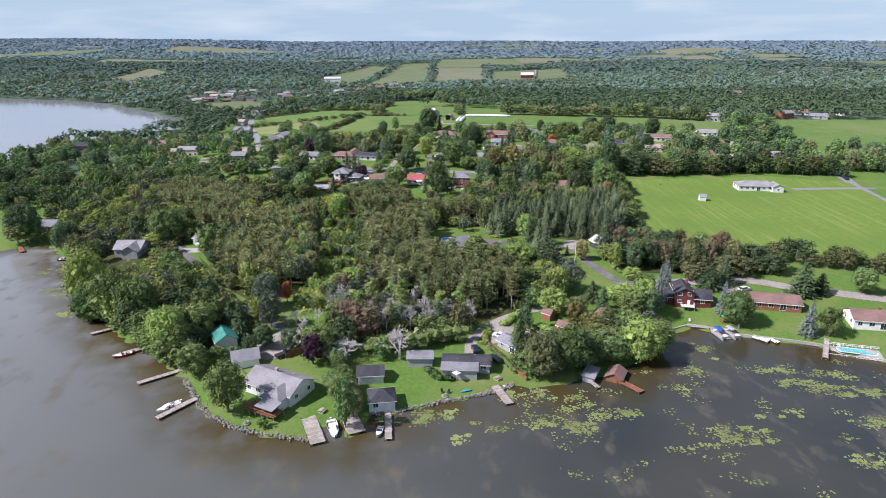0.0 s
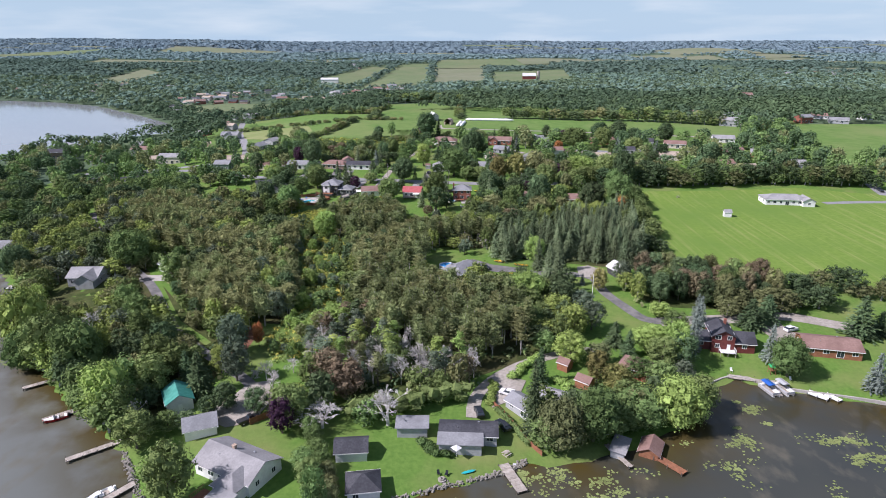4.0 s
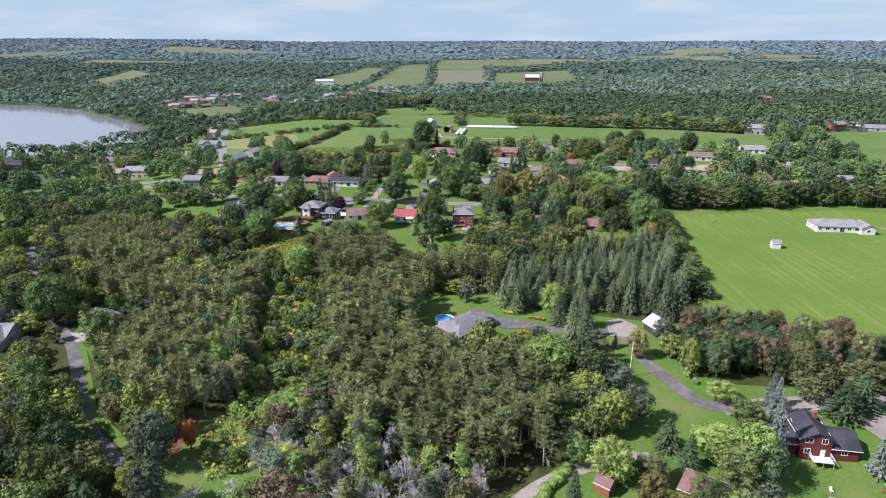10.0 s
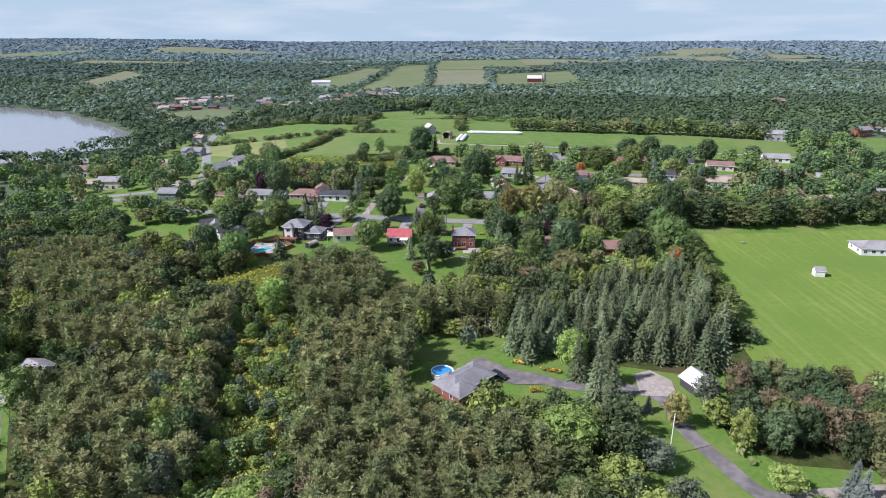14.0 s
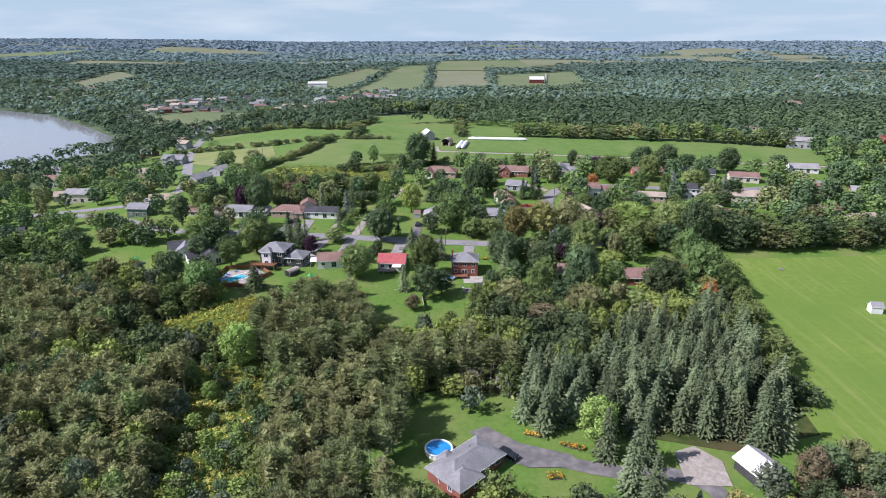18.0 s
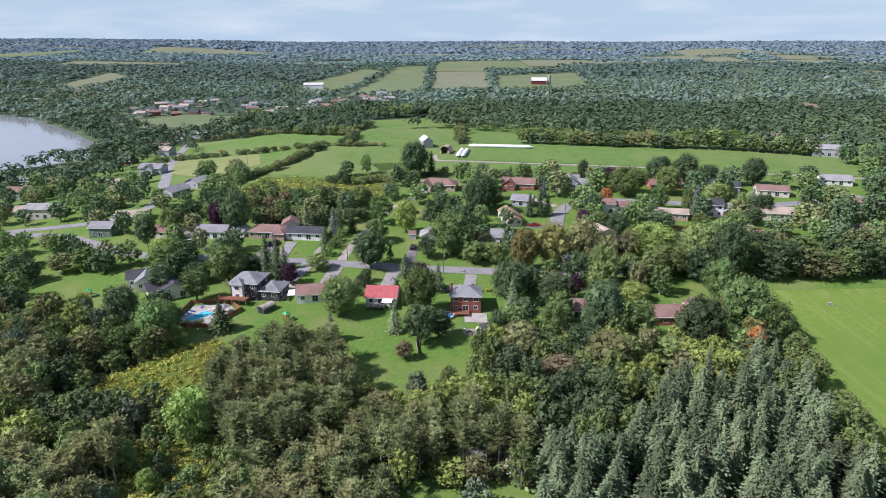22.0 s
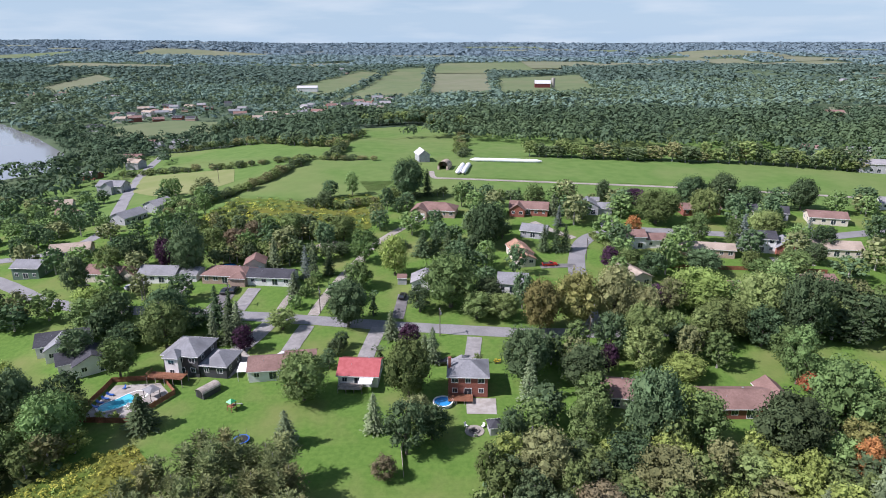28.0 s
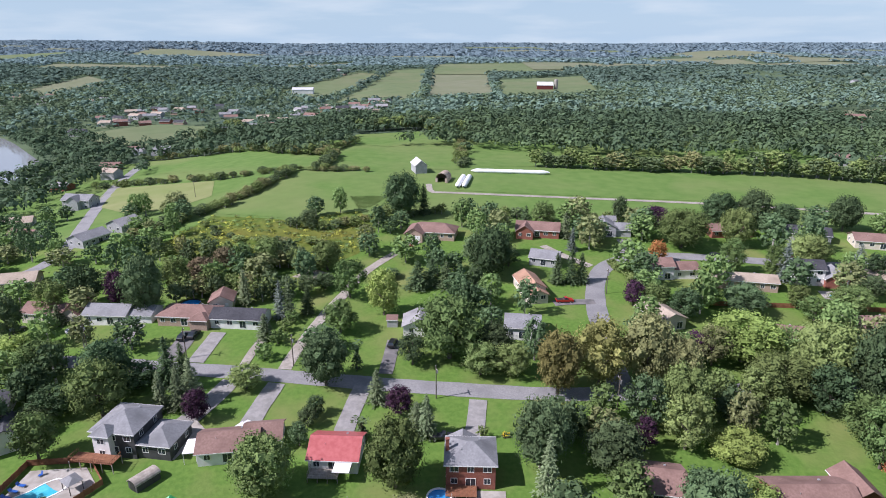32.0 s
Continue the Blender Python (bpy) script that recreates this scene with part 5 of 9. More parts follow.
def frame_mesh(w, hh, t, mat, bars=1):
    g = Geo()
    g.box(-w / 2 - t, -0.06, -t, w / 2 + t, 0.02, 0).box(-w / 2 - t, -0.06, hh, w / 2 + t, 0.02, hh + t)
    g.box(-w / 2 - t, -0.06, 0, -w / 2, 0.02, hh).box(w / 2, -0.06, 0, w / 2 + t, 0.02, hh)
    for i in range(bars):
        x = -w / 2 + w * (i + 1) / (bars + 1)
        g.box(x - 0.03, -0.04, 0, x + 0.03, 0.02, hh)
    return g.mesh("window", mat)


def window(root, x, y, z, turn, w=1.2, hh=1.15, mat="white", bars=1):
    ob = new("window", stored(("wf", w, hh, mat, bars), lambda: frame_mesh(w, hh, 0.09, M[mat], bars)))
    ob.parent = root
    ob.matrix_basis = pose(x, y, z, 0, 0, turn)
    pn = new("pane", stored(("wp", w, hh), lambda: Geo().box(-w / 2, -0.025, 0, w / 2, 0.01, hh).mesh("pane", M["glass"])))
    pn.parent = ob
    return ob


def door(root, x, y, z, turn, w=0.95, hh=2.05, mat="white", name="door"):
    def make():
        g = Geo().box(-w / 2, -0.05, 0, w / 2, 0.02, hh)
        n = 4 if hh > 1.5 else 2
        for i in range(n):
            g.box(-w / 2 + 0.1, -0.07, hh * i / n + 0.08, w / 2 - 0.1, -0.05, hh * (i + 1) / n - 0.06)
        return g.mesh(name, M[mat])
    ob = new(name, stored(("dr", w, hh, mat, name), make))
    ob.parent = root
    ob.matrix_basis = pose(x, y, z, 0, 0, turn)
    return ob


def volume(root, x0, x1, y0, y1, z0, z1, roof, rh, wall, roofm, axis="x", over=0.45, foot=1.3):
    """Walls and roof of one block of a building."""
    g = Geo()
    b = z0 - foot
    if roof == "gable":
        if axis == "x":
            ym = (y0 + y1) / 2
            g.add([(x0, y0, b), (x1, y0, b), (x1, y1, b), (x0, y1, b), (x0, y0, z1), (x1, y0, z1), (x1, y1, z1), (x0, y1, z1), (x0, ym, z1 + rh), (x1, ym, z1 + rh)],
                  [(0, 1, 5, 4), (1, 2, 6, 9, 5), (2, 3, 7, 6), (3, 0, 4, 8, 7), (4, 5, 9, 8), (6, 7, 8, 9)])
        else:
            xm = (x0 + x1) / 2
            g.add([(x0, y0, b), (x1, y0, b), (x1, y1, b), (x0, y1, b), (x0, y0, z1), (x1, y0, z1), (x1, y1, z1), (x0, y1, z1), (xm, y0, z1 + rh), (xm, y1, z1 + rh)],
                  [(0, 1, 5, 8, 4), (1, 2, 6, 5), (2, 3, 7, 9, 6), (3, 0, 4, 7), (5, 6, 9, 8), (7, 4, 8, 9)])
    else:
        g.box(x0, y0, b, x1, y1, z1)
    part("wall", g, M[wall], root)
    r = Geo()
    t = 0.16
    X0, X1, Y0, Y1 = x0 - over, x1 + over, y0 - over, y1 + over
    if roof == "gable":
        if axis == "x":
            ym = (y0 + y1) / 2
            dz = rh * over / ((y1 - y0) / 2)
            sec = [(Y0, z1 - dz + t), (ym, z1 + rh + t), (Y1, z1 - dz + t), (Y1, z1 - dz + 0.01), (ym, z1 + rh + 0.01), (Y0, z1 - dz + 0.01)]
            vs = [(X0, a, c) for a, c in sec] + [(X1, a, c) for a, c in sec]
        else:
            xm = (x0 + x1) / 2
            dz = rh * over / ((x1 - x0) / 2)
            sec = [(X1, z1 - dz + t), (xm, z1 + rh + t), (X0, z1 - dz + t), (X0, z1 - dz + 0.01), (xm, z1 + rh + 0.01), (X1, z1 - dz + 0.01)]
            vs = [(a, Y0, c) for a, c in sec] + [(a, Y1, c) for a, c in sec]
        r.add(vs, [(0, 6, 7, 1), (1, 7, 8, 2), (2, 8, 9, 3), (3, 9, 10, 4), (4, 10, 11, 5), (5, 11, 6, 0), (0, 1, 4, 5), (1, 2, 3, 4), (6, 11, 10, 7), (7, 10, 9, 8)])
    elif roof == "hip":
        e = z1 - 0.08
        if x1 - x0 >= y1 - y0:
            k = (Y1 - Y0) / 2
            a, c = (X0 + k, (Y0 + Y1) / 2, z1 + rh), (X1 - k, (Y0 + Y1) / 2, z1 + rh)
            if X1 - X0 - 2 * k < 0.3:
                a, c = (a[0] - 0.15, a[1], a[2]), (c[0] + 0.15, c[1], c[2])
            fs = [(4, 5, 9, 8), (5, 6, 9), (6, 7, 8, 9), (7, 4, 8)]
        else:
            k = (X1 - X0) / 2
            a, c = ((X0 + X1) / 2, Y0 + k, z1 + rh), ((X0 + X1) / 2, Y1 - k, z1 + rh)
            fs = [(4, 5, 8), (5, 6, 9, 8), (6, 7, 9), (7, 4, 8, 9)]
        r.add([(X0, Y0, e - t), (X1, Y0, e - t), (X1, Y1, e - t), (X0, Y1, e - t), (X0, Y0, e), (X1, Y0, e), (X1, Y1, e), (X0, Y1, e), a, c],
              [(0, 3, 2, 1), (0, 1, 5, 4), (1, 2, 6, 5), (2, 3, 7, 6), (3, 0, 4, 7)] + fs)
    else:   # a lean-to, low at the front
        r.add([(X0, Y0, z1), (X1, Y0, z1), (X1, Y1, z1 + rh), (X0, Y1, z1 + rh), (X0, Y0, z1 + t), (X1, Y0, z1 + t), (X1, Y1, z1 + rh + t), (X0, Y1, z1 + rh + t)],
              [(0, 3, 2, 1), (4, 5, 6, 7), (0, 1, 5, 4), (1, 2, 6, 5), (2, 3, 7, 6), (3, 0, 4, 7)])
    ro = part("roof", r, M[roofm], root)
    # fascia boards along the eaves
    ze = z1 - (rh * over / ((y1 - y0) / 2) if roof == "gable" and axis == "x" else (rh * over / ((x1 - x0) / 2) if roof == "gable" else 0.16)) - 0.10
    if roof == "gable" and axis == "y":
        part("gutter", Geo().box(X0 - 0.03, Y0, ze, X0, Y1, ze + 0.2), M["white"], root)
        part("gutter", Geo().box(X1, Y0, ze, X1 + 0.03, Y1, ze + 0.2), M["white"], root)
    elif roof != "lean":
        part("gutter", Geo().box(X0, Y0 - 0.04, ze, X1, Y0, ze + 0.2), M["white"], root)
        part("gutter", Geo().box(X0, Y1, ze, X1, Y1 + 0.04, ze + 0.2), M["white"], root)
    return ro


def fenestrate(root, x0, x1, y0, y1, z0, floors, wall_mat, trim="white", front_door=True, back=True, every=3.1):
    """Windows and doors round one block."""
    L, D = x1 - x0, y1 - y0
    for fl in range(floors):
        zb = z0 + 0.95 + 2.7 * fl
        n = max(1, int(L / every))
        for i in range(n):
            x = x0 + L * (i + 0.5) / n
            if fl == 0 and front_door and i == n // 2:
                if L > 7:
                    window(root, x, y0, z0 + 0.1, 0, 1.8, 2.0, trim, 1)
                else:
                    door(root, x, y0, z0 + 0.05, 0)
            else:
                window(root, x, y0, zb, 0, 1.5 if (i + fl) % 2 else 1.15, 1.15, trim)
            if back and i % 2 == 0:
                window(root, x, y1, zb, 180, 1.15, 1.15, trim)
        m = max(1, int(D / 4.2))
        for i in range(m):
            y = y0 + D * (i + 0.5) / m
            window(root, x0, y, zb, -90, 1.0, 1.1, trim)
            window(root, x1, y, zb, 90, 1.0, 1.1, trim)


def chimney(root, x, y, z0, z1, mat="brick_red"):
    g = Geo().box(x - 0.35, y - 0.35, z0, x + 0.35, y + 0.35, z1).box(x - 0.42, y - 0.42, z1, x + 0.42, y + 0.42, z1 + 0.12)
    part("chimney", g, M[mat], root)


def deck(root, x0, x1, y0, y1, z, mat="plank", rail=True):
    g = Geo()
    n = max(2, int((x1 - x0) / 0.3))
    for i in range(n):
        a = x0 + (x1 - x0) * i / n
        g.box(a, y0, z - 0.06, a + (x1 - x0) / n - 0.02, y1, z)
    tagged(part("deck", g, M[mat], root), kind="stuff")
    for i in range(int((x1 - x0) / 2) + 1):
        for y in (y0, y1):
            x = x0 + (x1 - x0) * i / max(1, int((x1 - x0) / 2))
            part("post", Geo().box(x - 0.06, y - 0.06, -0.9, x + 0.06, y + 0.06, z - 0.06), M["plank"], root)
    if rail:
        q = Geo()
        for a, b, c, d in ((x0, y0, x1, y0), (x0, y0, x0, y1), (x1, y0, x1, y1)):
            q.box(min(a, c) - 0.04, min(b, d) - 0.04, z + 0.9, max(a, c) + 0.04, max(b, d) + 0.04, z + 0.98)
            m = max(2, int(math.hypot(c - a, d - b) / 0.45))
            for i in range(m + 1):
                x, y = a + (c - a) * i / m, b + (d - b) * i / m
                q.box(x - 0.025, y - 0.025, z, x + 0.025, y + 0.025, z + 0.9)
        tagged(part("railing", q, M[mat], root), kind="stuff")


def house(label, fx, fy, yaw, L, D, hh, roof="gable", rh=1.9, wall="white_siding", roofm="roof_grey", axis="x", floors=1, trim="white", wings=(), chim=None, garage=0, name="house", windows=True, front=True, category="house", over=0.45):
    """A building whose front middle stands at fx, fy and faces the lake; wings: blocks (x0, x1, y0, y1, height, roof, rise, axis, walls, roofing, floors)."""
    c, s = math.cos(radians(yaw)), math.sin(radians(yaw))
    zs = land([fx + c * a - s * b for a in (-L / 2, L / 2) for b in (0, D)], [fy + s * a + c * b for a in (-L / 2, L / 2) for b in (0, D)])
    z = float(np.mean(zs))
    root = new(name)
    tagged(root, label, category)
    root.matrix_basis = pose(fx, fy, z + 0.15, 0, 0, yaw)
    volume(root, -L / 2, L / 2, 0, D, 0, hh, roof, rh, wall, roofm, axis, over)
    if windows:
        fenestrate(root, -L / 2, L / 2, 0, D, 0, floors, wall, trim, front)
    for w in wings:
        x0, x1, y0, y1, wh, wr, wrh, wax, ww_, wrf, wfl = w
        volume(root, x0, x1, y0, y1, 0, wh, wr, wrh, ww_, wrf, wax)
        if windows and wfl:
            fenestrate(root, x0, x1, y0, y1, 0, wfl, ww_, trim, False)
    if chim:
        chimney(root, chim[0], chim[1], hh - 0.5, hh + rh + 0.7, chim[2] if len(chim) > 2 else "brick_red")
    for i in range(garage):
        door(root, L / 2 - 1.7 - 3.0 * i, D, 0.0, 180, 2.6, 2.1, "white", "garage_door")
    # roof vents
    if hh > 2.2 and L > 8 and roof in ("gable", "hip"):
        part("roof_vent", Geo().box(-0.2 + L * 0.18, D * 0.72, hh + rh * 0.45, 0.2 + L * 0.18, D * 0.72 + 0.4, hh + rh * 0.45 + 0.5), M["metal"], root)
        part("vent_pipe", Geo().tube((L * -0.2, D * 0.3, hh), (L * -0.2, D * 0.3, hh + rh * 0.6 + 0.45), 0.06, 0.06, 6), M["metal"], root)
    HOUSES.append((fx - s * D / 2, fy + c * D / 2, max(L, D) / 2))
    return root


# the row of gardens south of the street
r_ = house("two-storey red brick house with a grey hipped roof", 11, 356.5, -2, 9.6, 8.5, 5.4, "hip", 2.1, "brick_red", "roof_grey", floors=2,
           wings=((-4.2, 1.0, 8.5, 12.5, 2.8, "gable", 1.4, "y", "brick_red", "roof_grey", 0),), chim=(-4.6, 4.0))
deck(r_, -4.8, 1.2, -3.2, -0.05, 0.5, "redwood", False)
r_ = house("white bungalow with a bright red metal roof", -16.5, 361, -3, 10.0, 9.0, 2.8, "gable", 2.2, "white_siding", "roof_red", chim=None)
deck(r_, -4.5, 1.5, -3.0, -0.05, 0.5, "plank")
part("awning", Geo().box(0.6, -3.4, 2.3, 4.0, -0.2, 2.42), M["white"], r_, "white fabric awning over the terrace")
r_ = house("white bungalow with a faded brown roof", -38.5, 363.5, 8, 12.0, 8.0, 2.8, "gable", 1.9, "white_siding", "roof_brown", wings=((3.0, 10.5, 2.5, 9.5, 2.8, "gable", 1.9, "x", "white_siding", "roof_brown", 1),))
part("carport_roof", Geo().box(-9.0, 0.8, 2.2, -6.2, 5.8, 2.32), M["white"], r_, "flat white carport roof")
for x, y in ((-8.9, 0.9), (-6.4, 0.9), (-8.9, 5.6), (-6.4, 5.6)):
    part("carport_post", Geo().box(x, y, -1, x + 0.1, y + 0.1, 2.2), M["white"], r_)
r_ = house("two-storey charcoal and white house with grey hipped roofs", -62.5, 365.5, -8, 9.5, 10.0, 5.6, "hip", 2.2, "dark_siding", "roof_grey", floors=2,
           wings=((4.75, 12.0, 0.5, 9.0, 3.0, "hip", 1.8, "x", "dark_siding", "roof_grey", 1), (-3.4, 0.2, -1.6, 2.0, 5.7, "hip", 1.5, "y", "white_siding", "roof_grey", 2)))
deck(r_, -7.0, 2.5, -4.6, -1.62, 1.3, "redwood")
house("white house with a charcoal gabled roof by the woods", -86, 367, 32, 9.0, 8.0, 3.0, "gable", 2.2, "white_siding", "roof_dark", axis="y", wings=((-8.0, -4.5, 3.0, 10.0, 3.0, "gable", 1.8, "x", "white_siding", "roof_dark", 0),))
house("white and grey bungalow with dark roofs", -100, 377, 20, 13.0, 8.0, 2.9, "gable", 2.1, "white_siding", "roof_dark", wings=((-3.5, 3.0, -4.0, 4.0, 2.9, "gable", 2.0, "y", "white_siding", "roof_grey", 1),))
house("brown-roofed bungalow half hidden by trees", 46, 352, -10, 10.0, 9.0, 2.8, "gable", 2.0, "cream", "roof_brown")
house("low brown-roofed house among tall trees", 74, 347.5, 0, 15.0, 9.0, 2.8, "gable", 2.0, "brick_red", "roof_brown", wings=((7.5, 13.0, 3.0, 11.0, 2.8, "gable", 1.9, "y", "brick_red", "roof_brown", 0),))
# the row north of the street
house("cream bungalow with a brown roof and a garage", -114, 424, -8, 13.0, 8.0, 2.8, "gable", 1.8, "cream", "roof_brown", wings=((6.5, 11.5, 1.0, 9.0, 2.8, "gable", 1.8, "y", "cream", "roof_brown", 0),))
house("pale grey split-level with a grey roof", -93, 420.5, -4, 12.8, 8.0, 3.0, "gable", 1.8, "white_siding", "roof_grey")
house("detached white garage with a grey roof", -82.5, 421, -4, 6.0, 7.0, 2.4, "gable", 1.5, "white_siding", "roof_grey", name="garage", category="garage", windows=False)
house("tan brick bungalow with a brown hipped roof", -69, 418.5, -5, 16.0, 8.5, 2.8, "hip", 2.1, "brick_buff", "roof_brown", wings=((2.5, 7.6, -1.8, 3.0, 2.7, "hip", 1.6, "y", "brick_buff", "roof_brown", 0),))
house("small cream cottage with a brown gable", -61.5, 428, 10, 6.8, 7.0, 2.8, "gable", 1.9, "cream", "roof_brown", axis="y")
house("long white bungalow with a charcoal roof", -53.5, 417, -5, 15.2, 7.5, 2.8, "gable", 1.7, "white_siding", "roof_dark")
house("long tan house with a tan roof", -141, 451, 16, 14.0, 9.0, 3.0, "gable", 2.0, "brick_buff", "roof_tan")
house("small green house with a grey roof", -146, 432, -3, 10.0, 8.0, 4.2, "gable", 1.8, "green_siding", "roof_grey")
house("grey-roofed cottage behind a spreading tree", -1, 413, 0, 9.0, 8.0, 2.8, "gable", 2.0, "white_siding", "roof_pale", axis="y")
house("small blue garden shed with a brown roof", -9, 418, 0, 3.0, 2.6, 2.2, "gable", 0.9, "grey_siding", "roof_brown", name="garden_shed", category="shed", windows=False, over=0.2)
house("white house with a grey gabled roof", 27.5, 411, -8, 9.5, 9.0, 3.4, "gable", 2.0, "white_siding", "roof_grey", axis="x")
house("cream house with a terracotta gabled roof", 34.5, 436, 10, 7.0, 12.0, 3.4, "gable", 2.0, "cream", "roof_orange", axis="y", wings=((-3.2, 3.2, -3.2, 0.0, 2.4, "gable", 1.5, "y", "cream", "roof_orange", 1),))
r_ = house("wide brick bungalow with a reddish-brown roof", 0.5, 488.5, -10, 19.0, 10.0, 2.9, "hip", 2.6, "brick_buff", "roof_brown", wings=((-9.5, -2.5, -3.5, 3.0, 2.9, "gable", 2.2, "y", "brick_buff", "roof_brown", 0),))
for i in range(2):
    door(r_, -7.6 + 3.0 * i, -3.5, 0.0, 0, 2.6, 2.1, "white", "garage_door")
house("dark red brick house with a brown gabled roof", 43, 491, -12, 17.0, 9.0, 2.9, "gable", 2.2, "brick_red", "roof_brown", wings=((-8.0, -1.5, -3.0, 4.0, 2.9, "gable", 2.2, "y", "brick_red", "roof_brown", 1),))
house("grey-sided house with a slate grey gable", 70, 492, -8, 9.0, 9.0, 3.6, "gable", 2.4, "grey_siding", "roof_grey", axis="y", wings=((4.5, 10.5, 1.0, 8.0, 2.7, "gable", 1.8, "x", "grey_siding", "roof_grey", 0),))
house("small white garden hut", 76, 505, -8, 4.0, 3.5, 2.5, "gable", 1.2, "white_siding", "roof_grey", name="garden_shed", category="shed", windows=False, over=0.2)
house("white split-level house with a taupe roof", 79, 450.5, 2, 8.5, 8.0, 4.6, "gable", 1.7, "white_siding", "roof_brown", floors=1, wings=((4.25, 13.0, 0.5, 8.0, 3.2, "gable", 1.5, "x", "white_siding", "roof_brown", 1),))
house("long bungalow with a flat taupe roof", 104, 442.5, -12, 19.0, 8.0, 2.9, "gable", 1.3, "brick_buff", "roof_tan")
r_ = house("white two-storey house with a black roof", 126, 446.5, -10, 10.0, 8.0, 5.4, "gable", 2.0, "white_siding", "roof_dark", floors=2, wings=((5.0, 12.5, -1.5, 6.0, 2.8, "gable", 2.6, "y", "brick_red", "roof_grey", 0),), chim=(-4.6, 4.0))
house("bungalow with a pinkish-brown roof", 170, 478, -15, 15.0, 9.0, 2.9, "gable", 1.9, "cream", "roof_brown")
house("low house with a brown roof under tall trees", 121, 491, 4, 17.0, 8.0, 2.8, "gable", 1.8, "brick_red", "roof_brown")
house("dark grey-roofed house by a pool", 148, 486, -20, 16.0, 9.0, 3.0, "gable", 2.0, "grey_siding", "roof_dark")
house("long brown-roofed bungalow on the hill street", 152, 442, -10, 18.0, 9.0, 3.0, "gable", 1.9, "cream", "roof_tan")
house("beige-roofed house behind an autumn tree", 71, 416, 18, 8.5, 12.0, 3.0, "gable", 1.8, "cream", "roof_tan", axis="y")
house("small brown-roofed bungalow in the trees", 99, 407, -12, 9.0, 8.0, 2.8, "gable", 1.8, "cream", "roof_brown")
house("brown-roofed bungalow at the end of the street", 128, 412, 0, 13.0, 8.0, 2.8, "gable", 1.9, "cream", "roof_brown")
house("brown house by the lake road", -180, 512, -14, 12.0, 8.0, 2.9, "gable", 2.0, "cream", "roof_brown")
house("large grey two-storey house above the hay field", -186, 567, -6, 15.0, 9.0, 4.8, "gable", 2.2, "grey_siding", "roof_grey", floors=2, wings=((-3.0, 3.0, -2.5, 3.0, 4.8, "gable", 2.2, "y", "grey_siding", "roof_grey", 0),))
house("grey-roofed long house by the hedge", -137, 498, 68, 13.0, 9.0, 3.0, "gable", 2.0, "grey_siding", "roof_grey")
house("grey-roofed house by the hedge", -130, 514, 68, 11.0, 9.0, 3.0, "gable", 2.0, "grey_siding", "roof_pale")
house("red-roofed house by the far lake", -235, 693, 10, 13.0, 9.0, 3.4, "gable", 2.0, "brick_red", "roof_brown")
# the lake side
r_ = house("white lakeside bungalow with pale grey gabled roofs", -45.5, 137.2, -28, 15.5, 9.5, 2.8, "gable", 2.3, "white_siding", "roof_mid", wings=((1.0, 6.8, -3.2, 5.0, 2.7, "hip", 1.7, "y", "white_siding", "roof_mid", 1),), chim=(-1.0, 5.2, "brick_buff"))
deck(r_, -1.5, 8.5, -7.0, -3.25, 0.7, "redwood")
part("porch_roof", Geo().add([(2.5, -7.0, 2.4), (8.2, -7.0, 2.4), (8.2, -3.2, 2.9), (2.5, -3.2, 2.9), (2.5, -7.0, 2.5), (8.2, -7.0, 2.5), (8.2, -3.2, 3.0), (2.5, -3.2, 3.0)], [(0, 3, 2, 1), (4, 5, 6, 7), (0, 1, 5, 4), (1, 2, 6, 5), (2, 3, 7, 6), (3, 0, 4, 7)]), M["roof_pale"], r_)
house("dark-roofed white boathouse at the water's edge", -15.3, 132.6, 8, 6.5, 6.0, 2.6, "hip", 1.9, "white_siding", "roof_dark", name="boathouse", category="boathouse", front=True)
house("white garage with a dark mottled roof", -19.5, 144.4, 5, 6.8, 5.2, 2.3, "gable", 1.3, "white_siding", "roof_dark", name="garage", category="garage", windows=False)
r_ = house("low cottage with a charcoal roof and grey porch roof", 6.5, 150.5, -3, 13.0, 5.5, 2.3, "gable", 0.9, "grey_siding", "roof_dark", wings=((-6.6, 3.0, -3.4, -0.0, 2.2, "lean", 0.4, "x", "grey_siding", "roof_grey", 0),))
part("parasol", Geo().tube((-2.6, -4.4, -0.3), (-2.6, -4.4, 2.2), 0.03, 0.03, 6).add([(-2.6, -4.4, 2.7), (-3.9, -4.4, 2.1), (-2.6, -5.7, 2.1), (-1.3, -4.4, 2.1), (-2.6, -3.1, 2.1)], [(0, 1, 2), (0, 2, 3), (0, 3, 4), (0, 4, 1)]), M["white"], r_, "white square parasol")
house("low grey flat-roofed cabin under vines", -6.5, 152.5, 0, 7.0, 4.0, 2.4, "lean", 0.3, "grey_siding", "roof_grey", name="cabin", category="cabin", windows=False)
house("white cottage with a teal metal roof", -64.2, 162.5, 30, 6.0, 7.6, 2.9, "gable", 1.8, "white_siding", "roof_teal", axis="y")
house("grey-roofed white garage by the drive", -55.5, 152.5, 21, 7.0, 6.0, 2.4, "gable", 1.6, "white_siding", "roof_grey", name="garage", category="garage", windows=False)
house("small cottage with a grey roof", 19, 161.5, -50, 8.0, 5.0, 2.2, "gable", 1.2, "grey_siding", "roof_grey")
house("grey-roofed cabin hidden in shore trees", 27, 163, -30, 8.0, 6.0, 2.5, "gable", 1.4, "grey_siding", "roof_pale", name="cabin", category="cabin", windows=False)
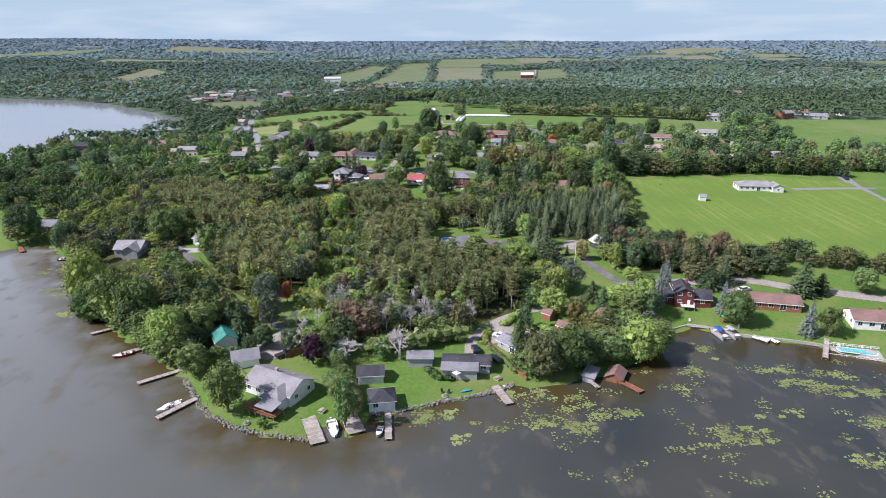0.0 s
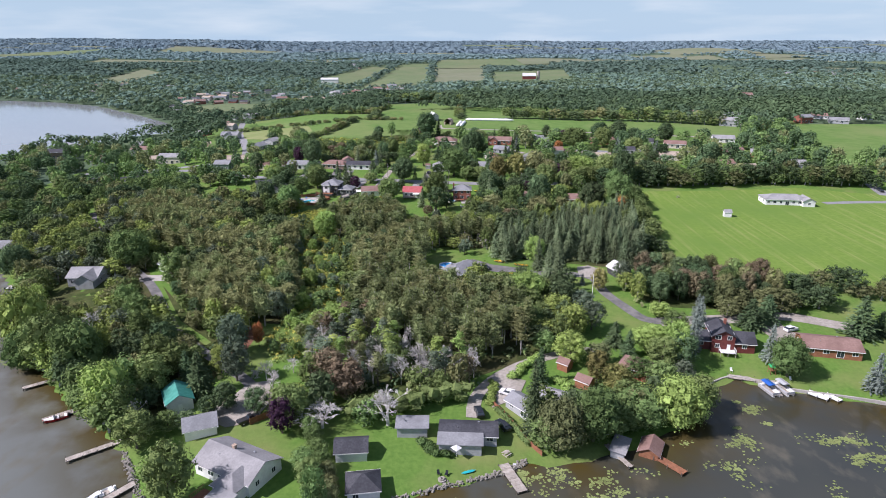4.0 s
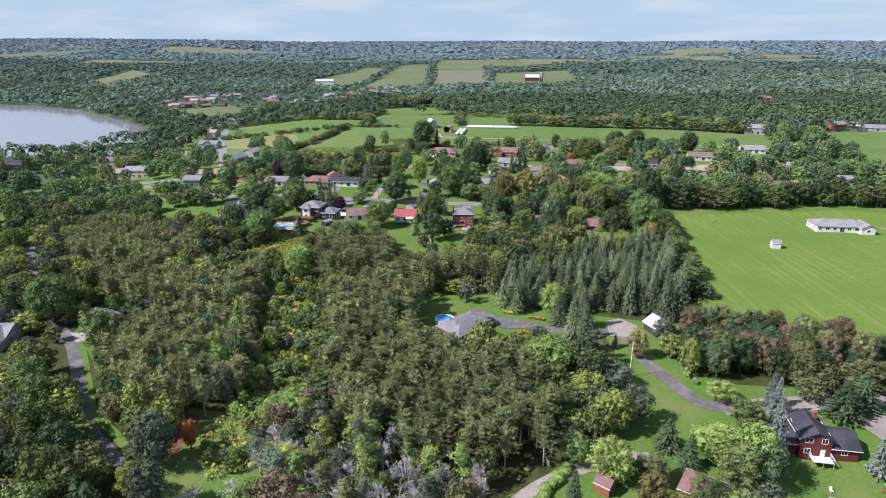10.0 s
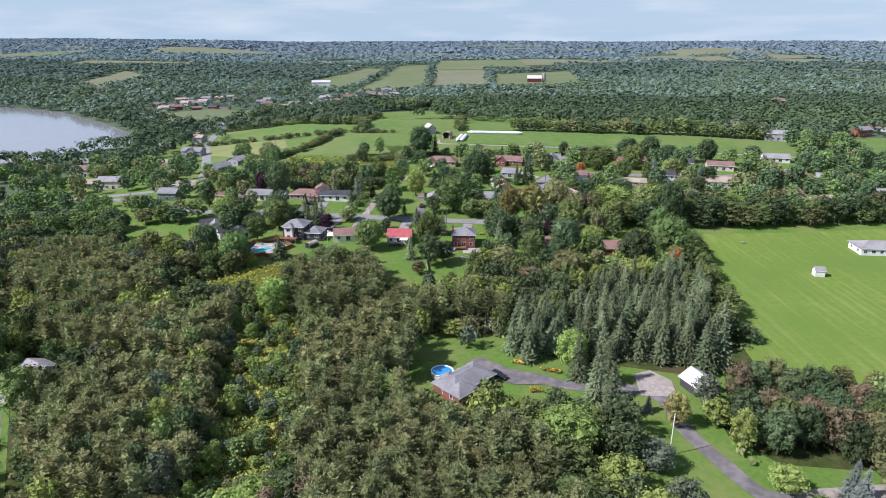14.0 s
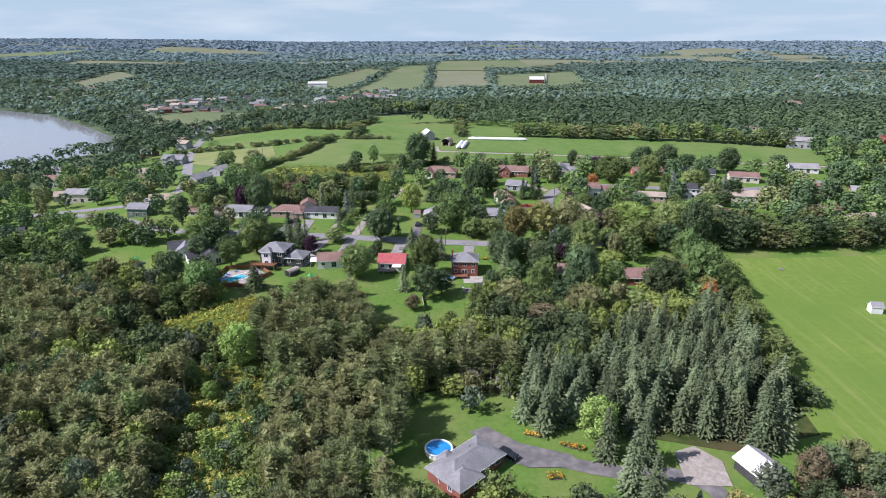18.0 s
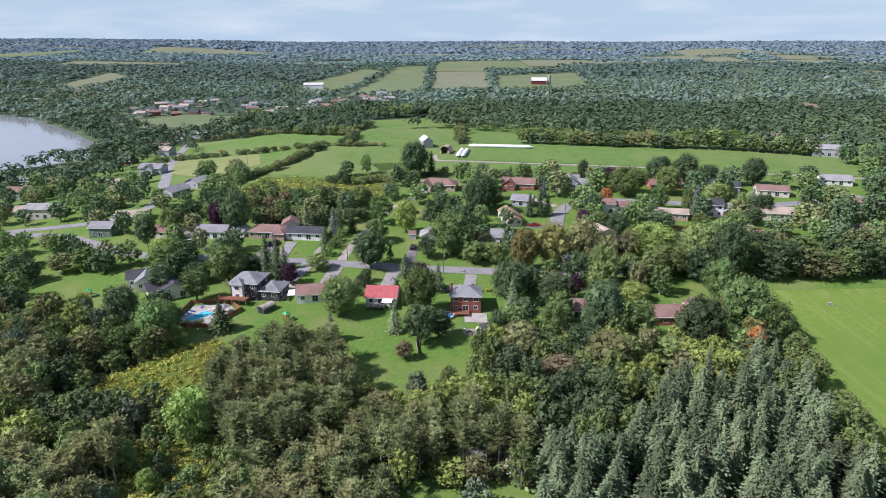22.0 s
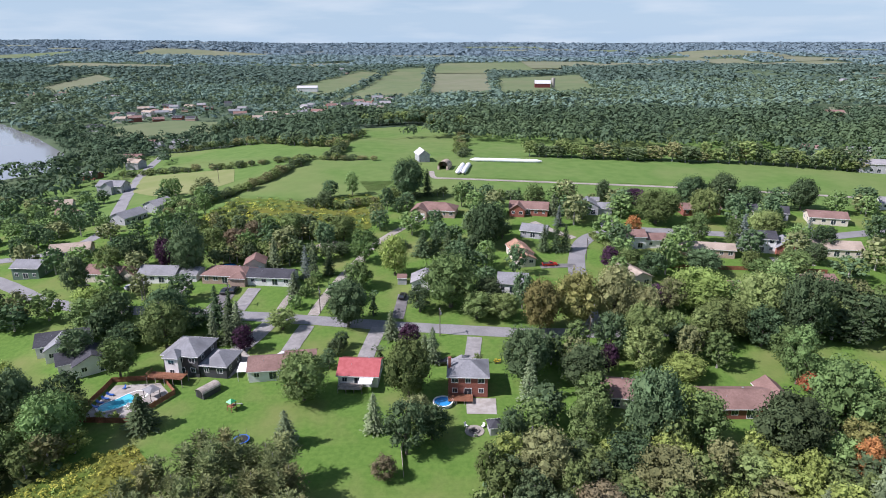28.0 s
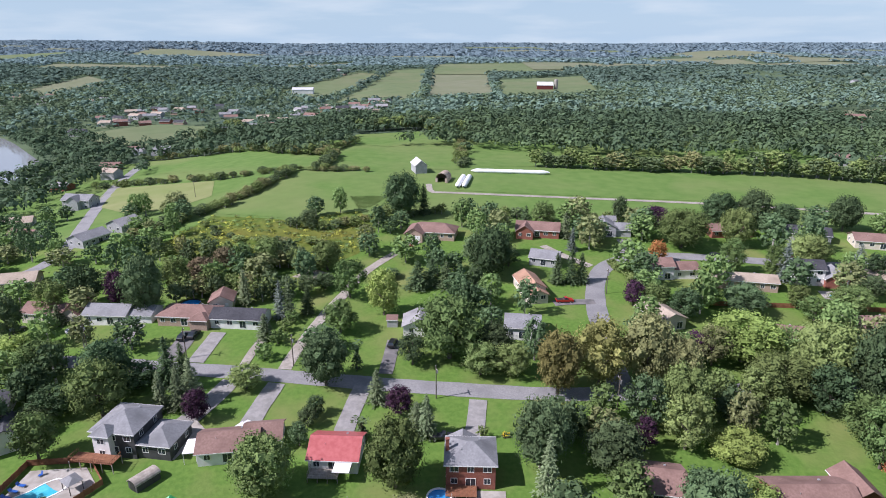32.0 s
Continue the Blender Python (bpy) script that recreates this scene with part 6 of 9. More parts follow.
house("small hut with a brown roof", 33.5, 181, -40, 3.2, 3.0, 2.2, "gable", 1.0, "redwood", "roof_brown", name="garden_shed", category="shed", windows=False, over=0.25)
house("small hut with a red-brown roof", 37, 172, -40, 4.0, 3.4, 2.2, "gable", 1.1, "redwood", "roof_brown", name="garden_shed", category="shed", windows=False, over=0.25)
house("cottage with a rounded brown roof", 52, 178, -35, 8.0, 6.5, 2.5, "hip", 2.2, "redwood", "roof_brown", name="cabin", category="cabin", windows=False)
house("wooden lakeside boathouse with a red-brown roof", 50, 148.5, 62, 5.4, 4.2, 1.9, "gable", 1.2, "redwood", "roof_brown", name="boathouse", category="boathouse", windows=False)
house("small open boat shelter with a grey roof", 42.5, 149, 62, 6.0, 3.0, 1.5, "lean", 0.2, "grey_siding", "roof_pale", name="boat_shelter", category="boathouse", windows=False)
r_ = house("dark red two-storey house with charcoal roofs", 82.8, 192.5, -10, 6.3, 8.6, 4.6, "gable", 1.7, "red_siding", "roof_dark", axis="y", floors=2, wings=((-8.5, -3.25, 1.0, 8.0, 2.6, "gable", 1.6, "x", "red_siding", "roof_dark", 1), (3.25, 9.0, 0.5, 8.5, 2.6, "gable", 1.9, "x", "red_siding", "roof_dark", 1)), chim=(1.6, 7.0))
deck(r_, -1.0, 3.2, -2.4, -0.05, 0.45, "white")
house("long dark brown bungalow with a taupe roof", 112.5, 188, -13, 15.0, 9.0, 2.5, "gable", 1.6, "redwood", "roof_brown")
house("white bungalow with a red-brown roof by the pool", 139, 174, -12, 17.0, 9.0, 2.8, "gable", 2.0, "white_siding", "roof_brown", chim=(0, 5.0))
house("long white farmhouse with a pale grey roof", 183, 346, -6, 22.0, 10.0, 3.0, "hip", 2.0, "white_siding", "roof_pale", wings=((7.0, 13.0, -2.5, 6.0, 2.8, "gable", 1.6, "y", "white_siding", "roof_pale", 1),))
house("small white garden hut on the field", 142, 324, -10, 3.4, 3.0, 2.4, "gable", 1.1, "white_siding", "roof_pale", name="garden_shed", category="shed", windows=False, over=0.2)
house("blue-grey roofed house among shore trees", -132, 241, 2, 11.0, 10.0, 3.2, "gable", 2.2, "grey_siding", "roof_pale", wings=((-1.0, 5.5, -3.5, 4.0, 3.2, "gable", 2.0, "y", "grey_siding", "roof_pale", 0),))
house("white house by the western lawn", -191, 280, 5, 9.0, 8.0, 3.0, "gable", 2.0, "white_siding", "roof_grey")
house("brown-roofed house by the western lawn", -206, 286, 5, 11.0, 8.0, 3.0, "gable", 2.0, "cream", "roof_brown")
house("grey-roofed house beside the lane", -106, 252, -30, 8.0, 7.0, 2.8, "gable", 1.7, "white_siding", "roof_pale", windows=False)
house("low brick house with grey hipped roofs beside a pool", 10.6, 247.2, 44, 14.5, 7.8, 2.6, "hip", 1.9, "brick_red", "roof_grey", wings=((-7.4, -1.0, -1.6, 4.0, 2.6, "hip", 1.6, "x", "brick_red", "roof_grey", 1),))
house("small pool pavilion with a dark hipped roof", 4.9, 250.4, 44, 2.8, 2.6, 2.5, "hip", 1.1, "dark_siding", "roof_grey", name="pavilion", category="pavilion", windows=False, over=0.35)
house("open shed with a white metal roof", 68.6, 246.5, 20, 6.4, 6.0, 2.6, "gable", 1.8, "dark_siding", "roof_white", axis="y", name="shed", category="shed", windows=False)
house("white-roofed grey barn on the pasture", -6.5, 592, 15, 6.5, 12.0, 4.5, "gable", 2.5, "grey_siding", "roof_white", axis="y", name="barn", category="barn", windows=False)
house("red and white farm sheds by old trees", -14, 536, 10, 9.0, 6.0, 3.0, "gable", 1.8, "red_siding", "roof_white", name="barn", category="barn", windows=False)
house("grey-roofed bungalow behind spruces", 41, 462, -20, 10.0, 8.0, 2.8, "gable", 1.8, "grey_siding", "roof_grey")


def barrel_shed(x, y, yaw, label):
    """A long dark shed under a rounded roof."""
    root = new("garden_shed")
    tagged(root, label, "shed")
    root.matrix_basis = pose(x, y, h(x, y), 0, 0, yaw)
    arc = [(1.45 * math.cos(math.pi * k / 8), 1.5 + 0.85 * math.sin(math.pi * k / 8)) for k in range(9)]
    out_ = [(a * 1.07, 1.5 + (b - 1.5) * 1.1 - 0.02) for a, b in arc]
    ends = [(1.45, -0.4)] + arc + [(-1.45, -0.4)]
    n = len(ends)
    part("wall", Geo().add([(a, 0, b) for a, b in ends] + [(a, 5.0, b) for a, b in ends], [tuple(range(n)), tuple(reversed(range(n, 2 * n))), (0, n, n + 1, 1), (n - 2, 2 * n - 2, 2 * n - 1, n - 1)]), M["dark_siding"], root)
    part("roof", Geo().add([(a, -0.2, b) for a, b in out_] + [(a, 5.2, b) for a, b in out_] + [(a, -0.2, b) for a, b in arc] + [(a, 5.2, b) for a, b in arc],
                           [(k, 9 + k, 10 + k, k + 1) for k in range(8)] + [(18 + k, k, k + 1, 19 + k) for k in range(8)] + [(9 + k, 27 + k, 28 + k, 10 + k) for k in range(8)]), M["plank"], root, "weathered rounded roof")
    part("door", Geo().box(-0.75, -0.06, 0.0, 0.75, 0.02, 1.9), M["black"], root)
    HOUSES.append((x, y + 2, 3))


barrel_shed(-54.5, 356.0, -32, "long dark garden shed with a rounded weathered roof")
house("grey garden pavilion by the lawn", 16.8, 341.5, 10, 2.8, 3.0, 2.0, "hip", 0.9, "grey_siding", "roof_dark", name="garden_shed", category="shed", windows=False, over=0.3)
house("white clapboard shed by the far village", -226, 1290, 5, 34.0, 16.0, 7.0, "gable", 3.0, "white_siding", "roof_white", name="warehouse", category="warehouse", windows=False)
r_ = house("red barn with a white roof and a silo", 172, 1290, -5, 26.0, 14.0, 7.0, "gable", 5.0, "red_siding", "roof_white", name="barn", category="barn", windows=False)
part("silo", Geo().disc((18, 6), 3.0, 3.0, -1, 16, 12), M["concrete"], r_, "tall concrete silo")

# far houses of the village
fr = np.random.default_rng(77)
WALLS_F = ("white_siding", "cream", "brick_buff", "grey_siding", "brick_red", "grey_siding")
ROOFS_F = ("roof_grey", "roof_brown", "roof_pale", "roof_tan", "roof_dark", "roof_brown")
far_n = 0
for zone, n in ((((-400, 860), (-60, 1110)), 95), (((-270, 600), (-215, 780)), 10), (((-330, 470), (-190, 600)), 14), (((215, 500), (420, 640)), 16), (((330, 700), (640, 860)), 14), (((430, 950), (820, 1120)), 16), (((-780, 1080), (-420, 1240)), 16), (((700, 1300), (1200, 1420)), 10), (((-240, 400), (-170, 500)), 8), (((165, 395), (230, 500)), 8), (((-700, 1500), (-100, 1900)), 10)):
    for i in range(n):
        x, y = fr.uniform(zone[0][0], zone[1][0]), fr.uniform(zone[0][1], zone[1][1])
        if bool(inside(LAKE, np.array([x]), np.array([y]))[0]) or float(off_line(LAKE, np.array([x]), np.array([y]), True)[0]) < 9 or any(bool(inside(p, np.array([x]), np.array([y]))[0]) for p in COVER) or any(math.hypot(x - a, y - b) < 17 for a, b, c in HOUSES):
            continue
        if any(float(off_line(l, np.array([x]), np.array([y]))[0]) < 11 for l, w in ROADS if l[-1][1] > 390 or l[0][1] > 390):
            continue
        k = int(fr.integers(6))
        house("distant house with %s walls and a %s roof" % (WALLS_F[k].replace("_siding", "").replace("_", " "), ROOFS_F[(k * 5 + i) % 6].replace("roof_", "")), x, y, float(fr.uniform(-30, 30)), float(fr.uniform(10, 16)), 8.5, float(fr.choice([2.8, 2.8, 5.0])), "gable", 2.0, WALLS_F[k], ROOFS_F[(k * 5 + i) % 6], windows=y < 620)

# ---------------------------------------------------------------- drives, courts and terraces
for pts, w, mat, lab in (
        ([(12, 369), (13, 376), (14, 384.5)], 4.2, "drive", "pale concrete driveway to a brick house"),
        ([(-16.5, 371), (-15.5, 380), (-14, 390)], 4.4, "drive", "pale concrete driveway to a red-roofed house"),
        ([(-38, 373), (-37, 382), (-35.5, 391)], 4.6, "drive", "pale concrete driveway between lawns"),
        ([(-54, 373), (-50, 382), (-47, 392)], 5.0, "drive", "wide concrete driveway by the charcoal house"),
        ([(-67, 401), (-66, 408), (-66, 416)], 5.2, "old_asphalt", "dark asphalt driveway with parked cars"),
        ([(-59, 400), (-58.5, 408), (-58, 415)], 4.4, "drive", "pale driveway beside a lawn"),
        ([(-86, 403), (-84, 411), (-83, 420)], 4.2, "drive", "pale driveway to a detached garage"),
        ([(-46, 398), (-45.5, 406), (-44, 414)], 2.4, "gravel", "narrow gravel path beside a lawn"),
        ([(-9, 395), (-8.5, 402), (-8, 411)], 3.6, "old_asphalt", "dark asphalt driveway under a tree"),
        ([(53, 434), (47, 434), (40, 433)], 3.4, "old_asphalt", "dark asphalt driveway with a red pickup"),
        ([(74, 474), (76, 481), (77, 489)], 5.4, "drive", "pale driveway to a grey house"),
        ([(58, 462), (50, 472), (44, 482)], 3.4, "gravel", "gravel driveway to a brick house"),
        ([(255, 352), (225, 352), (205, 350)], 4.5, "asphalt", "grey driveway to a white farmhouse"),
        ([(90, 470), (88, 464), (86, 459)], 4.5, "drive", "pale driveway to a white house"),
        ([(128, 464), (130, 459), (132, 452)], 5.0, "drive", "pale driveway to a black-roofed house"),
        ([(103, 213), (104, 206), (106, 198)], 9.0, "gravel", "wide gravel forecourt by the lake houses")):
    road("driveway", pts, w, M[mat], lab, 0.13, "driveway")
patch("forecourt", [(9, 263), (13, 265), (20, 259), (31, 255), (31, 251), (21, 251), (15, 254), (12, 258)], M["old_asphalt"], 0.14, 3, "cracked asphalt forecourt by a brick house", "driveway")
patch("forecourt", [(52, 246), (61, 245.5), (62, 253), (58, 258), (53, 256)], M["gravel"], 0.16, 3, "pale gravel court below spruces", "driveway")
patch("forecourt", [(-59, 160), (-51, 156), (-45, 158), (-43, 168), (-46, 176), (-51, 175), (-54, 168)], M["gravel"], 0.12, 3, "gravel forecourt of the lakeside house", "driveway")
patch("forecourt", [(13, 164), (20, 168), (23, 176), (17, 179), (12, 172)], M["gravel"], 0.14, 3, "gravel parking court by cottages", "driveway")
patch("terrace", [(-55, 365), (-50, 364.5), (-47, 374), (-50, 377), (-55, 374)], M["concrete"], 0.15, 3, "pale concrete terrace beside a house", "terrace")
patch("terrace", [(-79, 347.5), (-68, 346.8), (-62.5, 357.5), (-67, 362.4), (-78, 361.5)], M["concrete"], 0.12, 3, "pale concrete pool terrace", "terrace")
patch("terrace", [(117, 167.5), (131, 163.5), (129.5, 158.8), (115, 163)], M["concrete"], 0.12, 3, "pale concrete pool terrace by the lake", "terrace")
patch("terrace", [(126, 436), (140, 434), (140, 441), (127, 442)], M["concrete"], 0.12, 3, "pale concrete pool terrace", "terrace")
patch("terrace", [(10.5, 349.5), (17.5, 349.3), (17.8, 355.8), (10.5, 356)], M["concrete"], 0.10, 3, "pale paved terrace behind a brick house", "terrace")
patch("bare_earth", [(-46, 453), (-38, 450), (-34, 456), (-40, 460)], M["gravel"], 0.1, 3, "patch of bare pale earth", "ground")


# ---------------------------------------------------------------- pools
def round_pool(x, y, rad, hh, label, rim="white"):
    root = new("swimming_pool")
    tagged(root, label, "pool")
    root.matrix_basis = pose(x, y, h(x, y) - 0.05)
    n = 24
    g = Geo()
    ring = [(math.cos(2 * math.pi * i / n), math.sin(2 * math.pi * i / n)) for i in range(n)]
    vs = [(rad * c, rad * s, 0) for c, s in ring] + [(rad * c, rad * s, hh) for c, s in ring] + [((rad - 0.12) * c, (rad - 0.12) * s, hh) for c, s in ring] + [((rad - 0.12) * c, (rad - 0.12) * s, 0.2) for c, s in ring]
    fs = [(k * n + i, k * n + (i + 1) % n, (k + 1) * n + (i + 1) % n, (k + 1) * n + i) for k in range(3) for i in range(n)]
    part("pool_wall", g.add(vs, fs), M[rim], root)
    part("water", Geo().disc((0, 0), rad - 0.13, rad - 0.13, 0.2, hh - 0.18, n), M["poolblue"], root, "bright blue water")
    r = Geo()
    vs = [((rad - 0.15) * c, (rad - 0.15) * s, hh + 0.01) for c, s in ring] + [((rad + 0.15) * c, (rad + 0.15) * s, hh + 0.01) for c, s in ring] + [((rad + 0.15) * c, (rad + 0.15) * s, hh + 0.07) for c, s in ring] + [((rad - 0.15) * c, (rad - 0.15) * s, hh + 0.07) for c, s in ring]
    part("rim", r.add(vs, [(k * n + i, k * n + (i + 1) % n, ((k + 1) % 4) * n + (i + 1) % n, ((k + 1) % 4) * n + i) for k in range(4) for i in range(n)]), M[rim], root)
    for i in range(0, n, 4):
        c, s = ring[i]
        part("upright", Geo().box((rad + 0.06) * c - 0.07, (rad + 0.06) * s - 0.07, 0, (rad + 0.06) * c + 0.07, (rad + 0.06) * s + 0.07, hh), M[rim], root)
    part("ladder", Geo().tube((rad + 0.7, 0.25, 0), (rad, 0.25, hh + 0.6), 0.04, 0.04).tube((rad + 0.7, -0.25, 0), (rad, -0.25, hh + 0.6), 0.04, 0.04).box(rad + 0.35, -0.25, 0.6, rad + 0.45, 0.25, 0.65), M["white"], root)
    return root


def sunk_pool(x, y, yaw, pts, label):
    """A sunken pool with a stone rim; pts outline it."""
    root = new("swimming_pool")
    tagged(root, label, "pool")
    root.matrix_basis = pose(x, y, h(x, y) + 0.14, 0, 0, yaw)
    line = bend([*pts, pts[0]], 0.8)[:-1]
    n = len(line)
    part("water", Geo().add([(q.x, q.y, 0.03) for q in line], [tuple(range(n))]), M["poolwater"], root, "clear turquoise water")
    o = [(q.x * 1.09, q.y * 1.13) for q in line]
    vs = [(q.x, q.y, 0.02) for q in line] + [(q.x, q.y, 0.10) for q in line] + [(a, b, 0.10) for a, b in o] + [(a, b, -0.05) for a, b in o]
    part("rim", Geo().add(vs, [(k * n + i, k * n + (i + 1) % n, (k + 1) * n + (i + 1) % n, (k + 1) * n + i) for k in range(3) for i in range(n)]), M["white"], root)
    return root


round_pool(2.2, 256.0, 2.9, 1.2, "round above-ground pool with blue water on a lawn")
round_pool(4.9, 353.6, 2.3, 0.8, "round above-ground pool behind a brick house")
round_pool(-72, 431, 3.0, 1.3, "round dark blue above-ground pool behind a bungalow", "black")
round_pool(155, 499, 3.6, 1.2, "round above-ground pool in a far garden")
LAGOON = [(-5.0, -1.9), (-2.2, -2.6), (1.4, -2.2), (4.6, -1.4), (5.6, 0.6), (4.4, 2.4), (1.8, 2.5), (-0.8, 1.7), (-3.6, 1.5), (-5.4, 0.2)]
KIDNEY = [(-3.8, -1.4), (-1.0, -1.9), (2.2, -1.2), (4.2, -0.2), (4.0, 1.7), (1.6, 1.9), (-0.6, 0.9), (-3.0, 1.2), (-4.3, 0.2)]
sunk_pool(-72.8, 354.6, 38, LAGOON, "kidney-shaped turquoise pool in a fenced terrace")
sunk_pool(133, 438, 0, KIDNEY, "kidney-shaped turquoise pool behind a white house")
sunk_pool(124.5, 163.6, -15, [(-4.6, -1.4), (0, -1.5), (4.6, -1.4), (4.7, 1.4), (0, 1.5), (-4.7, 1.4)], "rectangular turquoise pool above the lake")


def fence(pts, hh, mat, label, closed=False, gap=2.0, boards=True):
    root = new("fence")
    tagged(root, label, "fence")
    p = list(pts) + ([pts[0]] if closed else [])
    root.matrix_basis = pose(p[0][0], p[0][1], h(*p[0]))
    z0 = h(*p[0])
    for a, b in zip(p, p[1:]):
        L = math.hypot(b[0] - a[0], b[1] - a[1])
        n = max(1, round(L / gap))
        yaw = math.degrees(math.atan2(b[1] - a[1], b[0] - a[0]))
        for i in range(n):
            x, y = a[0] + (b[0] - a[0]) * i / n, a[1] + (b[1] - a[1]) * i / n
            x2, y2 = a[0] + (b[0] - a[0]) * (i + 1) / n, a[1] + (b[1] - a[1]) * (i + 1) / n
            m = pose(x - p[0][0], y - p[0][1], min(h(x, y), h(x2, y2)) - z0, 0, 0, yaw)
            po = part("post", stored(("fpost", hh, mat), lambda: Geo().box(-0.06, -0.06, -0.4, 0.06, 0.06, hh + 0.1).mesh("post", M[mat])), None, root)
            po.matrix_basis = m
            w = L / n
            if boards:
                def make():
                    g = Geo()
                    k = max(3, int(w / 0.3))
                    for j in range(k):
                        g.box(0.06 + (w - 0.12) * j / k, -0.015, 0.05, 0.06 + (w - 0.12) * (j + 1) / k - 0.02, 0.015, hh - 0.04 * (j % 2))
                    g.box(0.06, 0.015, 0.3, w - 0.06, 0.05, 0.4).box(0.06, 0.015, hh - 0.4, w - 0.06, 0.05, hh - 0.3)
                    return g.mesh("panel", M[mat])
            else:
                def make():
                    g = Geo().box(0.06, -0.03, hh - 0.12, w - 0.06, 0.03, hh - 0.02).box(0.06, -0.03, hh * 0.45, w - 0.06, 0.03, hh * 0.45 + 0.1)
                    for j in range(int(w / 0.35)):
                        g.box(0.2 + 0.35 * j, -0.015, 0.1, 0.25 + 0.35 * j, 0.015, hh - 0.1)
                    return g.mesh("panel", M[mat])
            pa = tagged(part("panel", stored(("fpan", round(w, 2), hh, mat, boards), make), None, root), kind="stuff")
            pa.matrix_basis = m
    return root


fence([(-80.5, 346.4), (-67.4, 345.8), (-61.2, 357.6), (-67, 364), (-79.5, 363)], 1.5, "redwood", "reddish board fence round a pool terrace", True)
fence([(115.5, 163.5), (130, 158.2)], 1.1, "white", "white picket fence along a pool terrace", gap=2.4, boards=False)
fence([(117.5, 168.2), (131.5, 164)], 1.1, "white", "white picket fence along a pool terrace", gap=2.4, boards=False)
fence([(13.5, 165), (17, 159), (20, 152), (23, 147)], 1.4, "redwood", "brown board fence beside a garden path")
fence([(-45.5, 157), (-40, 161.5)], 1.8, "redwood", "brown board fence by a forecourt")
fence([(-3, 328), (-4, 336), (-3, 345)], 1.2, "plank", "weathered garden fence along a lawn")
fence([(86, 432), (98, 431), (112, 430), (124, 429), (140, 427)], 1.6, "redwood", "brown board fence behind the gardens", gap=2.5)


# ---------------------------------------------------------------- docks and boats
def dock(a, b, w, label, mat="plank", z=-8.35, wide=None):
    root = new("dock")
    tagged(root, label, "dock")
    L = math.hypot(b[0] - a[0], b[1] - a[1])
    yaw = math.degrees(math.atan2(b[1] - a[1], b[0] - a[0]))
    root.matrix_basis = pose(a[0], a[1], z, 0, 0, yaw)
    n = max(3, int(L / 0.5))
    me = stored(("plank", round(L / n, 2), w, mat), lambda: Geo().box(0.01, -w / 2, -0.06, L / n - 0.02, w / 2, 0).mesh("plank", M[mat]))
    for i in range(n):
        o = part("plank", me, None, root)
        o.matrix_basis = pose(L * i / n, random.uniform(-0.02, 0.02), random.uniform(-0.008, 0.008))
    for s in (-1, 1):
        part("beam", Geo().box(0, s * w * 0.4 - 0.06, -0.25, L, s * w * 0.4 + 0.06, -0.062), M[mat], root)
        for i in range(max(2, int(L / 3)) + 1):
            x = 0.15 + (L - 0.3) * i / max(2, int(L / 3))
            part("post", Geo().tube((x, s * (w / 2 + 0.08), -1.8), (x, s * (w / 2 + 0.08), 0.35), 0.08, 0.08, 7), M["bark"], root)
    return root


dock((-104, 182), (-112.5, 175.5), 1.5, "long pale wooden dock on the lake")
dock((-89.5, 167.5), (-98, 160.8), 2.0, "wooden dock with a red boat beside it")
dock((-73.5, 153.5), (-83.5, 145.8), 1.6, "long wooden dock reaching into the lake")
dock((-64.5, 138.5), (-71, 129.5), 1.7, "wooden dock with a white motorboat beside it")
dock((-33.5, 130), (-29, 119.5), 3.6, "wide grey dock beside a boat slip")
dock((-24, 131.5), (-20.5, 123.5), 4.4, "broad grey dock beside a boat slip")
dock((-13.8, 131.5), (-12.8, 121), 1.7, "narrow grey dock before the boathouse")
dock((14, 144.5), (17.2, 135.8), 2.4, "grey wooden dock off a lawn")
dock((46.5, 150), (53, 141.5), 2.0, "orange-brown dock beside a boathouse", "redwood")
dock((80, 182), (93.5, 178), 2.2, "grey dock along the sea wall")
dock((91, 179), (89.5, 172), 1.4, "short dock between pontoon boats")
dock((98, 174), (101.5, 170.5), 2.4, "white floating platform at the sea wall", "white")
dock((102, 173), (104, 169.5), 1.8, "white floating platform at the sea wall", "white")
dock((121, 173), (112.5, 159.5), 1.5, "long pale ramp and dock by a pool", "plank", -8.1)
dock((-192, 262), (-186.5, 255.5), 2.2, "red-brown dock at the western lawn", "redwood")
dock((-165, 248), (-157.5, 246), 1.6, "dark dock under overhanging trees")
dock((-141, 219), (-146, 216), 1.4, "small dark dock under trees")
dock((38.5, 151.5), (42, 143.5), 1.2, "grey dock beside a boat shelter")


